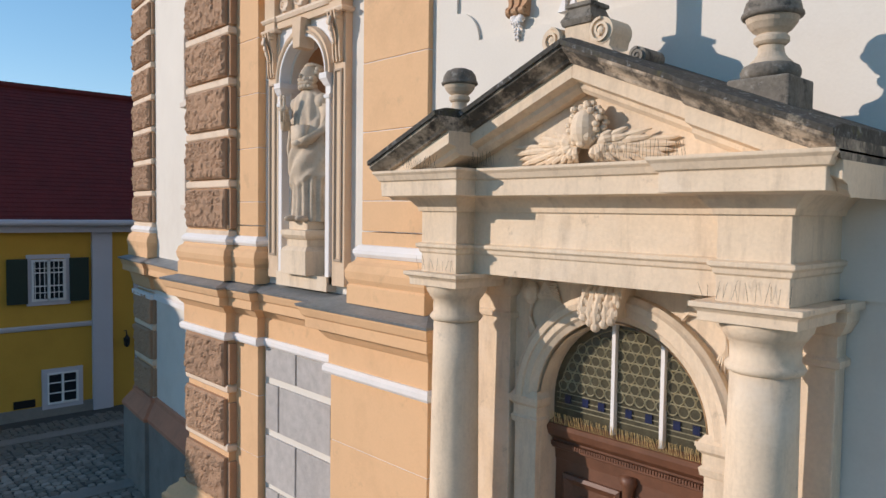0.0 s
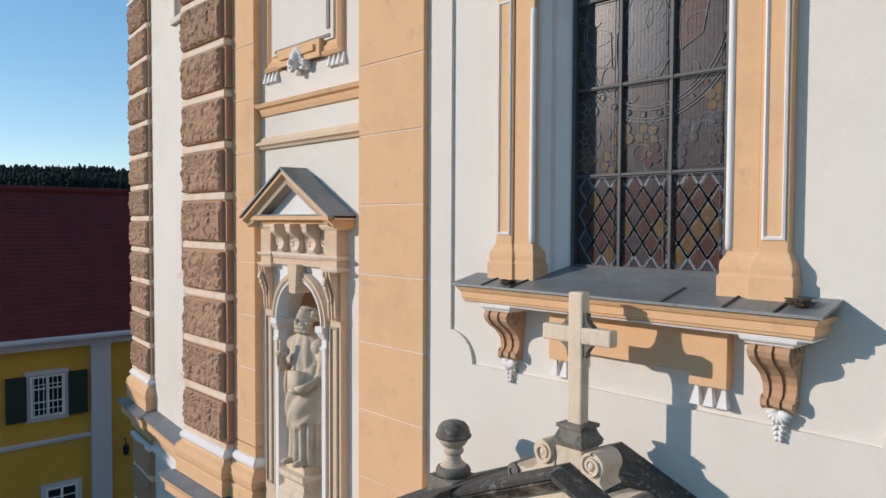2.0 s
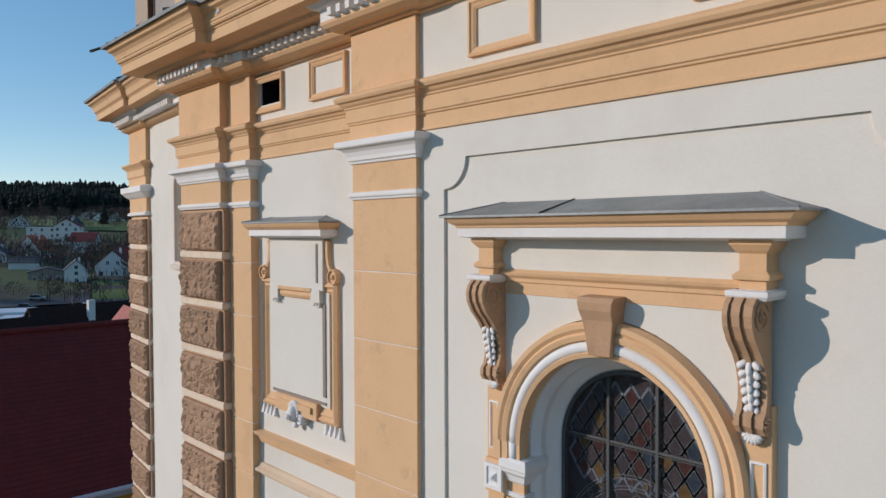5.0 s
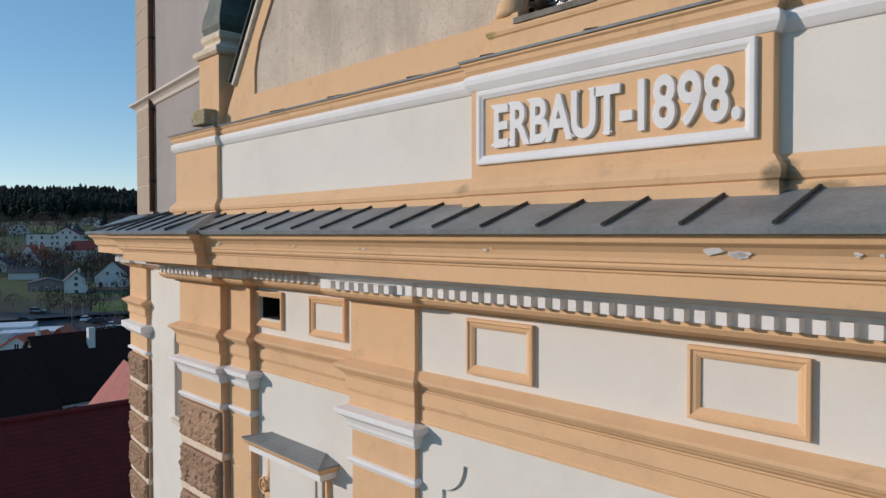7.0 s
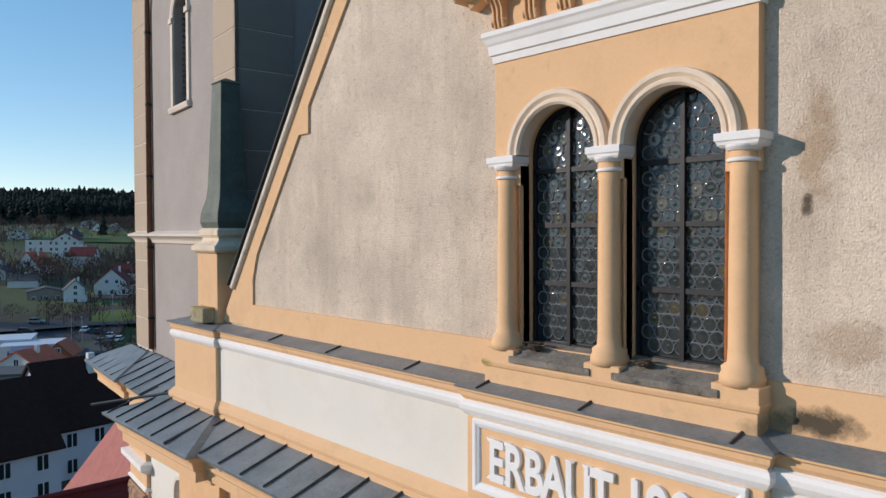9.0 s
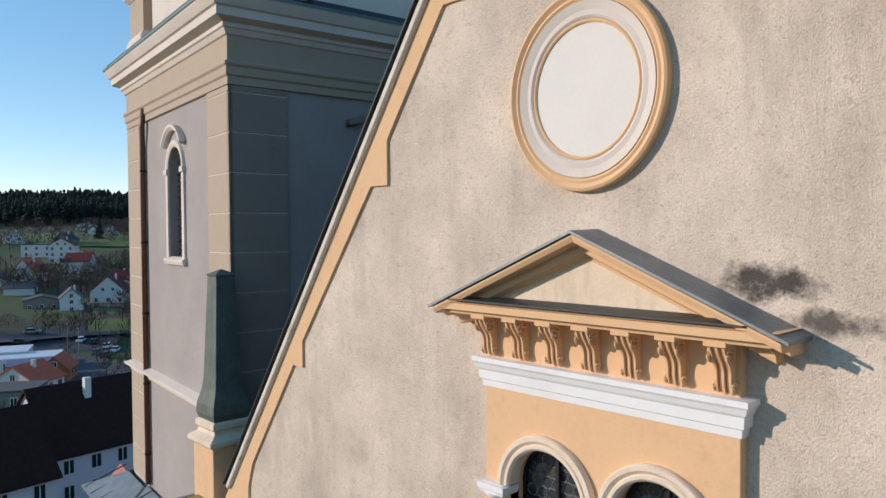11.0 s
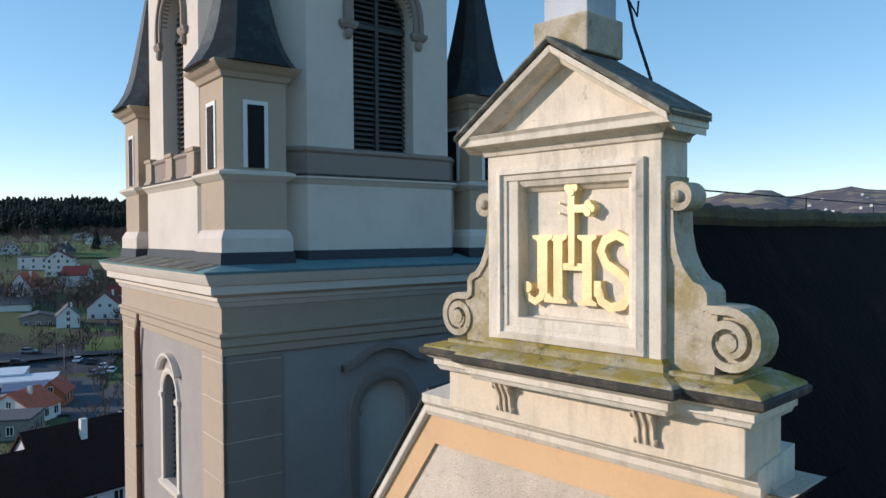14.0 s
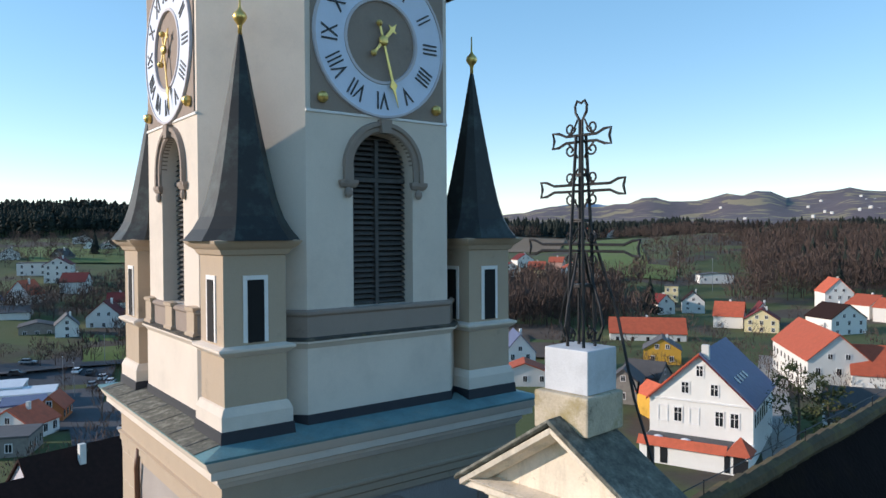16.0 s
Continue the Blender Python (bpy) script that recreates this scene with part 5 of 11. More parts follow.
def ring_into(bm, cx, y, cz, r, t=0.006, n=14):
    """A flat lead ring."""
    a = [bm.verts.new((cx + (r - t) * math.cos(2 * math.pi * i / n), y, cz + (r - t) * math.sin(2 * math.pi * i / n))) for i in range(n)]
    b = [bm.verts.new((cx + (r + t) * math.cos(2 * math.pi * i / n), y, cz + (r + t) * math.sin(2 * math.pi * i / n))) for i in range(n)]
    c = [bm.verts.new((cx + r * math.cos(2 * math.pi * i / n), y - t, cz + r * math.sin(2 * math.pi * i / n))) for i in range(n)]
    for i in range(n):
        j = (i + 1) % n
        bm.faces.new((a[i], a[j], c[j], c[i]))
        bm.faces.new((c[i], c[j], b[j], b[i]))


def in_arch(x, z, cx, zs, r, m=0.0):
    if z < zs:
        return abs(x - cx) < r - m
    return math.hypot(x - cx, z - zs) < r - m


def fanlight():
    th = empty("fanlight_window", "half-round leaded fanlight of round bullseye panes with blue accents", "window", at=(PX, 0.24, 3.39))
    b = B()
    plate(b, arch_pts(PX, 3.39, 0.76, 3.2, 28), [], 0.12, 0.132)
    part("glass_sheet", b, "bullseye_warm", th)
    lead = B()
    d, row = 0.094, 0
    z = 3.53
    disc = disc_mesh("pane", d * 0.47, "bullseye_warm")
    while z < 4.12:
        x = PX - 0.75 + (d / 2 if row % 2 else 0)
        while x < PX + 0.75:
            if in_arch(x, z, PX, 3.39, 0.72, d * 0.5):
                o = new("pane", disc)
                o.location = (x, 0.118, z)
                o.parent = th
                ring_into(lead, x, 0.112, z, d * 0.47, 0.0065, 14)
            x += d
        z += d * 0.9
        row += 1
    for zz in (3.33, 3.37, 3.41, 3.46):
        box(lead, PX - 0.72, PX + 0.72, 0.11, 0.118, zz - 0.003, zz + 0.003)
    profile_arch(lead, PX, 3.39, [(0.69, 0.117), (0.695, 0.11), (0.7, 0.117)], n=30)
    part("lead_came", lead, "camewarm", th, "olive lead rings")
    for x in (-0.6, -0.42, -0.26, 0.0, 0.18, 0.42, 0.58):
        b = B()
        box(b, PX + x - 0.03, PX + x + 0.03, 0.106, 0.117, 3.38, 3.45)
        part("pane", b, "bluepane", th, "blue glass pane")
    for x in (-0.13, 0.31):
        b = B()
        h = math.sqrt(0.76 ** 2 - x ** 2)
        box(b, PX + x - 0.016, PX + x + 0.016, 0.07, 0.12, 3.22, 3.39 + h)
        part("mullion", b, "trim", th, "white painted bar")
    seat(th)


fanlight()

# ---------- windows, niche and gable ornaments ----------
def rakes(th, name, cx, hw, za, zb, prof, material, label="", bevel=0.004):
    """Two sloping mouldings from the eaves (zb) to the apex (za); profile (y, height)."""
    for s in (-1, 1):
        bm = B()
        rings = [[bm.verts.new((cx + s * xo, y, z + h)) for y, h in prof] for xo, z in ((hw, zb), (0.0, za))]
        for j in range(len(prof)):
            jj = (j + 1) % len(prof)
            bm.faces.new((rings[0][j], rings[1][j], rings[1][jj], rings[0][jj]))
        bm.faces.new(rings[0])
        bm.faces.new(rings[1])
        part(name, bm, material, th, label, bevel=bevel)


def arch_cut(x0, x1, z0, z1, axes, zs, r, n=24):
    """Outline of a panel whose foot is cut by round arches."""
    pts = [(x0, z0)]
    for cx in axes:
        if zs > z0 + 0.03:
            pts.append((cx - r, z0))
        pts += [(cx - r * math.cos(math.pi * i / n), zs + r * math.sin(math.pi * i / n)) for i in range(n + 1)]
        if zs > z0 + 0.03:
            pts.append((cx + r, z0))
    return pts + [(x1, z0), (x1, z1), (x0, z1)]


def loft_arch(bm, cx, rows, n=30):
    """A funnel through round-headed outlines (half, springing, foot, y)."""
    rings = []
    for half, zs, z0, y in rows:
        rings.append([bm.verts.new((x, y, z)) for x, z in arch_pts(cx, zs, half, z0, n)])
    for a, c in zip(rings, rings[1:]):
        for i in range(len(a)):
            j = (i + 1) % len(a)
            bm.faces.new((a[i], a[j], c[j], c[i]))
    return bm


def hip_sheet(th, x0, x1, yf, yb, z0, z1, seams=(), material="copper"):
    """Low hipped sheet roof against a wall, with a drip edge and seams."""
    b = B()
    k = (yb - yf) * 0.95
    v = [b.verts.new(p) for p in ((x0, yf, z0), (x1, yf, z0), (x1, yb, z0), (x0, yb, z0), (x0, yf, z0 + 0.018), (x1, yf, z0 + 0.018), (x1, yb, z0 + 0.018), (x0, yb, z0 + 0.018), (x0 + k, yb, z1), (x1 - k, yb, z1))]
    for f in ((0, 3, 2, 1), (0, 1, 5, 4), (1, 2, 6, 5), (3, 0, 4, 7), (4, 5, 9, 8), (5, 6, 9), (7, 4, 8)):
        b.faces.new([v[i] for i in f])
    part("sheet_cover", b, material, th, "grey oxidised sheet-metal cover")
    for x in seams:
        s = B()
        tube(s, [(x, yf, z0 + 0.022), (x + 0.01, yb, z1)], 0.011, 5)
        part("seam", s, "seam", th)
    for xa, xb in ((x0, x0 + k), (x1, x1 - k)):
        s = B()
        tube(s, [(xa, yf, z0 + 0.02), (xb, yb, z1)], 0.008, 5)
        part("seam", s, "copper", th)


def guttae(bm, xs, y, z1, h, w=0.055):
    """Small hanging drops, narrow above and broad below."""
    for x in xs:
        a = [bm.verts.new((x + sx * w * k / 2, y + yy * k, z)) for z, k in ((z1, 0.25), (z1 - h, 1.0)) for sx, yy in ((-1, 0.02), (-1, -0.05), (1, -0.05), (1, 0.02))]
        for i in range(4):
            j = (i + 1) % 4
            bm.faces.new((a[i], a[j], a[4 + j], a[4 + i]))
        bm.faces.new(a[:4])
        bm.faces.new(a[4:])
    return bm


def nest(cx, cy, cz, r, seed):
    rnd = random.Random(seed)
    b = B()
    for i in range(46):
        a, rr = rnd.uniform(0, 6.28), r * rnd.uniform(0.35, 1.0)
        p = Vector((cx + rr * math.cos(a), cy + rr * 0.8 * math.sin(a), cz + rnd.uniform(0.005, r * 0.5)))
        d = Vector((-math.sin(a) + rnd.uniform(-0.6, 0.6), math.cos(a) + rnd.uniform(-0.6, 0.6), rnd.uniform(-0.25, 0.25))).normalized() * r * rnd.uniform(0.3, 0.6)
        q = p + d
        q.z = max(q.z, cz + 0.004)
        p2 = p - d
        p2.z = max(p2.z, cz + 0.004)
        tube(b, [p2, p + Vector((0, 0, 0.004)), q], 0.0045, 4)
    ball(b, (cx, cy, cz + r * 0.12), r * 0.7, 10, (1, 0.8, 0.3))
    tagged(make("bird_nest", b, "nest"), "small brown bird nest of dry twigs on the ledge", "nest", "nests on the ledges")


def scroll_console(bm, x, w, y, z0, z1):
    """A tall S-shaped console: big scroll above, small roll below, raised ribs."""
    h = z1 - z0
    side = [(0.0, 0.0), (0.24, 0.0), (0.29, 0.05), (0.31, 0.12), (0.3, 0.2), (0.25, 0.3), (0.17, 0.4), (0.11, 0.5), (0.075, 0.62), (0.07, 0.74), (0.09, 0.82), (0.125, 0.86), (0.13, 0.93), (0.1, 0.98), (0.0, 1.0)]
    for k in range(5):
        xa, xb = x - w / 2 + w * k / 5 + 0.003, x - w / 2 + w * (k + 1) / 5 - 0.003
        ins = 0.0 if k % 2 == 0 else 0.02
        pts = [(y - max(0.0, d - ins), z1 - h * f) for d, f in side]
        a = [bm.verts.new((xa, p[0], p[1])) for p in pts]
        b = [bm.verts.new((xb, p[0], p[1])) for p in pts]
        for i in range(len(pts)):
            j = (i + 1) % len(pts)
            bm.faces.new((a[i], a[j], b[j], b[i]))
        bm.faces.new(a)
        bm.faces.new(b)
    for sx in (-1, 1):
        for cy, f, r in ((0.17, 0.14, 0.11), (0.075, 0.91, 0.05)):
            pts = spiral(0, 0, r, r * 0.15, 1.8, 0.4, 26)
            tube(bm, [(x + sx * (w / 2 + 0.002), y - cy + p[0], z1 - h * f + p[1]) for p in pts], 0.011, 5)
            ball(bm, (x + sx * w / 2, y - cy, z1 - h * f), r * 0.22, 8)
    return bm


def flat_disc(r, material, n=10):
    bm = B()
    plate(bm, [(r * math.cos(2 * math.pi * i / n), r * math.sin(2 * math.pi * i / n)) for i in range(n)], [], -0.004, 0.0)
    finish(bm)
    me = bpy.data.meshes.new("pane")
    bm.to_mesh(me)
    bm.free()
    me.materials.append(M[material])
    return me


def big_window():
    th = empty("window_1", "tall round-headed leaded stained-glass church window with wire mesh", "window", kind="structure", at=(X0, 0.3, 7.45))
    zs, foot = 10.5, 7.45
    b = B()
    loft_arch(b, X0, [(0.87, zs, foot - 0.02, 0.0), (0.87, zs, foot - 0.02, 0.05), (0.80, zs, foot + 0.02, 0.13), (0.80, zs, foot + 0.02, 0.2), (0.70, zs, foot + 0.12, 0.33), (0.70, zs, foot + 0.12, 0.42)])
    part("reveal", b, "trim", th, "white splayed reveal", smooth=False)
    gy = 0.36
    b = B()
    plate(b, arch_pts(X0, zs, 0.71, foot + 0.1, 30), [], gy, gy + 0.02)
    part("glass_sheet", b, "stain", th)
    b = B()
    loft_arch(b, X0, [(0.705, zs, foot + 0.115, 0.33), (0.705, zs, foot + 0.115, 0.3), (0.67, zs, foot + 0.15, 0.3), (0.67, zs, foot + 0.15, 0.36)])
    part("window_frame", b, "lead", th, "dark iron edge frame")
    for sx in (-0.235, 0.225):
        b = B()
        h = math.sqrt(0.7 ** 2 - sx ** 2)
        box(b, X0 + sx - 0.014, X0 + sx + 0.014, gy - 0.042, gy, foot + 0.12, zs + h)
        part("glazing_bar", b, "lead", th, bevel=0.004)
    for sx in (-0.3, 0.16, 0.62):
        b = B()
        h = math.sqrt(0.69 ** 2 - sx ** 2)
        tube(b, [(X0 + sx, gy - 0.02, foot + 0.14), (X0 + sx, gy - 0.02, zs + h)], 0.004, 5)
        part("stay_rod", b, "lead", th)
    for z in (8.36, 9.1, 9.84, 10.58):
        b = B()
        h = 0.69 if z < zs else math.sqrt(0.7 ** 2 - (z - zs) ** 2)
        box(b, X0 - h, X0 + h, gy - 0.036, gy - 0.004, z - 0.011, z + 0.011)
        tube(b, [(X0 - h, gy - 0.045, z - 0.02), (X0 + h, gy - 0.045, z - 0.02)], 0.005, 5)
        part("glazing_bar", b, "lead", th, bevel=0.003)
    # lattice of lozenge panes, foot and head
    rnd = random.Random(12)
    w, h = 0.158, 0.225
    def lozenge(name):
        m = B()
        t = 0.84
        a = [m.verts.new((x * t, 0, z * t)) for x, z in ((-w / 2, 0), (0, -h / 2), (w / 2, 0), (0, h / 2))]
        c = [m.verts.new((x * t * 0.8, -0.002, z * t * 0.8)) for x, z in ((-w / 2, 0), (0, -h / 2), (w / 2, 0), (0, h / 2))]
        for i in range(4):
            m.faces.new((a[i], a[(i + 1) % 4], c[(i + 1) % 4], c[i]))
        m.faces.new(c)
        finish(m)
        me = bpy.data.meshes.new("pane")
        m.to_mesh(me)
        m.free()
        me.materials.append(M[name])
        return me
    kinds = [lozenge("stainred"), lozenge("stain"), lozenge("stainblue"), lozenge("staingold")]
    lead, blue = B(), B()
    def field(z0, z1, mix):
        row, z = 0, z0
        while z < z1:
            x = X0 - 0.66 + (w / 2 if row % 2 else 0)
            while x < X0 + 0.67:
                if in_arch(x, z, X0, zs, 0.68, 0.05):
                    o = new("pane", kinds[mix[rnd.randrange(len(mix))]])
                    o.location = (x, gy - 0.004, z)
                    o.parent = th
                    for dx, dz in ((-1, 1), (1, 1), (1, -1), (-1, -1)):
                        p0, p1 = (x + dx * w / 2, z), (x, z + dz * h / 2)
                        ribbon(blue, [p0, p1], gy - 0.006, gy - 0.002, 0.016)
                        q0, q1 = (x + dx * w * 0.41, z), (x, z + dz * h * 0.41)
                        ribbon(lead, [q0, q1], gy - 0.0095, gy - 0.002, 0.0035)
                    if rnd.random() < 0.16:
                        ring_into(lead, x + w / 2, gy - 0.009, z, 0.022, 0.004, 10)
                x += w
            z += h / 2
            row += 1
    field(foot + 0.24, 8.32, (0, 0, 1, 0, 3))
    field(10.3, 11.02, (1, 3, 1, 2, 0, 1))
    # medallion ornament: arc bands with beads, leaves and flowers
    cx, cz = X0 + 0.03, 9.55
    for r in (0.63, 0.655, 0.72, 0.745):
        pts = [(cx + r * math.cos(radians(a)), cz + r * 1.05 * math.sin(radians(a))) for a in range(0, 361, 6)]
        run = []
        for p in pts:
            if in_arch(p[0], p[1], X0, zs, 0.69):
                run.append(p)
            elif len(run) > 1:
                ribbon(lead, run, gy - 0.008, gy - 0.002, 0.006)
                run = []
        if len(run) > 1:
            ribbon(lead, run, gy - 0.008, gy - 0.002, 0.006)
    beads = [flat_disc(0.024, k, 10) for k in ("stainblue", "staingold", "stainred")]
    for i, a in enumerate(range(0, 360, 12)):
        x, z = cx + 0.688 * math.cos(radians(a)), cz + 0.722 * math.sin(radians(a))
        if in_arch(x, z, X0, zs, 0.65):
            o = new("pane", beads[i % 3])
            o.location = (x, gy - 0.003, z)
            o.parent = th
            ring_into(lead, x, gy - 0.008, z, 0.026, 0.004, 10)
    petals = [flat_disc(0.05, k, 10) for k in ("stainred", "stain", "staingold", "stainblue")]
    for i in range(30):
        x, z = X0 - 0.58 + 0.29 * (i % 5) + rnd.uniform(-0.06, 0.06), 8.48 + 0.2 * (i // 5) + rnd.uniform(-0.04, 0.04)
        d = math.hypot(x - cx, (z - cz) / 1.05)
        if d < 0.8 or not in_arch(x, z, X0, zs, 0.62):
            continue
        # a flower of five petals round a bead
        o = new("pane", petals[rnd.randrange(4)])
        o.location = (x, gy - 0.003, z)
        o.scale = (0.5, 1, 0.5)
        o.parent = th
        ring_into(lead, x, gy - 0.007, z, 0.026, 0.004, 10)
        c0 = rnd.randrange(3)
        for k in range(5):
            a = 1.256 * k + i
            px, pz = x + 0.07 * math.cos(a), z + 0.07 * math.sin(a)
            o = new("pane", petals[c0])
            o.location = (px, gy - 0.002, pz)
            o.scale = (0.8, 1, 0.8)
            o.parent = th
            ring_into(lead, px, gy - 0.006, pz, 0.042, 0.004, 12)
    # two large pieces of the broken figure within the ring
    for pts, k in (([(-0.28, 9.2), (0.1, 9.12), (0.22, 9.3), (0.18, 9.62), (0.02, 9.95), (-0.14, 9.8), (-0.3, 9.5)], "stainblue"), ([(0.28, 9.3), (0.46, 9.4), (0.5, 9.62), (0.36, 9.74), (0.26, 9.6)], "stainred"), ([(-0.52, 9.3), (-0.34, 9.25), (-0.36, 9.55), (-0.5, 9.6)], "stain")):
        q = B()
        plate(q, [(X0 + px, pz) for px, pz in pts], [], gy - 0.003, gy + 0.005)
        part("pane", q, k, th)
        ribbon(lead, [(X0 + px, pz) for px, pz in pts + pts[:1]], gy - 0.008, gy - 0.001, 0.006)
    for i in range(44):
        x, z = X0 + rnd.uniform(-0.58, 0.58), rnd.uniform(8.45, 10.3)
        pts = spiral(x, z, rnd.uniform(0.07, 0.2), rnd.uniform(0.03, 0.06), rnd.uniform(0.3, 0.7), rnd.uniform(0, 6), 12, rnd.choice((-1, 1)))
        pts = [p for p in pts if in_arch(p[0], p[1], X0, zs, 0.67)]
        if len(pts) > 2:
            ribbon(lead, pts, gy - 0.007, gy - 0.002, 0.005)
    part("lead_came", lead, "came", th, "fine grey lead lines")
    part("lead_came", blue, "cameblue", th, "bluish leaded lattice")
    # protective wire mesh
    mesh = B()
    d = 0.034
    i = 0
    x = X0 - 0.67
    while x < X0 + 0.67:
        hh = math.sqrt(max(0.0, 0.68 ** 2 - (x - X0) ** 2))
        tube(mesh, [(x, gy - 0.03, foot + 0.16), (x, gy - 0.03, zs + hh)], 0.0007, 3)
        x += d
    z = foot + 0.17
    while z < zs + 0.66:
        hh = 0.68 if z < zs else math.sqrt(max(0.0, 0.68 ** 2 - (z - zs) ** 2))
        tube(mesh, [(X0 - hh, gy - 0.03, z), (X0 + hh, gy - 0.03, z)], 0.0007, 3)
        z += d
    tagged(part("wire_mesh", mesh, "lead", th, "fine protective wire mesh"), "fine protective wire mesh", kind="stuff")
    b = B()
    v = [b.verts.new(p) for p in ((X0 - 0.86, -0.02, 7.47), (X0 + 0.86, -0.02, 7.47), (X0 + 0.7, 0.36, 7.6), (X0 - 0.7, 0.36, 7.6), (X0 - 0.86, -0.02, 7.40), (X0 + 0.86, -0.02, 7.40), (X0 + 0.7, 0.36, 7.4), (X0 - 0.7, 0.36, 7.4))]
    for f in ((0, 1, 2, 3), (0, 4, 5, 1), (3, 2, 6, 7), (0, 3, 7, 4), (1, 5, 6, 2)):
        b.faces.new([v[i] for i in f])
    part("window_sill", b, "copper", th, "grey sheet-covered sill")
    seat(th)

    # surround
    th = empty("window_surround", "apricot and white window surround with pilasters, scroll consoles and hood", "window surround", kind="structure", at=(X0, 0, 7.2))
    for s in (-1, 1):
        def xr(a, c):
            return sorted((X0 + s * a, X0 + s * c))
        xa, xb = xr(0.86, 1.08)
        b = B()
        box(b, xa, xb, -0.03, 0.04, 7.6, 10.05)
        part("inner_pilaster", b, "orange", th, bevel=0.012)
        xa, xb = xr(1.08, 1.275)
        b = B()
        box(b, xa, xb, -0.05, 0.04, 7.6, 10.0)
        part("outer_pilaster", b, "orange", th, bevel=0.01)
        b = B()
        sweep_rect(b, xa + 0.025, xb - 0.02, 7.85, 9.9, -0.05, [(0.0, 0.0), (0.0, -0.012), (0.014, -0.018), (0.022, -0.01), (0.026, 0.0)])
        part("panel_fillet", b, "trim", th, "white panel fillet")
        # rounded white bead on the arris
        b = B()
        xe = X0 + s * 0.872
        tube(b, [(xe, -0.02, 7.78), (xe, -0.026, 7.84), (xe, -0.026, 9.72), (xe, -0.02, 9.78)], 0.026, 10)
        part("arris_bead", b, "trim", th, "white rounded bead", smooth=True)
        # base
        xa, xb = xr(0.86, 1.3)
        xm = X0 + s * 1.08
        pth = [(X0 + s * 0.86, 0.15), (X0 + s * 0.86, -0.03), (xm, -0.03), (xm, -0.05), (X0 + s * 1.28, -0.05), (X0 + s * 1.28, 0.04)]
        if s < 0:
            pth.reverse()
        b = B()
        sweep(b, pth, [(-0.08, 7.4), (0.05, 7.4), (0.05, 7.6), (0.035, 7.62), (0.04, 7.66), (0.035, 7.7), (0.012, 7.74), (0.0, 7.77), (-0.08, 7.77)])
        part("base", b, "orange", th, "moulded apricot base", bevel=0.006)
        # impost capital over the inner pilaster
        pth = [(X0 + s * 0.86, 0.2), (X0 + s * 0.86, -0.03), (X0 + s * 1.08, -0.03)]
        if s < 0:
            pth.reverse()
        b = B()
        sweep(b, pth, [(-0.05, 10.0), (0.02, 10.0), (0.025, 10.04), (-0.05, 10.045)])
        sweep(b, pth, [(-0.05, 10.12), (0.0, 10.12), (0.02, 10.14), (0.04, 10.2), (0.07, 10.23), (0.075, 10.26), (0.09, 10.27), (0.09, 10.335), (0.07, 10.36), (-0.05, 10.365)])
        part("impost_capital", b, "trim", th, "moulded white impost capital", bevel=0.003)
        b = B()
        xa, xb = xr(0.86, 1.08)
        box(b, xa, xb, -0.028, 0.04, 10.0, 10.36)
        part("impost_neck", b, "orange", th)
        # rosette block
        xa, xb = xr(1.05, 1.285)
        b = B()
        box(b, xa, xb, -0.075, 0.04, 9.99, 10.30)
        part("rosette_block", b, "orange", th, bevel=0.008)
        b = B()
        xc = (xa + xb) / 2
        box(b, xc - 0.105, xc + 0.105, -0.09, -0.06, 10.03, 10.26)
        sweep_rect(b, xc - 0.105, xc + 0.105, 10.03, 10.26, -0.09, [(0.0, 0.0), (0.0, -0.014), (0.03, -0.014), (0.04, 0.0)])
        tip = b.verts.new((xc, -0.13, 10.145))
        q = [b.verts.new((xc + dx * 0.045, -0.091, 10.145 + dz * 0.05)) for dx, dz in ((-1, -1), (1, -1), (1, 1), (-1, 1))]
        for i in range(4):
            b.faces.new((q[i], q[(i + 1) % 4], tip))
        part("boss", b, "trim", th, "white pyramid boss")
        # narrow strip above, console, cap and end block
        xa, xb = xr(1.10, 1.28)
        b = B()
        box(b, xa, xb, -0.05, 0.04, 10.3, 11.2)
        part("upper_strip", b, "orange", th, bevel=0.006)
        b = B()
        sweep_rect(b, xa + 0.035, xb - 0.035, 10.38, 10.82, -0.05, [(0.0, 0.0), (0.0, -0.012), (0.014, -0.016), (0.024, 0.0)])
        part("panel_fillet", b, "trim", th)
        b = B()
        scroll_console(b, xc, 0.2, -0.03, 11.0, 11.92)
        part("scroll_console", b, "ochre", th, "tall brown-ochre scroll console")
        b = B()
        for i in range(6):
            zz, yy, w = 11.5 - 0.06 * i, -0.14 + 0.01 * i, 0.075 - 0.007 * i
            for sx in (-1, 1):
                feather(b, Vector((xc + sx * 0.015, yy, zz)), Vector((xc + sx * w, yy - 0.012, zz - 0.05)), 0.026, 0.015)
            feather(b, Vector((xc, yy - 0.01, zz)), Vector((xc, yy - 0.012, zz - 0.1)), 0.022, 0.012)
        for i in range(7):
            a = radians(200 + 140 * i / 6)
            feather(b, Vector((xc, -0.09, 11.02)), Vector((xc + 0.075 * math.cos(a), -0.085, 11.01 + 0.075 * math.sin(a))), 0.02, 0.015)
        part("acanthus_leaf", b, "trim", th, "white carved acanthus leaf", smooth=True)
        b = B()
        sweep(b, [(xa - 0.01, 0.04), (xa - 0.01, -0.22), (xb + 0.01, -0.22), (xb + 0.01, 0.04)], [(0.0, 11.9), (0.02, 11.9), (0.04, 11.93), (0.04, 11.96), (0.0, 11.97)])
        box(b, xa - 0.01, xb + 0.01, -0.22, 0.04, 11.9, 11.965)
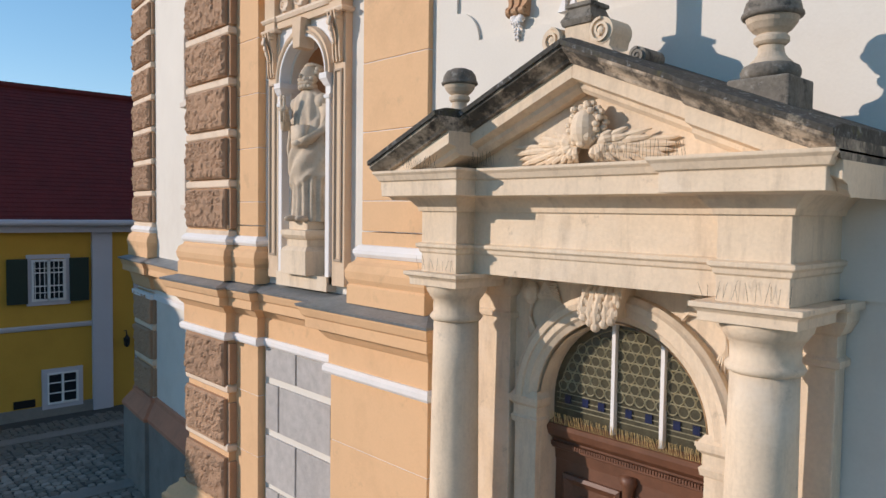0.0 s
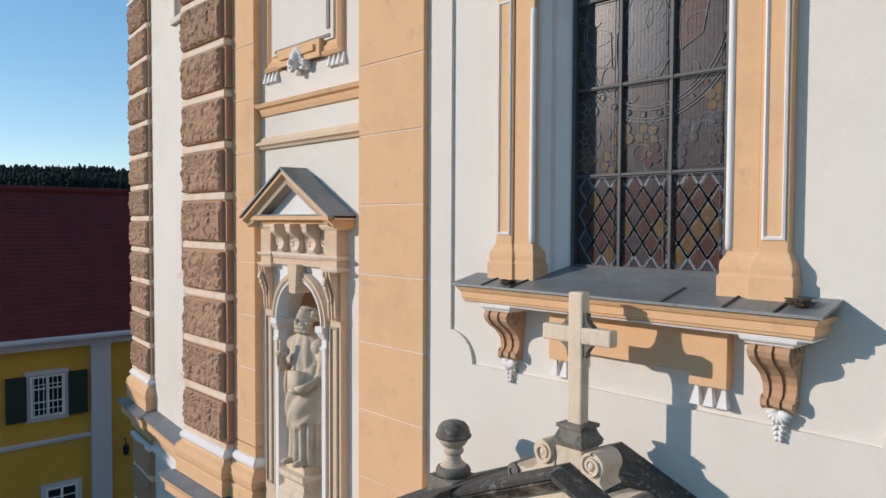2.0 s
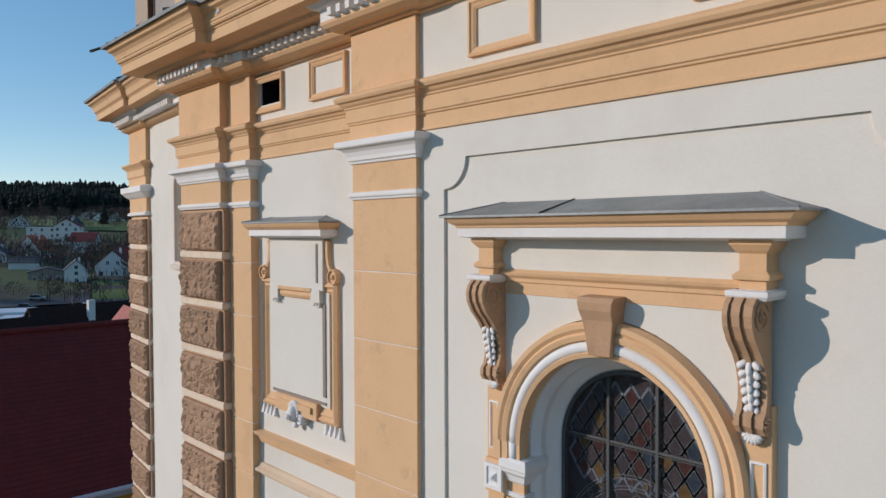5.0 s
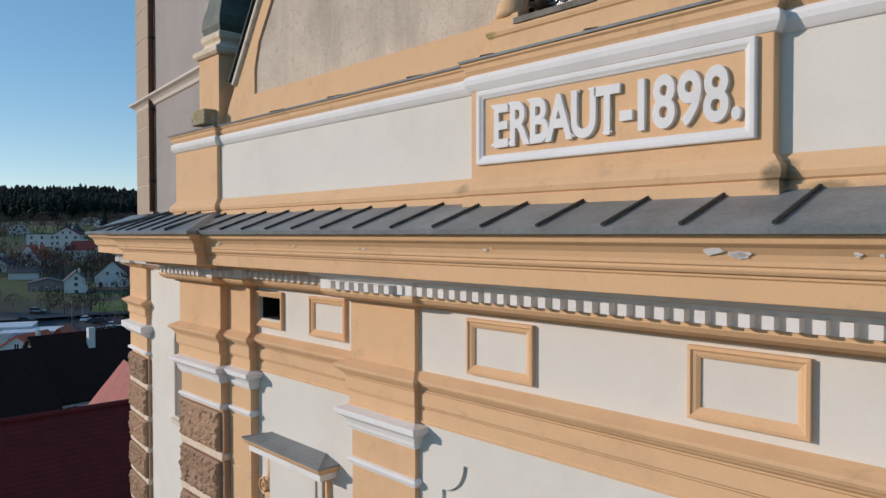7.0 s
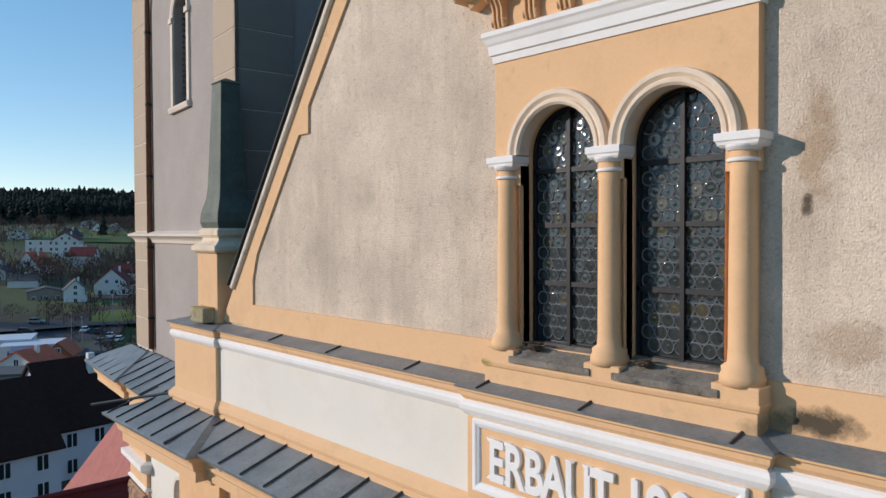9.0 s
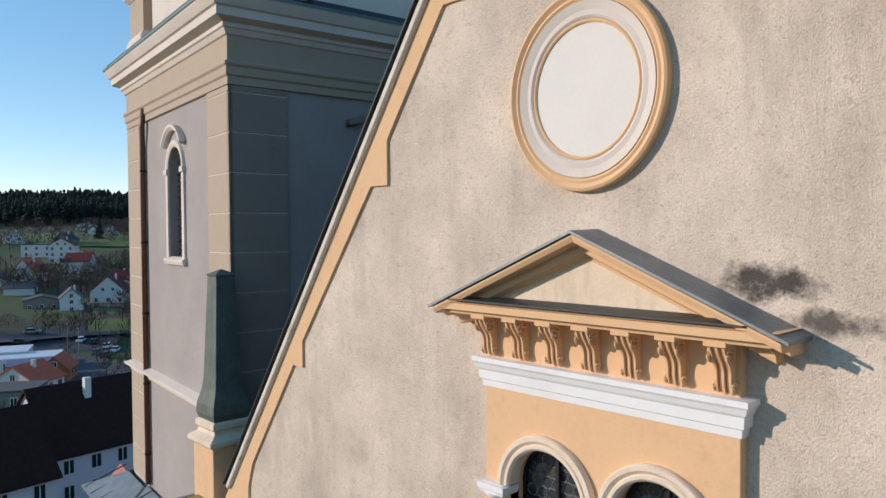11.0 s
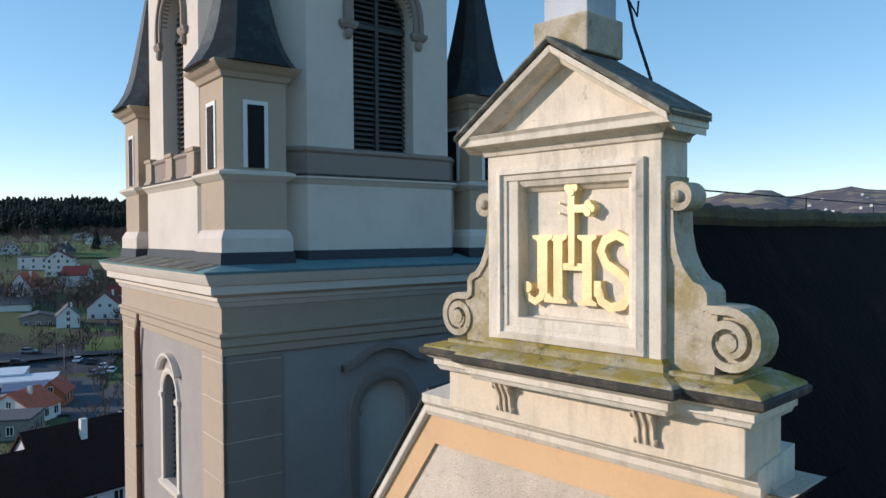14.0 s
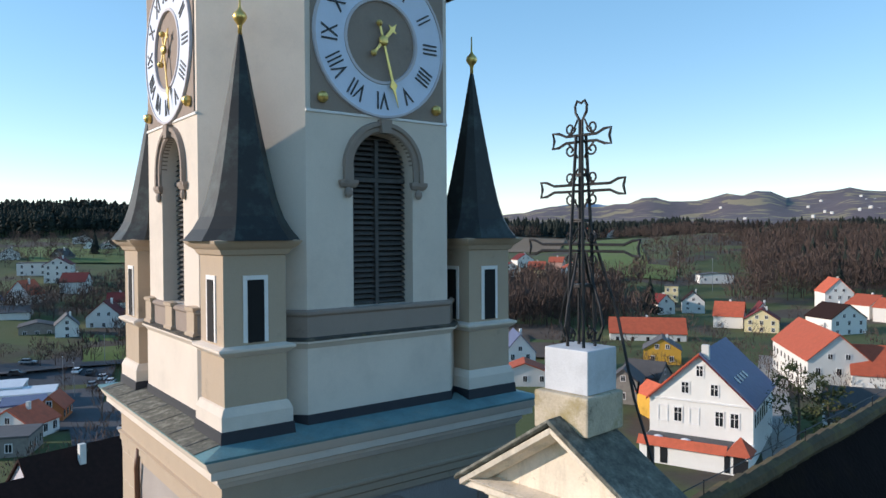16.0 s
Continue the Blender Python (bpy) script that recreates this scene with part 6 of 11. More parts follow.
        part("console_cap", b, "trim", th, bevel=0.003)
        b = B()
        box(b, xa, xb, -0.16, 0.04, 11.96, 12.29)
        sweep(b, [(xa, 0.04), (xa, -0.16), (xb, -0.16), (xb, 0.04)], [(0.0, 12.02), (0.03, 12.03), (0.035, 12.06), (0.0, 12.09)])
        sweep(b, [(xa, 0.04), (xa, -0.16), (xb, -0.16), (xb, 0.04)], [(0.0, 12.2), (0.02, 12.22), (0.05, 12.26), (0.05, 12.3), (0.0, 12.305)])
        part("entablature_block", b, "orange", th, bevel=0.004)
    b = B()
    profile_arch(b, X0, 10.5, [(0.86, 0.05), (0.86, -0.09), (0.895, -0.1), (0.91, -0.07)], n=36)
    profile_arch(b, X0, 10.5, [(0.985, -0.07), (1.0, -0.11), (1.04, -0.12), (1.06, -0.1), (1.09, -0.12), (1.13, -0.12), (1.15, -0.06), (1.15, 0.04)], n=36)
    for s in (-1, 1):
        for ra, rb, yf in ((0.86, 0.91, -0.09), (0.985, 1.06, -0.11), (1.06, 1.15, -0.12)):
            xa, xb = sorted((X0 + s * ra, X0 + s * rb))
            box(b, xa, xb, yf, 0.04, 10.34, 10.5)
    part("archivolt", b, "orange", th, "apricot arch moulding")
    b = B()
    for s in (-1, 1):
        xa, xb = sorted((X0 + s * 0.905, X0 + s * 0.987))
        box(b, xa, xb, -0.1, 0.04, 10.34, 10.5)
    profile_arch(b, X0, 10.5, [(0.90, 0.04), (0.90, -0.085), (0.92, -0.105), (0.965, -0.105), (0.99, -0.08), (0.99, 0.04)], n=36)
    part("archivolt_fillet", b, "trim", th, "white arch fillet", smooth=True)
    b = B()
    plate(b, arch_cut(X0 - 1.14, X0 + 1.14, 10.4, 11.95, [X0], 10.55, 1.11), [], -0.03, 0.04)
    part("spandrel", b, "white", th)
    b = B()
    prof = [(0.0, 11.38), (-0.15, 11.38), (-0.16, 11.46), (-0.165, 11.56), (-0.18, 11.66), (-0.215, 11.74), (-0.22, 11.8), (-0.2, 11.84), (0.0, 11.85)]
    rings = [[b.verts.new((X0 + sx * (0.1 + 0.07 * (z - 11.38) / 0.48), y, z)) for y, z in prof] for sx in (-1, 1)]
    for i in range(len(prof)):
        j = (i + 1) % len(prof)
        b.faces.new((rings[0][i], rings[0][j], rings[1][j], rings[1][i]))
    b.faces.new(rings[0])
    b.faces.new(rings[1])
    part("keystone", b, "ochre", th, "brown tapered keystone with scraped paint", bevel=0.008)
    b = B()
    sweep(b, [(X0 - 1.1, -0.02), (X0 + 1.1, -0.02)], [(0.0, 11.8), (0.018, 11.8), (0.018, 11.9), (0.03, 11.91), (0.03, 11.94), (0.055, 11.965), (0.065, 11.99), (0.0, 12.03)])
    part("architrave", b, "orange", th, bevel=0.003)
    b = B()
    box(b, X0 - 1.1, X0 + 1.1, -0.04, 0.04, 12.0, 12.32)
    part("frieze", b, "white", th)
    hp = [(X0 - 1.30, 0.03), (X0 - 1.30, -0.17), (X0 + 1.33, -0.17), (X0 + 1.33, 0.03)]
    b = B()
    sweep(b, hp, [(-0.15, 12.28), (0.02, 12.28), (0.03, 12.29), (0.12, 12.30), (0.12, 12.38), (-0.15, 12.39)])
    part("hood_fascia", b, "trim", th, "white hood fascia", bevel=0.004)
    b = B()
    sweep(b, hp, [(-0.15, 12.375), (0.13, 12.38), (0.135, 12.4), (0.17, 12.42), (0.2, 12.455), (0.21, 12.475), (-0.15, 12.48)])
    part("hood_moulding", b, "orange", th, bevel=0.003)
    hip_sheet(th, X0 - 1.54, X0 + 1.57, -0.405, 0.03, 12.47, 12.61, (X0 - 0.38,))
    # sill cornice with consoles and apron
    sp = [(-4.72, 0.04), (-4.72, -0.2), (-1.78, -0.2), (-1.78, 0.04)]
    b = B()
    sweep(b, sp, [(-0.2, 7.235), (0.02, 7.235), (0.03, 7.25), (-0.2, 7.26)])
    part("sill_fillet", b, "trim", th)
    b = B()
    sweep(b, sp, [(-0.2, 7.255), (0.03, 7.255), (0.035, 7.275), (0.045, 7.28), (0.045, 7.335), (0.06, 7.345), (0.085, 7.385), (-0.2, 7.4)])
    part("sill_cornice", b, "orange", th, "apricot moulded sill cornice", bevel=0.003)
    b = B()
    v = [b.verts.new(p) for p in ((-4.83, -0.31, 7.39), (-1.67, -0.31, 7.39), (-1.67, 0.03, 7.47), (-4.83, 0.03, 7.47), (-4.83, -0.31, 7.41), (-1.67, -0.31, 7.41), (-1.67, 0.03, 7.49), (-4.83, 0.03, 7.49))]
    for f in ((3, 2, 1, 0), (4, 5, 6, 7), (0, 1, 5, 4), (1, 2, 6, 5), (2, 3, 7, 6), (3, 0, 4, 7)):
        b.faces.new([v[i] for i in f])
    part("sill_sheet", b, "copper", th, "grey stained sill sheet")
    for x in (-4.45, -4.12, -2.72, -2.28, -1.95):
        s_ = B()
        tube(s_, [(x, -0.31, 7.412), (x, 0.02, 7.49)], 0.012, 5)
        part("seam", s_, "seam", th)
    for x in (-4.36, -2.02):
        b = B()
        scroll_console(b, x, 0.27, 0.03, 6.74, 7.2)
        for v in b.verts:
            v.co.x = x + (v.co.x - x) * (0.72 + 0.28 * min(1.0, max(0.0, (v.co.z - 6.74) / 0.4)))
            v.co.y = 0.03 + (v.co.y - 0.03) * 0.85
        part("sill_console", b, "ochre", th, "ribbed brown-ochre scroll console")
        b = B()
        sweep(b, [(x - 0.14, 0.03), (x - 0.14, -0.2), (x + 0.14, -0.2), (x + 0.14, 0.03)], [(-0.1, 7.185), (0.012, 7.185), (0.018, 7.2), (0.04, 7.215), (0.045, 7.24), (-0.1, 7.245)])
        part("console_cap", b, "trim", th, bevel=0.006)
        b = B()
        for i in range(7):
            a = radians(195 + 150 * i / 6)
            feather(b, Vector((x, -0.03, 6.74)), Vector((x + 0.085 * math.cos(a), -0.02, 6.735 + 0.085 * math.sin(a))), 0.022, 0.03)
        for i in range(4):
            z = 6.68 - 0.035 * i
            for sx in (-1, 1):
                feather(b, Vector((x, -0.02, z)), Vector((x + sx * (0.045 - 0.008 * i), -0.015, z - 0.04)), 0.014, 0.02)
        part("leaf_drop", b, "trim", th, smooth=True)
    b = B()
    plate(b, [(-3.9, 6.82), (-3.62, 6.82), (-3.62, 6.91), (-2.64, 6.91), (-2.64, 6.82), (-2.36, 6.82), (-2.36, 7.25), (-3.9, 7.25)], [], -0.06, 0.04)
    part("apron", b, "orange", th, "apricot apron panel with ears", bevel=0.006)
    b = B()
    guttae(b, [-3.86 + 0.1 * i for i in range(3)] + [-2.6 + 0.1 * i for i in range(3)], 0.0, 6.82, 0.14, 0.075)
    part("guttae", b, "trim", th, "white wedge-shaped drops")
    seat(th)
    nest(-1.85, -0.18, 7.45, 0.085, 5)
    nest(-4.22, -0.22, 7.43, 0.07, 6)


big_window()


def niche():
    th = empty("niche_aedicule", "sand-coloured and white niche surround with small sheet-roofed pediment", "niche", kind="structure", at=(XN, 0.1, 4.2))
    c, zs = XN, 6.68
    b = B()
    n = 18
    rings = []
    for z in (4.1, zs):
        rings.append([b.verts.new((c + 0.53 * math.cos(math.pi * i / n), 0.2 + 0.4 * math.sin(math.pi * i / n), z)) for i in range(n + 1)])
    for k in range(1, 8):
        e = math.pi / 2 * k / 8
        rings.append([b.verts.new((c + 0.53 * math.cos(e) * math.cos(math.pi * i / n), 0.2 + 0.4 * math.cos(e) * math.sin(math.pi * i / n), zs + 0.53 * math.sin(e))) for i in range(n + 1)])
    for p, q in zip(rings, rings[1:]):
        for i in range(n):
            b.faces.new((p[i], p[i + 1], q[i + 1], q[i]))
    top = b.verts.new((c, 0.2, zs + 0.53))
    for i in range(n):
        b.faces.new((rings[-1][i], rings[-1][i + 1], top))
    part("niche_shell", b, "niche", th, "brown-orange half-round niche", smooth=True)
    b = B()
    box(b, c - 0.6, c + 0.6, 0.05, 0.62, 4.02, 4.2)
    part("niche_floor", b, "stone", th)
    for s in (-1, 1):
        xa, xb = sorted((c + s * 0.515, c + s * 0.60))
        b = B()
        box(b, xa, xb, 0.08, 0.24, 4.1, 6.42)
        part("jamb", b, "trim", th, "white niche jamb", bevel=0.006)
        pth = [(c + s * 0.49, 0.4), (c + s * 0.515, 0.08), (c + s * 0.62, 0.08)]
        if s < 0:
            pth.reverse()
        b = B()
        sweep(b, pth, [(-0.05, 6.38), (0.015, 6.38), (0.02, 6.42), (0.0, 6.43), (0.0, 6.52), (0.02, 6.54), (0.05, 6.6), (0.06, 6.61), (0.06, 6.68), (-0.05, 6.69)])
        part("impost", b, "trim", th, "white moulded impost", bevel=0.003)
        xa, xb = sorted((c + s * 0.64, c + s * 0.90))
        b = B()
        box(b, xa, xb, 0.1, 0.24, 4.1, 7.4)
        part("pilaster", b, "sandlight", th, bevel=0.006)
        b = B()
        sweep_rect(b, xa + 0.05, xb - 0.05, 4.4, 6.7, 0.1, [(0.0, 0.0), (0.0, -0.02), (0.02, -0.025), (0.035, 0.0)])
        part("panel_fillet", b, "sand", th)
        b = B()
        fluted_console(b, (xa + xb) / 2, 0.17, 0.1, 6.78, 7.36, 0.13)
        part("side_console", b, "sandlight", th)
        b = B()
        for k in range(4):
            z = 7.3 - 0.07 * k
            feather(b, Vector(((xa + xb) / 2, -0.035 + 0.012 * k, z)), Vector(((xa + xb) / 2, -0.045 + 0.028 * k, z - 0.11)), 0.05 - 0.006 * k, 0.014)
        part("leaf", b, "joint", th, "pale carved leaf", smooth=True)
        b = B()
        pth = [(xa, 0.24), (xa, 0.06), (xb, 0.06), (xb, 0.24)]
        for z0 in (7.36, 7.5):
            sweep(b, pth, [(-0.05, z0), (0.03, z0), (0.05, z0 + 0.03), (0.05, z0 + 0.05), (-0.05, z0 + 0.06)])
        sweep(b, pth, [(-0.05, 7.86), (0.03, 7.86), (0.06, 7.9), (0.06, 7.93), (-0.05, 7.94)])
        part("cap_moulding", b, "joint", th, bevel=0.003)
        b = B()
        box(b, xa, xb, 0.04, 0.24, 7.38, 7.94)
        part("entablature_block", b, "sandlight", th, bevel=0.005)
    b = B()
    profile_arch(b, c, zs, [(0.56, 0.2), (0.56, 0.05), (0.58, 0.035), (0.6, 0.06), (0.64, 0.05), (0.66, 0.1), (0.66, 0.2)], n=28)
    part("archivolt", b, "sandlight", th, "apricot arch moulding")
    b = B()
    profile_arch(b, c, zs, [(0.515, 0.3), (0.515, 0.07), (0.525, 0.055), (0.55, 0.055), (0.565, 0.08), (0.565, 0.2)], n=28)
    part("archivolt_fillet", b, "trim", th, "white arch fillet", smooth=True)
    b = B()
    plate(b, arch_cut(c - 0.66, c + 0.66, 6.7, 7.42, [c], zs + 0.03, 0.63), [], 0.13, 0.2)
    part("spandrel", b, "trim", th)
    b = B()
    plate(b, [(c - 0.075, 7.05), (c + 0.075, 7.05), (c + 0.11, 7.42), (c - 0.11, 7.42)], [], -0.02, 0.2)
    part("keystone", b, "sandlight", th, bevel=0.01)
    b = B()
    box(b, c - 0.66, c + 0.66, 0.07, 0.2, 7.4, 7.5)
    box(b, c - 0.66, c + 0.66, 0.12, 0.2, 7.55, 7.92)
    part("frieze", b, "sandlight", th)
    b = B()
    sweep(b, [(c - 0.66, 0.1), (c + 0.66, 0.1)], [(-0.05, 7.49), (0.05, 7.49), (0.07, 7.53), (0.07, 7.56), (-0.05, 7.57)])
    part("architrave_fillet", b, "joint", th)
    for x in (c - 0.38, c, c + 0.38):
        b = B()
        prof = [(0.12, 7.9), (-0.07, 7.9), (-0.085, 7.87), (-0.075, 7.83), (-0.03, 7.79), (0.03, 7.75), (0.055, 7.7), (0.045, 7.645), (0.02, 7.61), (0.03, 7.585), (0.12, 7.57)]
        l = [b.verts.new((x - 0.055, y, z)) for y, z in prof]
        r = [b.verts.new((x + 0.055, y, z)) for y, z in prof]
        for i in range(len(prof)):
            j = (i + 1) % len(prof)
            b.faces.new((l[i], l[j], r[j], r[i]))
        b.faces.new(l)
        b.faces.new(r)
        part("bracket", b, "joint", th, "small scroll bracket", bevel=0.006)
        b = B()
        box(b, x - 0.065, x + 0.065, -0.09, 0.12, 7.89, 7.93)
        part("bracket_cap", b, "joint", th, bevel=0.004)
    for x in (c - 0.54, c - 0.19, c + 0.19, c + 0.54):
        b = B()
        profile_arch(b, x, 7.71, [(0.035, 0.12), (0.04, 0.1), (0.052, 0.092), (0.064, 0.1), (0.068, 0.125)], 0, 2 * math.pi, 18, closed=True)
        ball(b, (x, 0.115, 7.71), 0.028, 8, (1, 0.8, 1))
        part("rosette", b, "joint", th, smooth=True)
    # pediment
    yf = -0.165
    b = B()
    sweep(b, [(c - 0.93, 0.2), (c - 0.93, 0.03), (c + 0.93, 0.03), (c + 0.93, 0.2)], [(-0.2, 7.93), (0.05, 7.93), (0.06, 7.96), (0.14, 7.98), (0.14, 8.03), (-0.2, 8.035)])
    part("pediment_base", b, "orange", th, bevel=0.004)
    b = B()
    box(b, c - 0.82, c + 0.82, -0.11, 0.1, 8.035, 8.05)
    part("base_sheet", b, "copper", th)
    b = B()
    plate(b, [(c - 0.9, 8.03), (c + 0.9, 8.03), (c, 8.55)], [], 0.05, 0.2)
    part("tympanum", b, "trim", th)
    rakes(th, "raking_cornice", c, 1.03, 8.60, 8.02, [(yf + 0.08, -0.14), (yf + 0.06, -0.09), (yf, -0.05), (yf, 0.0), (0.2, 0.0), (0.2, -0.14)], "orange", "apricot raking cornice")
    rakes(th, "raking_fillet", c, 0.92, 8.49, 7.97, [(yf + 0.12, -0.07), (yf + 0.07, -0.06), (yf + 0.07, 0.0), (0.2, 0.0), (0.2, -0.07)], "sand")
    rakes(th, "roof_sheet", c, 1.07, 8.64, 8.03, [(yf - 0.03, -0.025), (yf - 0.03, 0.0), (0.2, 0.005), (0.2, -0.025)], "copper", "grey sheet roof", bevel=0)
    seat(th)
    # pedestal of the figure
    b = B()
    sq = [(c - 0.24, 0.42), (c - 0.24, 0.0), (c + 0.24, 0.0), (c + 0.24, 0.42)]
    sweep(b, sq, [(-0.24, 4.2), (0.06, 4.2), (0.06, 4.5), (0.03, 4.54), (0.0, 4.56), (0.0, 4.64), (0.03, 4.66), (0.06, 4.7), (0.06, 4.76), (-0.02, 4.77), (-0.02, 4.87), (-0.24, 4.87)], closed=True)
    tagged(make("statue_pedestal", b, "stone", bevel=0.006), "moulded cream stone pedestal standing in the niche", "pedestal")


niche()


def statue():
    """A robed standing figure, in one plain mesh."""
    bm = B()
    cx, cy, z0 = 0.0, 0.0, 0.0
    rows = [(0.0, 0.235, 0.19), (0.3, 0.225, 0.18), (0.6, 0.24, 0.19), (0.85, 0.25, 0.2), (1.05, 0.245, 0.19), (1.25, 0.225, 0.165), (1.45, 0.235, 0.16), (1.6, 0.24, 0.15), (1.70, 0.21, 0.125), (1.76, 0.12, 0.1), (1.80, 0.075, 0.078), (1.86, 0.068, 0.072)]
    n, levels = 72, 75
    rings = []
    for i in range(levels + 1):
        z = 1.86 * i / levels
        k = max(q for q in range(len(rows) - 1) if rows[q][0] <= z)
        f = (z - rows[k][0]) / (rows[k + 1][0] - rows[k][0])
        a, b_ = (rows[k][q] + (rows[k + 1][q] - rows[k][q]) * f for q in (1, 2))
        ring = []
        for j in range(n):
            t = 2 * math.pi * j / n
            x = math.cos(t)
            hem = 0.5 + 0.1 * x + 0.03 * math.sin(5 * t)
            over = min(1.0, max(0.0, (z - hem) / 0.035))          # mantle over the tunic
            sash = 1.12 + 0.3 * x                                  # edge swung over one shoulder
            chest = min(1.0, max(0.0, (z - sash) / 0.04))
            wob = noise.noise(Vector((2.5 * x, 2.5 * math.sin(t), 3 * z)))
            tunic = 0.018 * math.sin(15 * t + 1.5 * math.sin(2 * z)) + 0.008 * wob
            drape = 0.03 + 0.017 * math.sin(19 * z - 5.5 * x + 2.5 * wob + 3 * x * x) + 0.012 * wob
            shirt = 0.009 * math.sin(11 * t + 2 * wob)
            d = tunic * (1 - over) + drape * over * (1 - chest) + shirt * chest * over
            if z > 1.66:
                d *= max(0.0, (1.76 - z) / 0.1)
            ring.append(bm.verts.new((cx + (a + d) * x + 0.025 * math.sin(z * 2), cy + (b_ + d) * math.sin(t), z0 + z)))
        rings.append(ring)
    for p, q in zip(rings, rings[1:]):
        for j in range(n):
            bm.faces.new((p[j], p[(j + 1) % n], q[(j + 1) % n], q[j]))
    bm.faces.new(rings[0])
    bm.faces.new(rings[-1])
    # mantle hanging from the bent arms
    for k in range(4):
        tube(bm, [(cx - 0.27, cy - 0.06 + 0.03 * k, z0 + 1.3), (cx - 0.29, cy - 0.08 + 0.035 * k, z0 + 1.0), (cx - 0.27, cy - 0.06 + 0.035 * k, z0 + 0.72 + 0.03 * k)], 0.03, 7, 0.02)
    for s in (-1, 1):
        ball(bm, (cx + s * 0.2, cy, z0 + 1.6), 0.11, 12, (0.9, 1, 1.1))
        ball(bm, (cx + s * 0.09, cy - 0.2, z0 + 0.04), 0.06, 10, (0.9, 1.6, 0.7))
    # arms: one hand holds keys at the chest, the other a book at the hip
    tube(bm, [(cx - 0.21, cy, z0 + 1.58), (cx - 0.29, cy - 0.03, z0 + 1.33), (cx - 0.25, cy - 0.15, z0 + 1.28), (cx - 0.17, cy - 0.24, z0 + 1.47)], 0.085, 10, 0.05)
    ball(bm, (cx - 0.15, cy - 0.26, z0 + 1.5), 0.055, 10)
    tube(bm, [(cx + 0.22, cy, z0 + 1.58), (cx + 0.29, cy - 0.04, z0 + 1.25), (cx + 0.2, cy - 0.2, z0 + 1.08), (cx + 0.1, cy - 0.25, z0 + 1.04)], 0.085, 10, 0.05)
    ball(bm, (cx + 0.08, cy - 0.27, z0 + 1.04), 0.055, 10, (1.3, 0.8, 0.8))
    for dx in (-0.02, 0.03):
        tube(bm, [(cx - 0.15 + dx, cy - 0.27, z0 + 1.34), (cx - 0.15 + dx, cy - 0.28, z0 + 1.64)], 0.016, 6)
        ball(bm, (cx - 0.15 + dx, cy - 0.28, z0 + 1.66), 0.035, 8, (0.6, 0.4, 1))
    box(bm, cx - 0.06, cx + 0.16, cy - 0.235, cy - 0.16, z0 + 0.98, z0 + 1.28)
    # head, hair and beard
    hz = z0 + 1.97
    ball(bm, (cx, cy - 0.03, hz), 0.115, 18, (0.82, 0.95, 1.2))
    ball(bm, (cx - 0.01, cy - 0.145, hz - 0.02), 0.022, 8, (0.8, 1.2, 1.6))
    for i in range(30):
        a = radians(200 + 140 * (i % 10) / 9)
        r = 0.095 + 0.01 * math.sin(i * 2.3)
        ball(bm, (cx + r * math.cos(a) * 0.9, cy - 0.05 + r * math.sin(a) * 0.75, hz - 0.06 - 0.05 * (i // 10)), 0.036, 6)
    for i in range(26):
        a = radians(-15 + 210 * i / 25)
        ball(bm, (cx + 0.105 * math.cos(a), cy + 0.01 + 0.11 * math.sin(a), hz + 0.03 + 0.05 * math.sin(i * 1.9)), 0.04, 6)
    m = Matrix.Translation((cx, cy + 0.05, hz + 0.115)) @ Euler((radians(-22), 0, 0)).to_matrix().to_4x4()
    bmesh.ops.create_cone(bm, cap_ends=True, segments=24, radius1=0.125, radius2=0.11, depth=0.035, matrix=m)
    bm.transform(pose(-8.03, 0.2, 4.87, 0, 0, 6) @ Matrix.Diagonal((1.2, 1.15, 0.94, 1)))
    tagged(make("statue", bm, "statue", smooth=True), "weathered sandstone statue of a bearded robed man holding a book", "statue")


statue()

# string mouldings on the niche bay
for z in (8.95, 9.4):
    b = B()
    sweep(b, [(-9.2, 0.2), (-6.58, 0.2)], [(-0.02, z), (0.04, z), (0.06, z + 0.03), (0.1, z + 0.05), (0.1, z + 0.08), (0.05, z + 0.11), (0.03, z + 0.16), (-0.02, z + 0.17)] if z < 9 else
          [(-0.02, z), (0.03, z), (0.05, z + 0.05), (0.06, z + 0.09), (0.1, z + 0.11), (0.12, z + 0.16), (-0.02, z + 0.18)])
    tagged(make("string_moulding", b, "sandlight" if z < 9 else "orange", bevel=0.003), "apricot string moulding across the niche bay", "moulding", kind="structure")


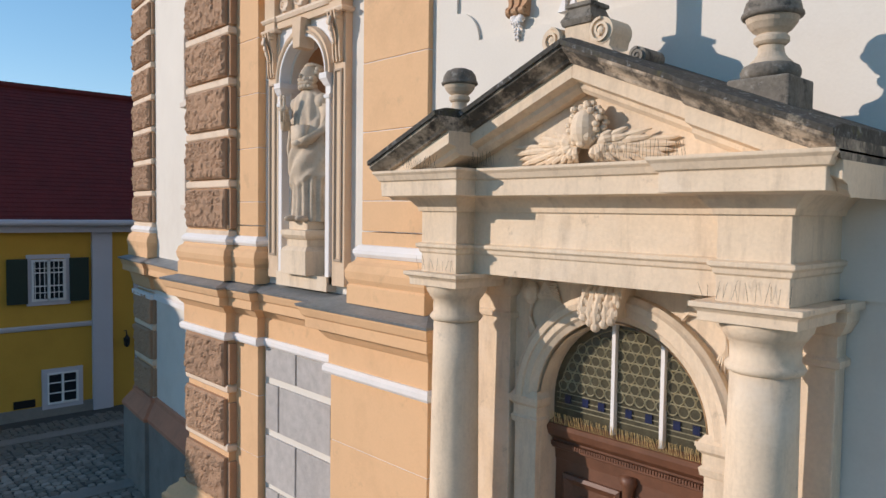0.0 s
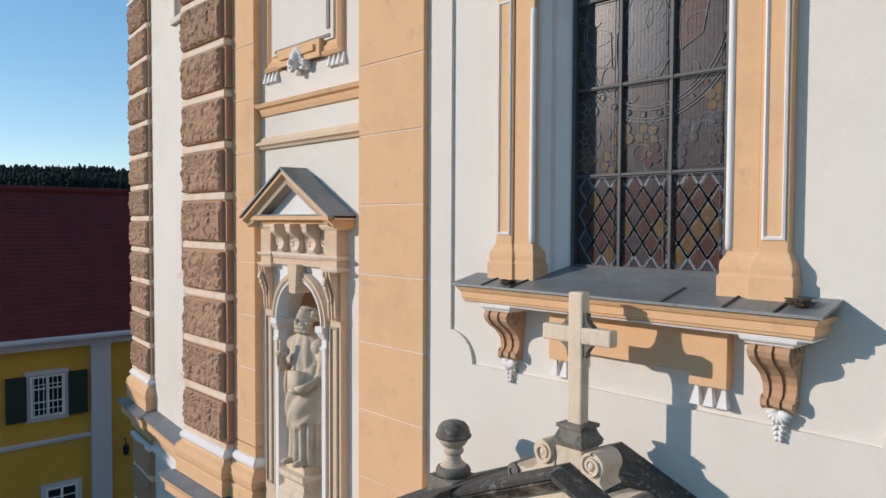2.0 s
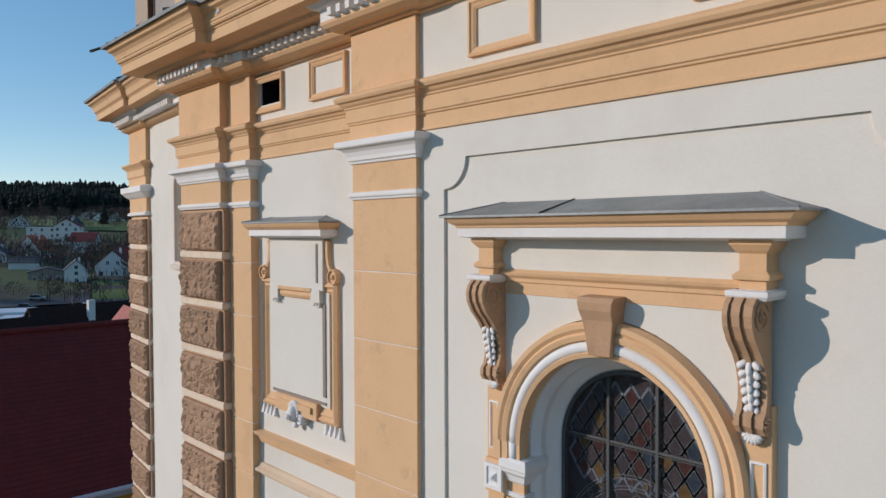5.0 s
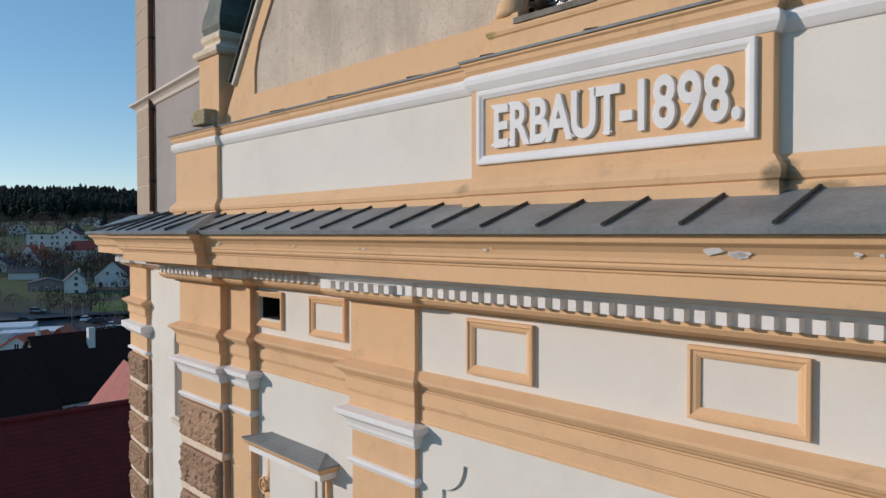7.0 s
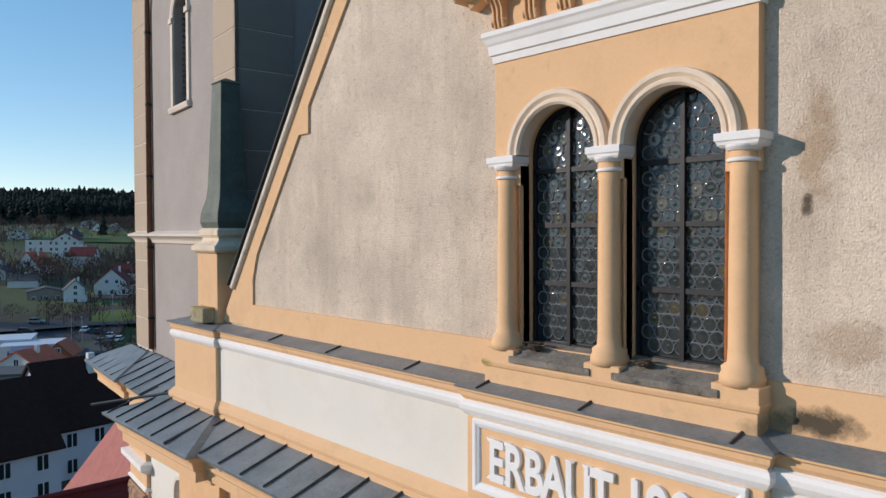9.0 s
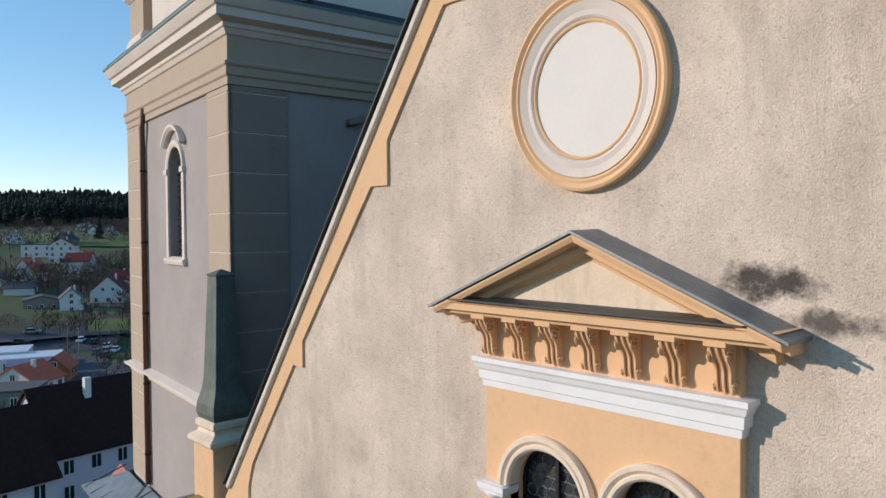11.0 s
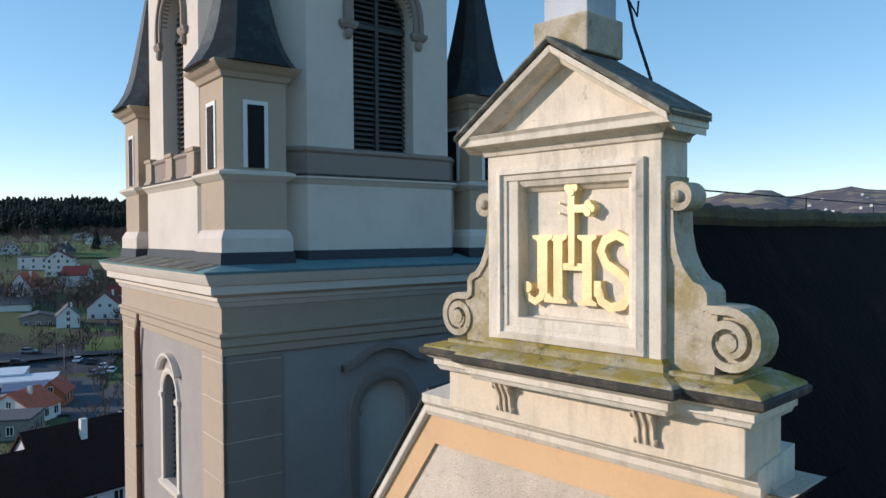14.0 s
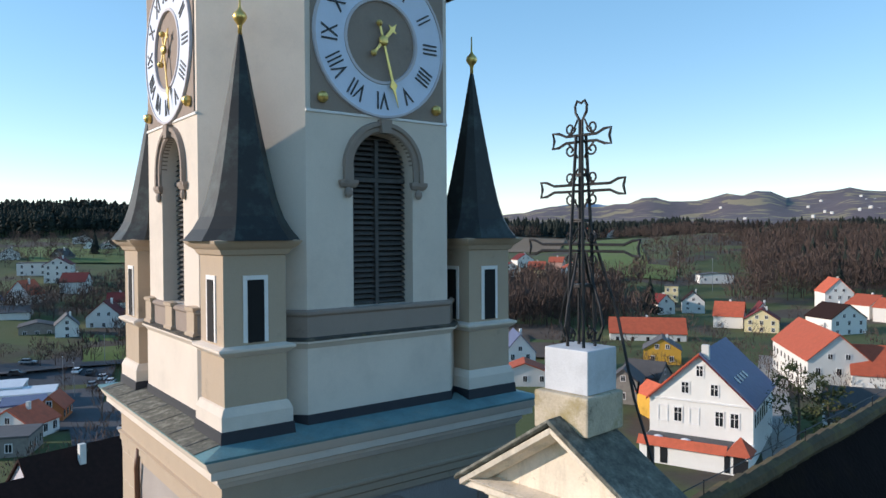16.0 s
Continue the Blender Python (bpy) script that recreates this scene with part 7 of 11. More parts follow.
def blind_panel():
    c, y = -8.12, 0.2
    th = empty("blind_panel", "white blind wall panel in an eared apricot frame under a sheet hood", "wall panel", kind="structure", at=(c, y, 9.9))
    b = B()
    sweep_rect(b, -9.03, -7.21, 9.98, 11.72, y, [(0.0, 0.02), (0.0, -0.05), (0.04, -0.075), (0.07, -0.04), (0.1, -0.05), (0.14, -0.02), (0.18, -0.01), (0.18, 0.02)])
    part("panel_frame", b, "orange", th, "apricot moulded frame")
    b = B()
    box(b, -8.84, -7.4, y - 0.035, y + 0.01, 10.17, 11.6)
    part("panel_field", b, "white", th)
    # grey strips painted as shadow lines along the panel's edge
    b = B()
    box(b, -7.53, -7.47, y - 0.05, y - 0.03, 10.3, 11.45)
    box(b, -8.75, -7.47, y - 0.05, y - 0.03, 10.2, 10.235)
    part("shadow_rib", b, "taupe", th, "grey strip painted as a shadow line")
    b = B()
    box(b, c - 0.62, c + 0.66, y - 0.09, y, 11.62, 12.28)
    part("tablet", b, "white", th, bevel=0.006)
    # thin proud strip whose grey paints a groove's shade
    b = B()
    box(b, c + 0.52, c + 0.555, y - 0.1, y - 0.085, 11.72, 12.2)
    part("tablet_groove", b, "taupe", th, "grey strip painted as a shaded groove")
    b = B()
    sweep(b, [(c - 0.4, y - 0.03), (c + 0.42, y - 0.03)], [(0.0, 11.5), (0.03, 11.5), (0.05, 11.54), (0.04, 11.58), (0.07, 11.6), (0.07, 11.64), (0.0, 11.66)])
    part("lintel_moulding", b, "orange", th, "apricot lintel moulding")
    for s in (-1, 1):
        xx = c + s * 0.5
        b = B()
        box(b, xx - 0.1, xx + 0.1, y - 0.1, y, 11.47, 11.64)
        guttae(b, [xx - 0.06, xx, xx + 0.06], y - 0.05, 11.47, 0.045, 0.035)
        part("tablet_ear", b, "white", th)
        b = B()
        vx = c + s * 0.84
        disc_plate(b, vx, 11.80, 0.1, y - 0.06, y)
        profile_arch(b, vx, 11.80, [(0.078, y - 0.05), (0.08, y - 0.085), (0.095, y - 0.085), (0.1, y - 0.05)], 0, 2 * math.pi, 22, closed=True)
        ball(b, (vx, y - 0.06, 11.80), 0.035, 10)
        ribbon(b, [(vx - s * 0.07, 11.88), (vx - s * 0.12, 11.95), (vx - s * 0.14, 12.08), (vx - s * 0.14, 12.24)], y - 0.06, y, 0.045)
        part("volute", b, "orange", th, "apricot volute")
        b = B()
        guttae(b, [c + s * 0.62 + s * 0.1 * i for i in range(4)], y - 0.01, 9.98, 0.14, 0.06)
        part("guttae", b, "trim", th, "white wedge-shaped drops")
    b = B()
    plate(b, [(c - 0.5, 9.98), (c + 0.5, 9.98), (c + 0.5, 10.2), (c - 0.5, 10.2)], [], y - 0.09, y)
    box(b, c - 0.4, c + 0.4, y - 0.12, y, 10.06, 10.14)
    part("sill_block", b, "orange", th, bevel=0.006)
    b = B()
    ball(b, (c, y - 0.12, 10.0), 0.1, 14, (0.8, 0.8, 1.1))
    ball(b, (c, y - 0.2, 9.97), 0.03, 8, (1, 1, 1.3))
    for i in range(13):
        a = radians(-20 + 220 * i / 12)
        ball(b, (c + 0.1 * math.cos(a), y - 0.1, 10.02 + 0.12 * math.sin(a)), 0.035, 8)
    for s in (-1, 1):
        ribbon(b, spiral(c + s * 0.14, 9.93, 0.07, 0.02, 1.3, 0.5, 16, s), y - 0.12, y, 0.03)
    ball(b, (c, y - 0.08, 9.85), 0.05, 8, (1.1, 0.8, 0.9))
    part("mask_relief", b, "trim", th, "small white carved mask", smooth=True)
    hp = [(-8.93, y), (-8.93, 0.06), (-7.37, 0.06), (-7.37, y)]
    b = B()
    sweep(b, hp, [(-0.1, 12.27), (0.02, 12.27), (0.1, 12.3), (0.1, 12.38), (-0.1, 12.39)])
    part("hood_fascia", b, "trim", th, bevel=0.004)
    b = B()
    sweep(b, hp, [(-0.1, 12.38), (0.11, 12.38), (0.15, 12.42), (0.17, 12.46), (-0.1, 12.47)])
    part("hood_moulding", b, "orange", th, bevel=0.003)
    hip_sheet(th, -9.1, -7.2, -0.11, y, 12.465, 12.55)
    seat(th)


blind_panel()


def twin_window():
    th = empty("window_2", "twin round-headed window with leaded bullseye panes and apricot columns", "window", kind="structure", at=(XU, YG, 17.2))
    zs = 18.86
    yo = YG - 0.1
    XF = -3.225   # axis of the field over the columns
    b = B()
    plate(b, arch_cut(XF - 1.18, XF + 1.18, 18.6, 19.74, [XU - 0.52, XU + 0.52], zs, 0.4), [], yo, YG + 0.02)
    part("arch_field", b, "orange", th, "apricot field round the arches", bevel=0.004)
    for x0, x1 in ((-1.2, -0.92), (-0.12, 0.12), (0.92, 1.12)):
        b = B()
        box(b, XU + x0, XU + x1, yo + 0.04, YG + 0.02, 16.95, 18.62)
        part("pier", b, "orange", th)
    disc = [disc_mesh("pane", 0.052, "bullseye", 16), disc_mesh("pane", 0.052, "bullseye_warm", 16)]
    rnd = random.Random(21)
    for s in (-1, 1):
        cx = XU + s * 0.52
        b = B()
        loft_arch(b, cx, [(0.4, zs, 17.1, yo), (0.4, zs, 17.1, YG + 0.08), (0.385, zs, 17.2, YG + 0.08), (0.385, zs, 17.2, YG + 0.2)])
        part("reveal", b, "orange", th, "apricot reveal")
        gy = YG + 0.1
        b = B()
        plate(b, arch_pts(cx, zs, 0.39, 17.2), [], gy, gy + 0.015)
        part("glass_sheet", b, "bullseye", th)
        lead, rest = B(), 0
        d, row, z = 0.112, 0, 17.32
        while z < zs + 0.36:
            x = cx - 0.36 + (d / 2 if row % 2 else 0)
            while x < cx + 0.37:
                if in_arch(x, z, cx, zs, 0.385, 0.045) and abs(x - cx) > 0.02:
                    o = new("pane", disc[rnd.random() < 0.12])
                    o.matrix_world = Matrix.Translation((x, gy - 0.002, z)) @ Euler((rnd.uniform(-0.05, 0.05), 0, rnd.uniform(-0.05, 0.05))).to_matrix().to_4x4()
                    o.parent = th
                    ring_into(lead, x, gy - 0.008, z, 0.054, 0.006, 16)
                x += d
            z += d * 0.88
            row += 1
        part("lead_came", lead, "came", th, "lead rings round the bullseyes")
        b = B()
        box(b, cx - 0.018, cx + 0.018, gy - 0.05, gy, 17.2, zs + 0.385)
        part("glazing_bar", b, "iron", th)
        for zb in (17.75, 18.25, 18.72):
            b = B()
            box(b, cx - 0.39, cx + 0.39, gy - 0.04, gy, zb - 0.02, zb + 0.02)
            part("glazing_bar", b, "iron", th)
        b = B()
        loft_arch(b, cx, [(0.39, zs, 17.2, gy), (0.39, zs, 17.2, gy - 0.04), (0.36, zs, 17.24, gy - 0.04), (0.36, zs, 17.24, gy)])
        part("window_frame", b, "iron", th, "dark iron edge frame")
        b = B()
        profile_arch(b, cx, zs, [(0.385, YG), (0.385, yo - 0.03), (0.405, yo - 0.05), (0.43, yo - 0.05), (0.44, yo - 0.035), (0.47, yo - 0.06), (0.505, yo - 0.06), (0.515, yo - 0.04), (0.515, YG)], n=32)
        part("archivolt", b, "joint", th, "pale stepped arch moulding")
        b = B()
        v = [(cx - 0.42, -0.12, 17.12), (cx + 0.42, -0.12, 17.12), (cx + 0.42, gy, 17.24), (cx - 0.42, gy, 17.24), (cx - 0.42, -0.12, 17.07), (cx + 0.42, -0.12, 17.07), (cx + 0.42, gy, 17.04), (cx - 0.42, gy, 17.04)]
        vv = [b.verts.new(p) for p in v]
        for f in ((0, 1, 2, 3), (7, 6, 5, 4), (0, 4, 5, 1), (1, 5, 6, 2), (2, 6, 7, 3), (3, 7, 4, 0)):
            b.faces.new([vv[i] for i in f])
        part("window_sill", b, "weathered", th, "dark stained stone sill")
    b = B()
    sweep(b, [(XU - 1.25, YG), (XU - 1.25, -0.09), (XU + 1.2, -0.09), (XU + 1.2, YG)], [(-0.2, 16.76), (0.0, 16.76), (0.0, 17.0), (0.015, 17.01), (0.025, 17.04), (0.025, 17.06), (-0.2, 17.075)])
    part("window_base", b, "orange", th, "apricot base under the columns", bevel=0.006)
    for x in (-1.06, 0.0, 1.05):
        cx, cy = XU + x, yo - 0.005
        b = B()
        lathe(b, [(0.15, 17.16), (0.15, 17.22), (0.135, 17.25), (0.138, 17.28), (0.1, 17.31), (0.094, 17.4), (0.092, 18.0), (0.086, 18.56), (0.086, 18.74)], cx, cy, 28)
        part("column", b, "orange", th, "round apricot column", smooth=True)
        b = B()
        lathe(b, [(0.095, 18.655), (0.106, 18.66), (0.108, 18.67), (0.103, 18.68), (0.09, 18.685)], cx, cy, 28)
        lathe(b, [(0.09, 18.73), (0.105, 18.735), (0.122, 18.755), (0.125, 18.77), (0.0, 18.76)], cx, cy, 28)
        sweep(b, [(cx - 0.125, YG), (cx - 0.125, cy - 0.085), (cx + 0.125, cy - 0.085), (cx + 0.125, YG)], [(-0.1, 18.755), (0.0, 18.755), (0.015, 18.77), (0.02, 18.79), (0.03, 18.8), (0.03, 18.85), (-0.1, 18.86)])
        box(b, cx - 0.12, cx + 0.12, cy - 0.08, YG, 18.76, 18.858)
        part("capital", b, "trim", th, "white moulded capital")
        b = B()
        box(b, cx - 0.165, cx + 0.165, cy - 0.12, YG, 17.05, 17.17)
        part("column_plinth", b, "orange", th, bevel=0.008)
    b = B()
    sweep(b, [(XF - 1.18, YG), (XF - 1.18, yo), (XF + 1.18, yo), (XF + 1.18, YG)], [(-0.1, 19.70), (0.015, 19.70), (0.02, 19.76), (0.04, 19.77), (0.045, 19.85), (0.06, 19.87), (0.075, 19.91), (0.09, 19.93), (0.09, 19.97), (-0.1, 19.98)])
    part("white_band", b, "trim", th, "white moulded band", bevel=0.003)
    b = B()
    box(b, XF - 1.18, XF + 1.18, yo, YG, 19.95, 20.4)
    part("bracket_frieze", b, "orange", th)
    for k in range(7):
        x = XF - 1.09 + 2.18 * k / 6
        b = B()
        fluted_console(b, x, 0.125, yo, 20.0, 20.34, 0.18)
        part("scroll_bracket", b, "orange", th, "fluted scroll bracket")
        b = B()
        box(b, x - 0.08, x + 0.08, yo - 0.2, yo, 20.33, 20.37)
        part("bracket_cap", b, "orange", th, bevel=0.005)
    pc, hw, yf = -3.245, 1.57, -0.25
    b = B()
    sweep(b, [(pc - 1.44, YG), (pc - 1.44, -0.13), (pc + 1.44, -0.13), (pc + 1.44, YG)], [(-0.2, 20.36), (0.04, 20.36), (0.05, 20.39), (0.1, 20.4), (0.1, 20.46), (0.12, 20.47), (-0.2, 20.5)])
    part("pediment_base", b, "orange", th, bevel=0.004)
    b = B()
    sweep(b, [(pc - 1.36, -0.09), (pc + 1.36, -0.09)], [(-0.1, 20.49), (0.16, 20.485), (0.16, 20.5), (-0.15, 20.53)])
    part("base_sheet", b, "seam", th, "dark ledge sheet")
    b = B()
    plate(b, [(pc - 1.3, 20.48), (pc + 1.3, 20.48), (pc, 21.02)], [], -0.02, YG)
    part("tympanum", b, "stone", th)
    za, zb = 21.11, 20.44
    rakes(th, "raking_cornice", pc, hw, za - 0.03, zb - 0.03, [(yf + 0.16, -0.1), (yf + 0.14, -0.07), (yf + 0.02, -0.06), (yf, -0.02), (yf, 0.0), (YG, 0.0), (YG, -0.1)], "orange", "apricot raking cornice")
    rakes(th, "raking_bed", pc, hw - 0.12, za - 0.14, zb - 0.08, [(yf + 0.24, -0.12), (yf + 0.22, -0.06), (yf + 0.15, -0.03), (yf + 0.15, 0.02), (YG, 0.02), (YG, -0.12)], "orange", "apricot bed moulding")
    rakes(th, "roof_sheet", pc, hw + 0.05, za, zb - 0.015, [(yf - 0.02, -0.022), (yf - 0.02, 0.0), (YG, 0.01), (YG, -0.022)], "copper", "grey sheet roof", bevel=0)
    seat(th)
    nest(XU + 0.3, -0.0, 17.19, 0.09, 9)
    nest(XU - 0.75, 0.0, 17.19, 0.1, 10)


twin_window()


def medallion():
    c, tall = (-3.36, 22.24), 1.08
    th = empty("oval_medallion", "oval blind medallion in apricot and cream rings", "medallion", at=(c[0], YG, c[1]))
    for name, prof, m in (("outer_ring", [(0.655, YG), (0.66, YG - 0.05), (0.68, YG - 0.065), (0.70, YG - 0.055), (0.735, YG - 0.08), (0.755, YG - 0.07), (0.76, YG - 0.04), (0.76, YG + 0.02)], "orange"),
                          ("cream_ring", [(0.52, YG), (0.525, YG - 0.03), (0.545, YG - 0.045), (0.585, YG - 0.04), (0.62, YG - 0.05), (0.655, YG - 0.06), (0.66, YG)], "towerlight"),
                          ("inner_ring", [(0.49, YG), (0.495, YG - 0.03), (0.508, YG - 0.038), (0.522, YG - 0.03), (0.524, YG)], "orange")):
        b = B()
        profile_arch(b, c[0], c[1], prof, 0, 2 * math.pi, 48, sz=tall, closed=True)
        part(name, b, m, th)
    b = B()
    plate(b, [(c[0] + 0.5 * math.cos(math.pi * i / 24), c[1] + 0.5 * tall * math.sin(math.pi * i / 24)) for i in range(48)], [], YG - 0.02, YG + 0.02)
    part("field", b, "white", th)
    seat(th)


medallion()


def gable_crown():
    xi = -3.23
    th = empty("gable_crown", "weathered cream gable top with gilt monogram panel, volutes and mossy roof", "aedicule", at=(xi, 0.0, 23.8))
    b = B()
    box(b, xi - 1.32, xi + 1.36, -0.16, 0.4, 23.78, 24.16)
    part("base_block", b, "stone", th, bevel=0.012)
    for x in (-3.86, -2.56):
        b = B()
        fluted_console(b, x, 0.15, -0.16, 23.86, 24.13, 0.11)
        part("bracket", b, "stone", th, "fluted stone bracket")
    led = [(xi - 1.36, 0.42), (xi - 1.36, -0.2), (xi - 0.86, -0.2), (xi - 0.86, -0.3), (xi + 0.88, -0.3), (xi + 0.88, -0.2), (xi + 1.4, -0.2), (xi + 1.4, 0.42)]
    b = B()
    sweep(b, led, [(-0.4, 24.12), (0.02, 24.12), (0.04, 24.16), (0.06, 24.17), (0.06, 24.22), (0.1, 24.24), (0.12, 24.26), (-0.4, 24.27)])
    part("ledge_cornice", b, "crown", th, "stained ledge cornice", bevel=0.006)
    b = B()
    sweep(b, led, [(-0.15, 24.255), (0.125, 24.255), (0.15, 24.275), (0.155, 24.315), (0.14, 24.325), (-0.15, 24.33)])
    part("ledge_edge", b, "crust", th, "blackened drip edge", bevel=0.005)
    b = B()
    sweep(b, led, [(-0.2, 24.31), (0.13, 24.32), (0.12, 24.345), (-0.04, 24.385), (-0.2, 24.40)])
    box(b, xi - 1.3, xi + 1.3, -0.2, 0.4, 24.2, 24.405)
    part("ledge_slab", b, "lichen", th, "yellow lichen-covered ledge slab", bevel=0.01)
    b = B()
    plate(b, [(xi - 0.8, 24.36), (xi + 0.8, 24.36), (xi + 0.8, 26.0), (xi - 0.8, 26.0)], [[(xi - 0.47, 24.66), (xi + 0.57, 24.66), (xi + 0.57, 25.76), (xi - 0.47, 25.76)]], -0.2, 0.16)
    part("body", b, "crown", th, "weathered cream body", bevel=0.008)
    b = B()
    box(b, xi - 0.5, xi + 0.6, -0.075, 0.1, 24.6, 25.8)
    part("panel_field", b, "crown", th)
    b = B()
    sweep_rect(b, xi - 0.68, xi + 0.68, 24.48, 25.86, -0.2, [(0.0, 0.01), (0.0, -0.03), (0.05, -0.045), (0.06, -0.02), (0.1, -0.015), (0.11, 0.01), (0.15, 0.03), (0.155, 0.06), (0.19, 0.1), (0.2, 0.13)])
    part("panel_frame", b, "crown", th, "stepped panel moulding")
    b = B()
    sweep(b, [(xi - 0.8, 0.16), (xi - 0.8, -0.2), (xi + 0.8, -0.2), (xi + 0.8, 0.16)], [(-0.05, 24.36), (0.03, 24.36), (0.03, 24.44), (0.0, 24.47), (-0.05, 24.47)])
    part("body_base", b, "lichen", th)
    # gilt monogram
    y0, y1 = -0.14, -0.07
    def stem(bm, x, z0, z1, w=0.085):
        plate(bm, [(x - w, z0), (x + w, z0), (x + w, z0 + 0.025), (x + w * 0.5, z0 + 0.05), (x + w * 0.5, z1 - 0.05), (x + w, z1 - 0.025), (x + w, z1), (x - w, z1), (x - w, z1 - 0.025), (x - w * 0.5, z1 - 0.05), (x - w * 0.5, z0 + 0.05), (x - w, z0 + 0.025)], [], y0, y1)
    b = B()
    xj = -3.5
    plate(b, [(xj - 0.05, 24.9), (xj + 0.05, 24.86), (xj + 0.05, 25.27), (xj + 0.1, 25.3), (xj + 0.1, 25.32), (xj - 0.1, 25.32), (xj - 0.1, 25.3), (xj - 0.05, 25.27)], [], y0 - 0.004, y1)
    ribbon(b, [(xj, 24.9), (xj - 0.02, 24.83), (xj - 0.08, 24.79), (xj - 0.15, 24.82), (xj - 0.17, 24.88)], y0 + 0.003, y1, 0.06)
    disc_plate(b, xj - 0.15, 24.905, 0.045, y0 - 0.01, y1)
    plate(b, [(xj + 0.01, 24.79), (xj + 0.1, 24.79), (xj + 0.1, 24.815), (xj + 0.05, 24.88), (xj + 0.01, 24.9)], [], y0 + 0.006, y1)
    part("letter", b, "goldpaint", th, "gilt letter I with a hooked foot")
    b = B()
    stem(b, -3.35, 24.79, 25.32)
    stem(b, -3.08, 24.79, 25.32)
    box(b, -3.35, -3.08, y0 + 0.004, y1, 25.05, 25.105)
    part("letter", b, "goldpaint", th, "gilt letter H")
    b = B()
    xs = -2.845
    pts = [(xs + 0.135, 25.2), (xs + 0.11, 25.28), (xs + 0.02, 25.32), (xs - 0.08, 25.28), (xs - 0.115, 25.2), (xs - 0.07, 25.11), (xs + 0.03, 25.05), (xs + 0.115, 24.98), (xs + 0.13, 24.89), (xs + 0.07, 24.81), (xs - 0.03, 24.79), (xs - 0.11, 24.83), (xs - 0.14, 24.92)]
    ribbon(b, pts, y0, y1, 0.07)
    for px, pz in (pts[0], pts[-1]):
        plate(b, [(px - 0.03, pz - 0.06), (px + 0.03, pz - 0.06), (px + 0.03, pz + 0.06), (px - 0.03, pz + 0.06)], [], y0 - 0.003, y1)
    part("letter", b, "goldpaint", th, "gilt letter S")
    b = B()
    xc, zc = -3.213, 25.52
    plate(b, [(xc - 0.028, 25.09), (xc + 0.028, 25.09), (xc + 0.028, zc - 0.03), (xc + 0.13, zc - 0.03), (xc + 0.13, zc + 0.03), (xc + 0.028, zc + 0.03), (xc + 0.028, 25.66), (xc - 0.028, 25.66), (xc - 0.028, zc + 0.03), (xc - 0.045, zc + 0.01), (xc - 0.028, zc - 0.03)], [], y0 - 0.012, y1)
    for dz in (-0.035, 0.045):
        tube(b, [(xc - 0.14, -0.07, zc + dz), (xc - 0.14, -0.12, zc + dz + 0.004)], 0.008, 6)
    for dx, dz in ((0.15, 0), (0, 0.16)):
        for e, (ex, ez) in enumerate(((0, 0.03), (0.03, 0), (-0.03, 0), (0, -0.03))):
            disc_plate(b, xc + dx + ex, zc + dz + ez, 0.032, y0 - 0.014 - 0.0025 * e, y1, 12)
    part("gilt_cross", b, "goldpaint", th, "gilt trefoil cross with one arm broken off")
    # pediment
    yf, hw, za, zb = -0.42, 0.98, 26.78, 26.16
    b = B()
    sweep(b, [(xi - 0.8, 0.16), (xi - 0.8, -0.2), (xi + 0.8, -0.2), (xi + 0.8, 0.16)], [(-0.2, 25.97), (0.02, 25.97), (0.04, 26.01), (0.1, 26.04), (0.16, 26.05), (0.16, 26.1), (0.19, 26.13), (-0.2, 26.15)])
    part("pediment_base", b, "crown", th, "stained cornice", bevel=0.006)
    b = B()
    plate(b, [(xi - 0.9, 26.12), (xi + 0.9, 26.12), (xi, 26.69)], [], -0.2, 0.14)
    part("tympanum", b, "crown", th)
    rakes(th, "raking_cornice", xi, hw - 0.03, za - 0.06, zb - 0.05, [(yf + 0.14, -0.11), (yf + 0.1, -0.07), (yf + 0.03, -0.05), (yf + 0.02, 0.0), (0.14, 0.0), (0.14, -0.11)], "crown")
    rakes(th, "roof_slab", xi, hw, za, zb - 0.02, [(yf + 0.01, -0.045), (yf - 0.01, -0.02), (yf, 0.005), (0.16, 0.015), (0.16, -0.045)], "lichenslab", "dark roof slab blotched with pale lichen")
    # side volutes
    for s, cxv in ((-1, -4.45), (1, -1.99)):
        b = B()
        ya, yb = -0.15, 0.12
        r = 0.185 if s < 0 else 0.205
        cz = 24.42 + r
        disc_plate(b, cxv, cz, r - 0.02, ya + 0.05, yb - 0.03, 24)
        disc_plate(b, cxv, cz, 0.06, ya - 0.01, yb, 16)
        x1 = xi + s * 0.8
        run = [(x1 + s * 0.03, 25.5), (x1 + s * 0.035, 25.34), (x1 + s * 0.06, 25.2), (x1 + s * 0.11, 25.08), (x1 + s * 0.18, 24.99), (x1 + s * 0.25, 24.96), (x1 + s * 0.27, 24.93), (x1 + s * 0.275, cz + r + 0.02), (x1 + s * 0.31, cz + r)]
        ribbon(b, run + spiral(cxv, cz, r, 0.05, 1.75, math.pi / 2, 40, -s), ya, yb, 0.055)
        plate(b, [(x1, 24.4), (cxv - s * 0.1, 24.4), (cxv - s * 0.08, cz + r - 0.02), (x1 + s * 0.265, cz + r - 0.02), (x1 + s * 0.265, 24.94), (x1 + s * 0.17, 24.985), (x1 + s * 0.1, 25.07), (x1 + s * 0.06, 25.2), (x1 + s * 0.03, 25.34), (x1, 25.34)][::s], [], ya + 0.02, yb - 0.01)
        part("side_volute", b, "volute", th, "large weathered scroll volute")
        b = B()
        kx = x1 + s * 0.09
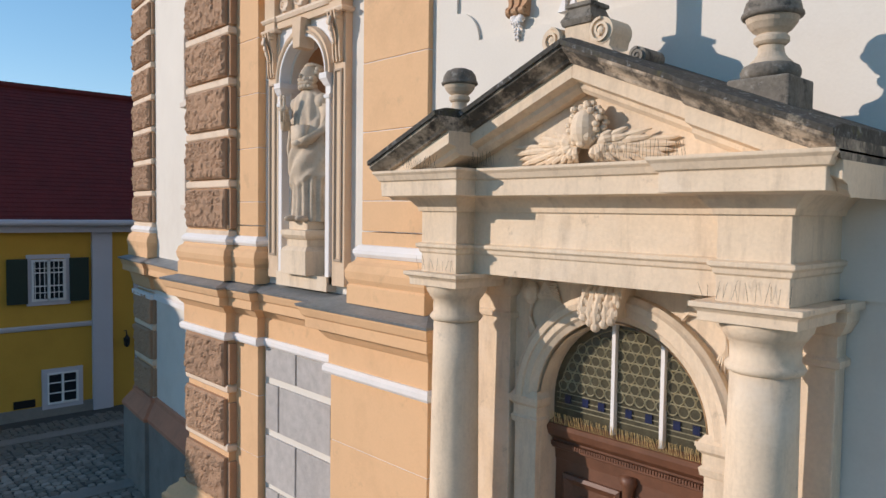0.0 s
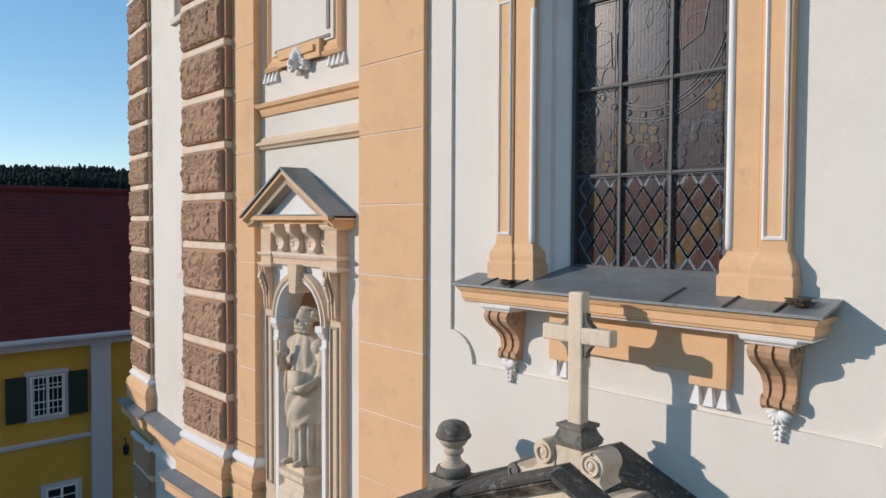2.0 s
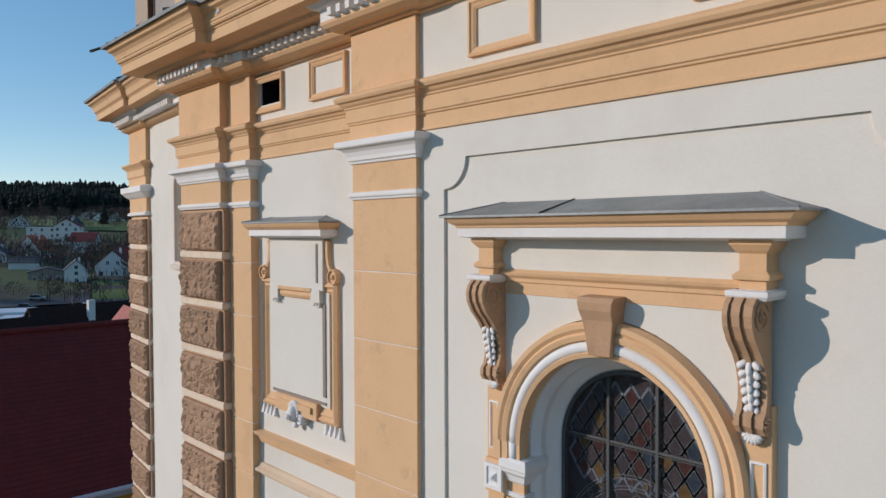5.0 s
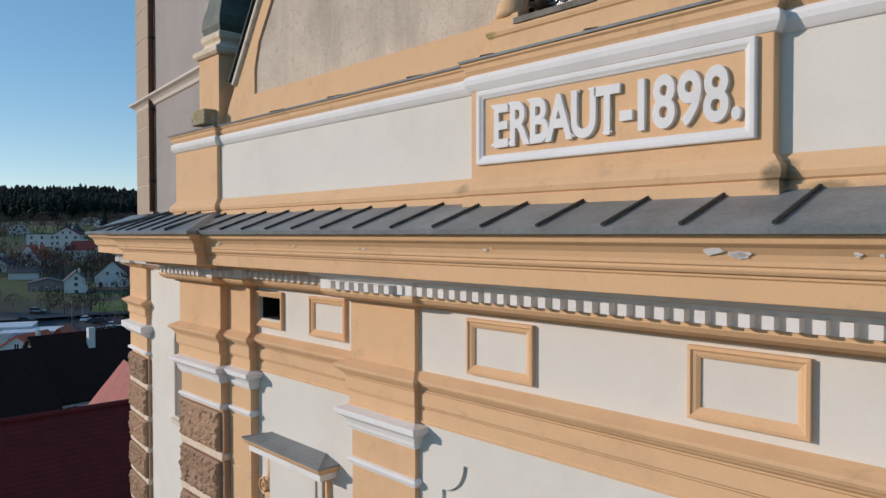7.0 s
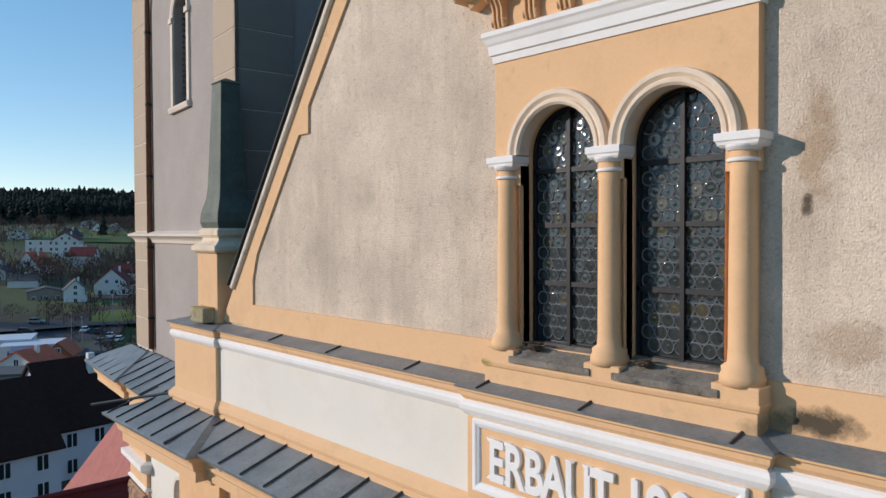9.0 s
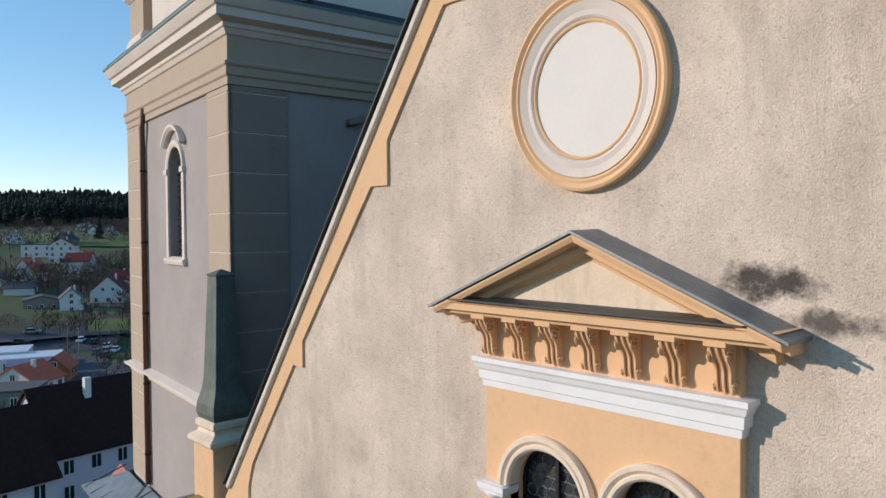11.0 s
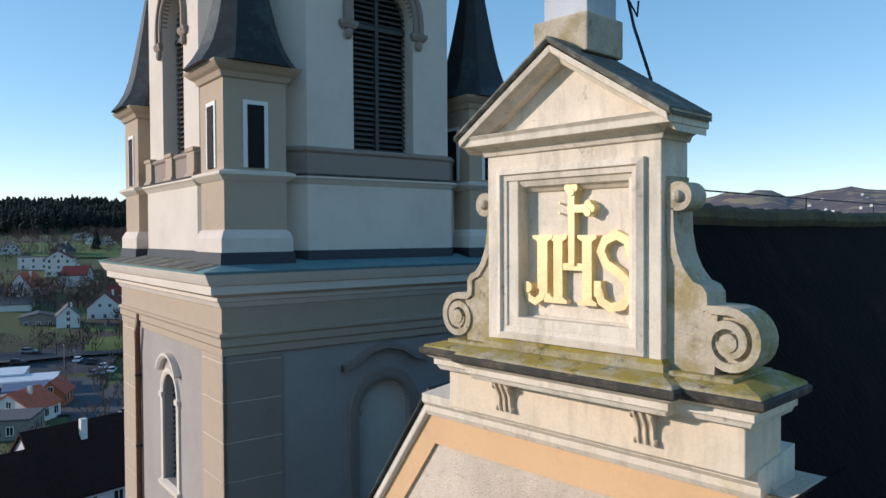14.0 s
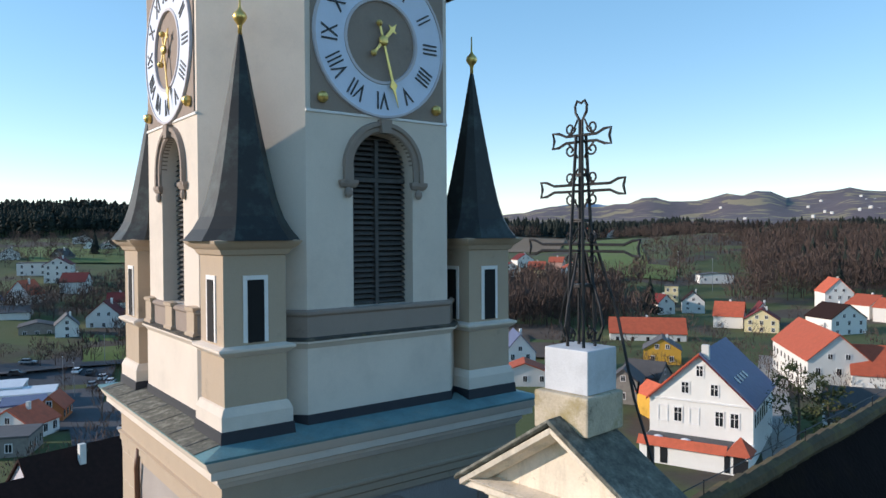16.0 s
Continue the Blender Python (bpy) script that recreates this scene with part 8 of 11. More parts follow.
        disc_plate(b, kx, 25.58, 0.1, ya, yb - 0.06, 20)
        ball(b, (kx, ya, 25.58), 0.045, 10)
        box(b, x1 - 0.03, x1 + 0.03, ya + 0.02, yb, 25.4, 25.72)
        part("knob", b, "volute", th)
    b = B()
    box(b, xi - 0.25, xi + 0.25, -0.27, 0.2, 26.66, 26.95)
    part("cross_plinth", b, "volute", th, "lichen-covered plinth", bevel=0.015)
    b = B()
    box(b, xi - 0.2, xi + 0.2, -0.2, 0.18, 26.95, 27.28)
    part("cross_block", b, "block", th, "pale concrete block", bevel=0.008)
    seat(th)

    # wrought-iron cross
    cr = empty("iron_cross", "black wrought-iron triple cross with scrollwork on a pale block", "cross", at=(xi, 0.0, 27.28))
    X, Y = xi + 0.0, 0.0
    for dx, dy in ((-0.075, -0.075), (0.075, -0.075), (0.075, 0.075), (-0.075, 0.075)):
        b = B()
        tube(b, [(X + dx, Y + dy, 27.27), (X + dx * 0.75, Y + dy * 0.75, 28.1), (X + dx * 0.35, Y + dy * 0.35, 28.9)], 0.0125, 6)
        part("upright_bar", b, "iron", cr)
    for z, k in ((27.75, 0.065), (28.25, 0.05), (28.6, 0.04)):
        b = B()
        frame_rect(b, X - k, X + k, z - 0.012, z + 0.012, 0.01, Y - k, Y + k)
        part("collar", b, "iron", cr)
    b = B()
    tube(b, [(X - 0.012, Y, 28.85), (X - 0.012, Y, 29.02), (X - 0.05, Y, 29.08), (X - 0.055, Y, 29.13), (X - 0.035, Y, 29.17), (X, Y, 29.15), (X + 0.035, Y, 29.17), (X + 0.055, Y, 29.13), (X + 0.05, Y, 29.08), (X + 0.012, Y, 29.02), (X + 0.012, Y, 28.85)], 0.011, 6)
    part("finial", b, "iron", cr)
    for z, hw_ in ((28.88, 0.27), (28.5, 0.39), (28.04, 0.51)):
        for s in (-1, 1):
            b = B()
            e = X + s * hw_
            tube(b, [(X, Y, z + 0.025), (e - s * 0.13, Y, z + 0.025), (e - s * 0.06, Y, z + 0.055), (e, Y, z + 0.06), (e - s * 0.015, Y, z), (e, Y, z - 0.06), (e - s * 0.06, Y, z - 0.055), (e - s * 0.13, Y, z - 0.025), (X, Y, z - 0.025)], 0.011, 6)
            part("cross_arm", b, "iron", cr)
            for t in (-1, 1):
                b = B()
                pts = spiral(X + s * 0.1, z + t * 0.085, 0.05, 0.015, 1.2, math.pi, 16, s)
                tube(b, [(p[0], Y, p[1]) for p in pts], 0.008, 5)
                tube(b, [(X + s * 0.03, Y, z + t * 0.15), (X + s * 0.06, Y, z + t * 0.09), (X + s * 0.12, Y, z + t * 0.03)], 0.008, 5)
                part("scroll", b, "iron", cr)
    for s in (-1, 1):
        for ax in (0, 1):
            b = B()
            g = [(0.05, 28.0), (0.08, 27.86), (0.17, 27.6), (0.2, 27.45), (0.16, 27.34), (0.1, 27.33), (0.08, 27.38), (0.11, 27.42), (0.14, 27.39)]
            tube(b, [(X + s * d * (1 - ax), Y + s * d * ax, z) for d, z in g], 0.0105, 6)
            part("foot_scroll", b, "iron", cr)
    b = B()
    tube(b, [(X + 0.05, Y + 0.05, 28.2), (X + 0.2, Y + 0.2, 27.5), (X + 0.34, Y + 0.2, 26.9), (X + 0.5, Y + 0.22, 26.4)], 0.012, 6)
    tube(b, [(X + 0.3, Y + 0.2, 27.1), (X + 0.4, Y + 0.15, 26.95), (X + 0.43, Y + 0.12, 27.05)], 0.008, 5)
    part("stay_cable", b, "iron", cr, "lightning cable running down")
    seat(cr)


gable_crown()


def obelisk_pier():
    th = empty("obelisk_finial", "green-stained sheet-clad obelisk on a scrolled foot at the gable end", "finial", at=(-10.25, 0.3, 17.6))
    cx, cy = -10.25, 0.32
    def tier(bm, rows):
        rings = [[bm.verts.new((cx + sx * w, cy + sy * w, z)) for sx, sy in ((-1, -1), (1, -1), (1, 1), (-1, 1))] for w, z in rows]
        for p, q in zip(rings, rings[1:]):
            for i in range(4):
                bm.faces.new((p[i], p[(i + 1) % 4], q[(i + 1) % 4], q[i]))
        bm.faces.new(rings[0])
        bm.faces.new(rings[-1])
    b = B()
    tier(b, [(0.33, 16.75), (0.33, 17.9)])
    part("pedestal", b, "orange", th, "apricot pedestal", bevel=0.01)
    b = B()
    tier(b, [(0.36, 17.9), (0.4, 17.94), (0.4, 18.0), (0.34, 18.04), (0.29, 18.07), (0.27, 18.12), (0.31, 18.17), (0.31, 18.24), (0.26, 18.28)])
    part("base_mouldings", b, "stone", th, "stained base mouldings", bevel=0.008)
    b = B()
    tier(b, [(0.27, 18.26), (0.3, 18.36), (0.29, 18.5), (0.23, 18.72), (0.21, 18.9), (0.15, 20.44), (0.17, 20.46), (0.02, 20.54)])
    part("obelisk_shaft", b, "obelisk", th, "green-stained tapered shaft", bevel=0.006)
    seat(th)
    b = B()
    box(b, -10.45, -10.0, -0.2, 0.1, 16.88, 17.1)
    tagged(make("acroterion_block", b, "lichen", bevel=0.02), "small lichen-stained stone block on the attic ledge", "block")


obelisk_pier()

# ---------- tower ----------
S7 = 7.0
MT = Matrix(((TA.x, TB.x, 0, TO.x), (TA.y, TB.y, 0, TO.y), (0, 0, 1, 0), (0, 0, 0, 1)))


def face_m(kind, inset):
    """Frame of a tower face: x to the viewer's right, y inward, z up, on the face's middle line."""
    if kind == "side":
        o = TO + TA * inset + TB * 3.5
        x, y = TB, TA
    else:
        o = TO + TA * 3.5 + TB * inset
        x, y = -TA, TB
    return Matrix(((x.x, y.x, 0, o.x), (x.y, y.y, 0, o.y), (0, 0, 1, 0), (0, 0, 0, 1)))


def tpart(name, bm, material, parent, label="", m=None, smooth=False, bevel=0.0):
    bm.transform(m or MT)
    return part(name, bm, material, parent, label, smooth, bevel)


def square(i):
    return [(i, i), (S7 - i, i), (S7 - i, S7 - i), (i, S7 - i)]


def octagon(cx, cy, ap, half):
    h = half
    return [(cx - h, cy - ap), (cx + h, cy - ap), (cx + ap, cy - h), (cx + ap, cy + h), (cx + h, cy + ap), (cx - h, cy + ap), (cx - ap, cy + h), (cx - ap, cy - h)]


def prism(bm, pts, z0, z1):
    a = [bm.verts.new((x, y, z0)) for x, y in pts]
    b = [bm.verts.new((x, y, z1)) for x, y in pts]
    n = len(pts)
    for i in range(n):
        bm.faces.new((a[i], a[(i + 1) % n], b[(i + 1) % n], b[i]))
    bm.faces.new(a)
    bm.faces.new(b)
    return bm


def louvres(parent, m, w, z0, zs, y, pitch=0.085, label="weathered wooden louvre slat"):
    """Slats in a round-headed opening of half width w."""
    z = z0 + 0.04
    while z < zs + w - 0.05:
        h = w if z < zs else math.sqrt(max(0.0, w * w - (z - zs) ** 2))
        b = B()
        v = [(-h, y, z + 0.03), (h, y, z + 0.03), (h, y - 0.07, z - 0.02), (-h, y - 0.07, z - 0.02)]
        lo = [b.verts.new(p) for p in v]
        hi = [b.verts.new((p[0], p[1], p[2] + 0.018)) for p in v]
        b.faces.new(lo)
        b.faces.new(hi)
        for i in range(4):
            b.faces.new((lo[i], lo[(i + 1) % 4], hi[(i + 1) % 4], hi[i]))
        tpart("louvre_slat", b, "louvre", parent, "", m)
        z += pitch


def tower():
    th = empty("church_tower", "tall grey and sand plastered church tower with clock dials and corner turrets", "tower", kind="structure")
    i = 0.42
    # shaft: front and side faces with openings, plain elsewhere
    MS, MF = face_m("side", i), face_m("front", i)
    w = S7 / 2 - i
    front = B()
    plate(front, [(-w, 15.2), (w, 15.2), (w, 24.2), (-w, 24.2)], [arch_pts(0.28, 22.3, 0.42, 20.65, 20)], 0.0, 0.5)
    tpart("front_wall", front, "tower", th, "grey roughened plaster wall", MF)
    side = B()
    plate(side, [(-w, 15.0), (w, 15.0), (w, 24.2), (-w, 24.2)], [arch_pts(-0.1, 22.15, 0.55, 19.6, 20)], 0.0, 0.5)
    tpart("side_wall", side, "tower", th, "shaded grey plaster wall", MS)
    b = B()
    prism(b, [(i + 0.45, i + 0.45), (S7 - i, i + 0.45), (S7 - i, S7 - i), (i + 0.45, S7 - i)], -1.2, 24.2)
    tpart("core", b, "tower", th)
    b = B()
    box(b, -0.9, 0.7, 0.14, 0.2, 19.5, 22.9)
    tpart("blind_panel", b, "towerlight", th, "blind arched panel", MS)
    # black sheet painted as the shade behind the louvres
    b = B()
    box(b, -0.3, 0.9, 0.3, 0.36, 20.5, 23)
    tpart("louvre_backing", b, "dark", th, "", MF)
    win = part("louvre_window", profile_arch(B(), 0.28, 22.3, [(0.42, 0.02), (0.42, -0.03), (0.47, -0.05), (0.54, -0.05), (0.56, 0.0)], n=20), "towerlight", th, "pale moulded louvre window surround")
    win.matrix_world = MF
    for s in (-1, 1):
        b = B()
        xa, xb = sorted((0.28 + s * 0.42, 0.28 + s * 0.55))
        box(b, xa, xb, -0.04, 0.0, 20.5, 22.3)
        box(b, xa - 0.03, xb + 0.03, -0.07, 0.0, 22.22, 22.32)
        tpart("surround_jamb", b, "towerlight", th, "", MF)
    b = B()
    sweep(b, [(-0.3, 0.0), (0.86, 0.0)], [(0.0, 20.5), (0.07, 20.5), (0.09, 20.56), (0.09, 20.6), (0.0, 20.64)])
    tpart("sill", b, "towerlight", th, "", MF)
    b = B()
    profile_arch(b, 0.28, 22.45, [(0.58, 0.0), (0.58, -0.08), (0.63, -0.12), (0.68, -0.12), (0.68, 0.0)], radians(28), radians(152), 16)
    tpart("hood_mould", b, "towerlight", th, "", MF)
    louvres(th, MF @ Matrix.Translation((0.28, 0, 0)), 0.42, 20.65, 22.3, 0.22, 0.11)
    # blind arch surround on the shaded side
    b = B()
    profile_arch(b, -0.1, 22.15, [(0.55, 0.1), (0.55, -0.03), (0.62, -0.05), (0.74, -0.05), (0.76, 0.0)], n=22)
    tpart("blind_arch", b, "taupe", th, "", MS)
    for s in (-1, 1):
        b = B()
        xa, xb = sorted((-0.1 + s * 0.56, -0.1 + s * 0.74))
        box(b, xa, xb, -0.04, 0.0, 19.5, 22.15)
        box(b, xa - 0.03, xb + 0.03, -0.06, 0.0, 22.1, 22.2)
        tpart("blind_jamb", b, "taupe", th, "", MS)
    b = B()
    pts = [(-1.0, 22.95), (-0.75, 23.02), (-0.45, 23.2), (-0.1, 23.28), (0.25, 23.2), (0.55, 23.02), (0.8, 22.95)]
    for (x, z), (x2, z2) in zip(pts, pts[1:]):
        vs = [b.verts.new(p) for p in ((x, -0.12, z), (x2, -0.12, z2), (x2, -0.12, z2 + 0.09), (x, -0.12, z + 0.09), (x, 0.0, z - 0.02), (x2, 0.0, z2 - 0.02), (x2, 0.0, z2 + 0.11), (x, 0.0, z + 0.11))]
        for f in ((0, 1, 2, 3), (4, 7, 6, 5), (0, 4, 5, 1), (3, 2, 6, 7)):
            b.faces.new([vs[k] for k in f])
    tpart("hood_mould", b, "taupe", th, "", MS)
    # corner quoin strips with joints; the side face's shade is put into taupe
    for m, xs in ((MF, ((w - 0.95, w + 0.04), (-w - 0.04, -w + 1.25))), (MS, ((-w - 0.04, -w + 0.96), (w - 0.96, w + 0.04)))):
        for x0, x1 in xs:
            z = 15.7
            while z < 23.4:
                b = B()
                box(b, x0, x1, -0.04, 0.04, z + 0.006, min(z + 0.625, 23.42))
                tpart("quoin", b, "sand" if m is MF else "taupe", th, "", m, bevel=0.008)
                z += 0.635
            b = B()
            box(b, x0 + 0.01, x1 - 0.01, -0.03, 0.03, 15.6, 23.4)
            tpart("quoin_joint", b, "towerlight", th, "", m)
    # string course, frieze, eaves cornice
    b = B()
    sweep(b, square(i), [(0.0, 17.98), (0.04, 18.0), (0.06, 18.06), (0.1, 18.1), (0.17, 18.14), (0.17, 18.18), (0.0, 18.24)], closed=True)
    tpart("string_course", b, "towerlight", th, "pale string course", bevel=0.004)
    b = B()
    sweep(b, square(i), [(0.0, 23.42), (0.05, 23.43), (0.05, 23.55), (0.08, 23.58), (0.08, 23.7), (0.11, 23.74), (0.11, 23.78), (0.05, 23.8), (0.05, 24.2), (0.0, 24.2)], closed=True)
    tpart("frieze_band", b, "sand", th, "sand coloured frieze band", bevel=0.004)
    b = B()
    sweep(b, square(i), [(0.04, 24.18), (0.08, 24.2), (0.12, 24.28), (0.15, 24.3), (0.15, 24.36), (0.3, 24.42), (0.3, 24.55), (0.34, 24.57), (0.38, 24.64), (0.42, 24.72), (0.42, 24.76), (0.0, 24.78)], closed=True)
    tpart("eaves_cornice", b, "towerlight", th, "projecting eaves cornice", bevel=0.004)
    b = B()
    sweep(b, square(i), [(0.44, 24.74), (0.45, 24.78), (-0.35, 24.95), (-0.35, 24.8)], closed=True)
    tpart("eaves_sheet", b, "verdigris", th, "verdigris sheet over the eaves")
    b = B()
    sweep(b, [(i, i), (S7 - i, i)], [(0.452, 24.775), (0.455, 24.792), (-0.3, 24.952), (-0.3, 24.93)])
    tpart("moss_layer", b, "lichenslab", th, "moss and dirt on the sheet")
    for k in range(7):
        b = B()
        tube(b, [(0.9 + k * 0.9, -0.01, 24.79), (0.85 + k * 0.9, 0.75, 24.95)], 0.018, 5)
        tpart("seam", b, "seam", th)
    # belfry octagon
    c, ap, h = 3.5, 2.9, 1.52
    oc = octagon(c, c, ap, h)
    b = B()
    prism(b, octagon(c, c, ap - 0.5, h - 0.2), 24.3, 34.5)
    tpart("belfry_core", b, "tower", th)
    for kind in ("side", "front"):
        m = face_m(kind, 0.6)
        b = B()
        plate(b, [(-h, 24.6), (h, 24.6), (h, 34.0), (-h, 34.0)], [arch_pts(0.05, 29.36, 0.65, 26.85, 24)], 0.0, 0.5)
        tpart("belfry_wall", b, "towerlight", th, "pale belfry wall", m)
        # black sheet stands for the unlit belfry interior
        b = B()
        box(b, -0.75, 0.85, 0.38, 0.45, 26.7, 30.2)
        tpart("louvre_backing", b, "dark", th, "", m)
        lw = tagged(new("belfry_window"), "tall round-headed louvred belfry opening")
        lw.parent = th
        louvres(lw, m @ Matrix.Translation((0.05, 0, 0)), 0.65, 26.85, 29.36, 0.34, 0.098)
        b = B()
        box(b, 0.015, 0.085, 0.24, 0.37, 26.85, 29.9)
        box(b, -0.58, 0.68, 0.24, 0.37, 29.12, 29.2)
        tpart("louvre_mullion", b, "louvre", lw, "", m)
        b = B()
        profile_arch(b, 0.05, 29.36, [(0.65, 0.1), (0.65, -0.02), (0.68, -0.05), (0.75, -0.05), (0.77, -0.09), (0.84, -0.09), (0.86, 0.0)], n=26)
        for s in (-1, 1):
            for r0, r1, yy in ((0.653, 0.765, -0.05), (0.765, 0.85, -0.09)):
                box(b, 0.05 + min(s * r0, s * r1), 0.05 + max(s * r0, s * r1), yy, 0.0, 29.05, 29.361)
        tpart("arch_moulding", b, "taupe", lw, "moulded arch", m)
        b = B()
        plate(b, [(-0.04, 30.0), (0.14, 30.0), (0.17, 30.245), (-0.07, 30.245)], [], -0.13, 0.0)
        tpart("keystone", b, "taupe", lw, "", m)
        for s in (-1, 1):
            b = B()
            cx = 0.05 + s * 0.76
            sweep(b, [(cx - 0.12, 0.0), (cx - 0.12, -0.03), (cx + 0.12, -0.03), (cx + 0.12, 0.0)], [(0.0, 28.98), (0.03, 29.0), (0.06, 29.06), (0.06, 29.12), (0.0, 29.13)])
            ball(b, (cx, -0.04, 28.9), 0.09, 8, (1, 0.6, 1.1))
            tpart("impost", b, "taupe", lw, "", m)
        clock_face(th, m)
        # string between belfry window and clock
        b = B()
        sweep(b, [(-h, 0.0), (h, 0.0)], [(0.0, 30.26), (0.03, 30.27), (0.03, 30.31), (0.0, 30.32)])
        tpart("white_line", b, "trim", th, "", m)
    for (p, q) in ((oc[7], oc[0]), (oc[1], oc[2]), (oc[3], oc[4])):
        b = B()
        d = (Vector(q) - Vector(p)).normalized()
        nrm = Vector((d.y, -d.x))
        inn = [(p[0], p[1]), (q[0], q[1]), (q[0] - nrm.x * 0.4, q[1] - nrm.y * 0.4), (p[0] - nrm.x * 0.4, p[1] - nrm.y * 0.4)]
        prism(b, inn, 24.6, 34.0)
        tpart("belfry_chamfer", b, "towerlight", th, "plain diagonal belfry wall")
    # belfry plinth and cap, dark flashing
    b = B()
    sweep(b, oc, [(0.0, 24.7), (0.06, 24.7), (0.06, 26.2), (0.08, 26.22), (0.13, 26.28), (0.16, 26.3), (0.16, 26.34), (0.0, 26.38)], closed=True)
    tpart("belfry_plinth", b, "towerlight", th, "pale plinth with moulded cap", bevel=0.005)
    b = B()
    sweep(b, oc, [(0.0, 26.34), (0.04, 26.36), (0.04, 26.74), (0.08, 26.78), (0.08, 26.83), (0.0, 26.86)], closed=True)
    tpart("parapet_band", b, "taupe", th, "taupe parapet band under the louvres", bevel=0.004)
    for x in (-h + 0.2, 0.05, h - 0.2):
        b = B()
        sweep(b, [(x - 0.2, 0.0), (x - 0.2, -0.1), (x + 0.2, -0.1), (x + 0.2, 0.0)], [(0.0, 26.36), (0.03, 26.36), (0.03, 26.42), (0.0, 26.45), (0.0, 26.8), (0.025, 26.82), (0.03, 26.88), (-0.1, 26.9)])
        tpart("parapet_pier", b, "sand", th, "small pier on the parapet", face_m("front", 0.6), bevel=0.005)
    b = B()
    sweep(b, oc, [(0.05, 26.35), (0.162, 26.335), (0.168, 26.35), (0.15, 26.37), (0.05, 26.39)], closed=True)
    tpart("weathered_edge", b, "crust", th, "blackened top of the plinth moulding")
    b = B()
    sweep(b, oc, [(0.05, 24.8), (0.09, 24.82), (0.075, 25.06), (0.05, 25.07)], closed=True)
    tpart("flashing", b, "ink", th, "dark flashing strip")
    # attic of the clock stage and roof
    b = B()
    sweep(b, oc, [(0.0, 33.4), (0.05, 33.4), (0.12, 33.55), (0.3, 33.6), (0.3, 33.8), (0.36, 33.9), (0.0, 34.0)], closed=True)
    tpart("top_cornice", b, "towerlight", th)
    b = B()
    base = [b.verts.new((x, y, 33.95)) for x, y in octagon(c, c, ap + 0.3, h + 0.1)]
    tip = b.verts.new((c, c, 39.0))
    for k in range(8):
        b.faces.new((base[k], base[(k + 1) % 8], tip))
    b.faces.new(base)
    tpart("tower_roof", b, "spire", th, "dark sheet pyramid roof")
    for a_, b_ in ((1.0, 1.0), (1.0, 6.0), (6.0, 1.0)):
        turret(th, a_, b_)
    return th


def clock_face(th, m):
    cz, R = 31.67, 1.36
    ck = tagged(new("clock_dial"), "pale blue clock dial with black roman numerals and gilt hands")
    ck.parent = th
    b = B()
    box(b, -1.42, 1.42, -0.025, 0.02, 30.32, 33.05)
    tpart("clock_field", b, "taupe", ck, "taupe painted field", m)
    n = 48
    circ = lambda r: [(r * math.cos(2 * math.pi * k / n), cz + r * math.sin(2 * math.pi * k / n)) for k in range(n)]
    b = B()
    plate(b, circ(R), [circ(0.74)], -0.055, -0.02)
    tpart("dial_ring", b, "paintblue", ck, "pale blue numeral ring", m)
    for r0, r1 in ((R - 0.02, R + 0.04), (0.72, 0.79)):
        b = B()
        profile_arch(b, 0, cz, [(r0, -0.03), (r0 + 0.01, -0.075), (r1 - 0.01, -0.075), (r1, -0.03)], 0, 2 * math.pi, 48, closed=True)
        tpart("dial_rim", b, "lilac", ck, "", m)
    nums = ("XII", "I", "II", "III", "IIII", "V", "VI", "VII", "VIII", "IX", "X", "XI")
    for k, s in enumerate(nums):
        a = radians(90 - 30 * k)
        if math.sin(a) > 0.75 and cz + math.sin(a) > 33.2:
            continue
        cu = bpy.data.curves.new("numeral", "FONT")
        cu.body = s
        cu.align_x, cu.align_y = "CENTER", "CENTER"
        cu.size = 0.44
        cu.extrude = 0.006
        tmp = bpy.data.objects.new("tmp", cu)
        scene.collection.objects.link(tmp)
        me = bpy.data.meshes.new_from_object(tmp.evaluated_get(bpy.context.evaluated_depsgraph_get()))
        bpy.data.objects.remove(tmp)
        me.materials.clear()
        me.materials.append(M["ink"])
        o = new("numeral", me)
        o.matrix_world = m @ Matrix.Translation((1.06 * math.cos(a), -0.064, cz + 1.06 * math.sin(a))) @ Euler((radians(90), 0, 0)).to_matrix().to_4x4() @ Matrix.Rotation(a - math.pi / 2, 4, "Z") @ Matrix.Diagonal((0.72, 1.05, 1, 1))
        o.parent = ck
    for ang, ln, wd in ((radians(90 - 165), 1.22, 0.05), (radians(50), 0.45, 0.07)):
        b = B()
        d = Vector((math.cos(ang), math.sin(ang)))
        q = Vector((-d.y, d.x))
        p0 = -d * 0.32
        pts = [p0 + q * 0.02, p0 - q * 0.02, d * ln * 0.6 - q * wd * 0.5, d * ln * 0.68 - q * wd * 1.6, d * ln * 0.74 - q * wd * 0.5, d * ln, d * ln * 0.74 + q * wd * 0.5, d * ln * 0.68 + q * wd * 1.6, d * ln * 0.6 + q * wd * 0.5]
        plate(b, [(p.x, cz + p.y) for p in pts], [], -0.12, -0.1)
        tpart("clock_hand", b, "gold", ck, "gilt clock hand", m)
        b = B()
        ball(b, (p0.x, -0.11, cz + p0.y), 0.06, 10)
        tpart("counterweight", b, "gold", ck, "", m)
    b = B()
    ball(b, (0, -0.11, cz), 0.1, 12, (1, 0.5, 1))
    tpart("hub", b, "gold", ck, "", m)
    for s in (-1, 1):
        b = B()
        ball(b, (s * 1.22, -0.07, 30.53), 0.1, 10)
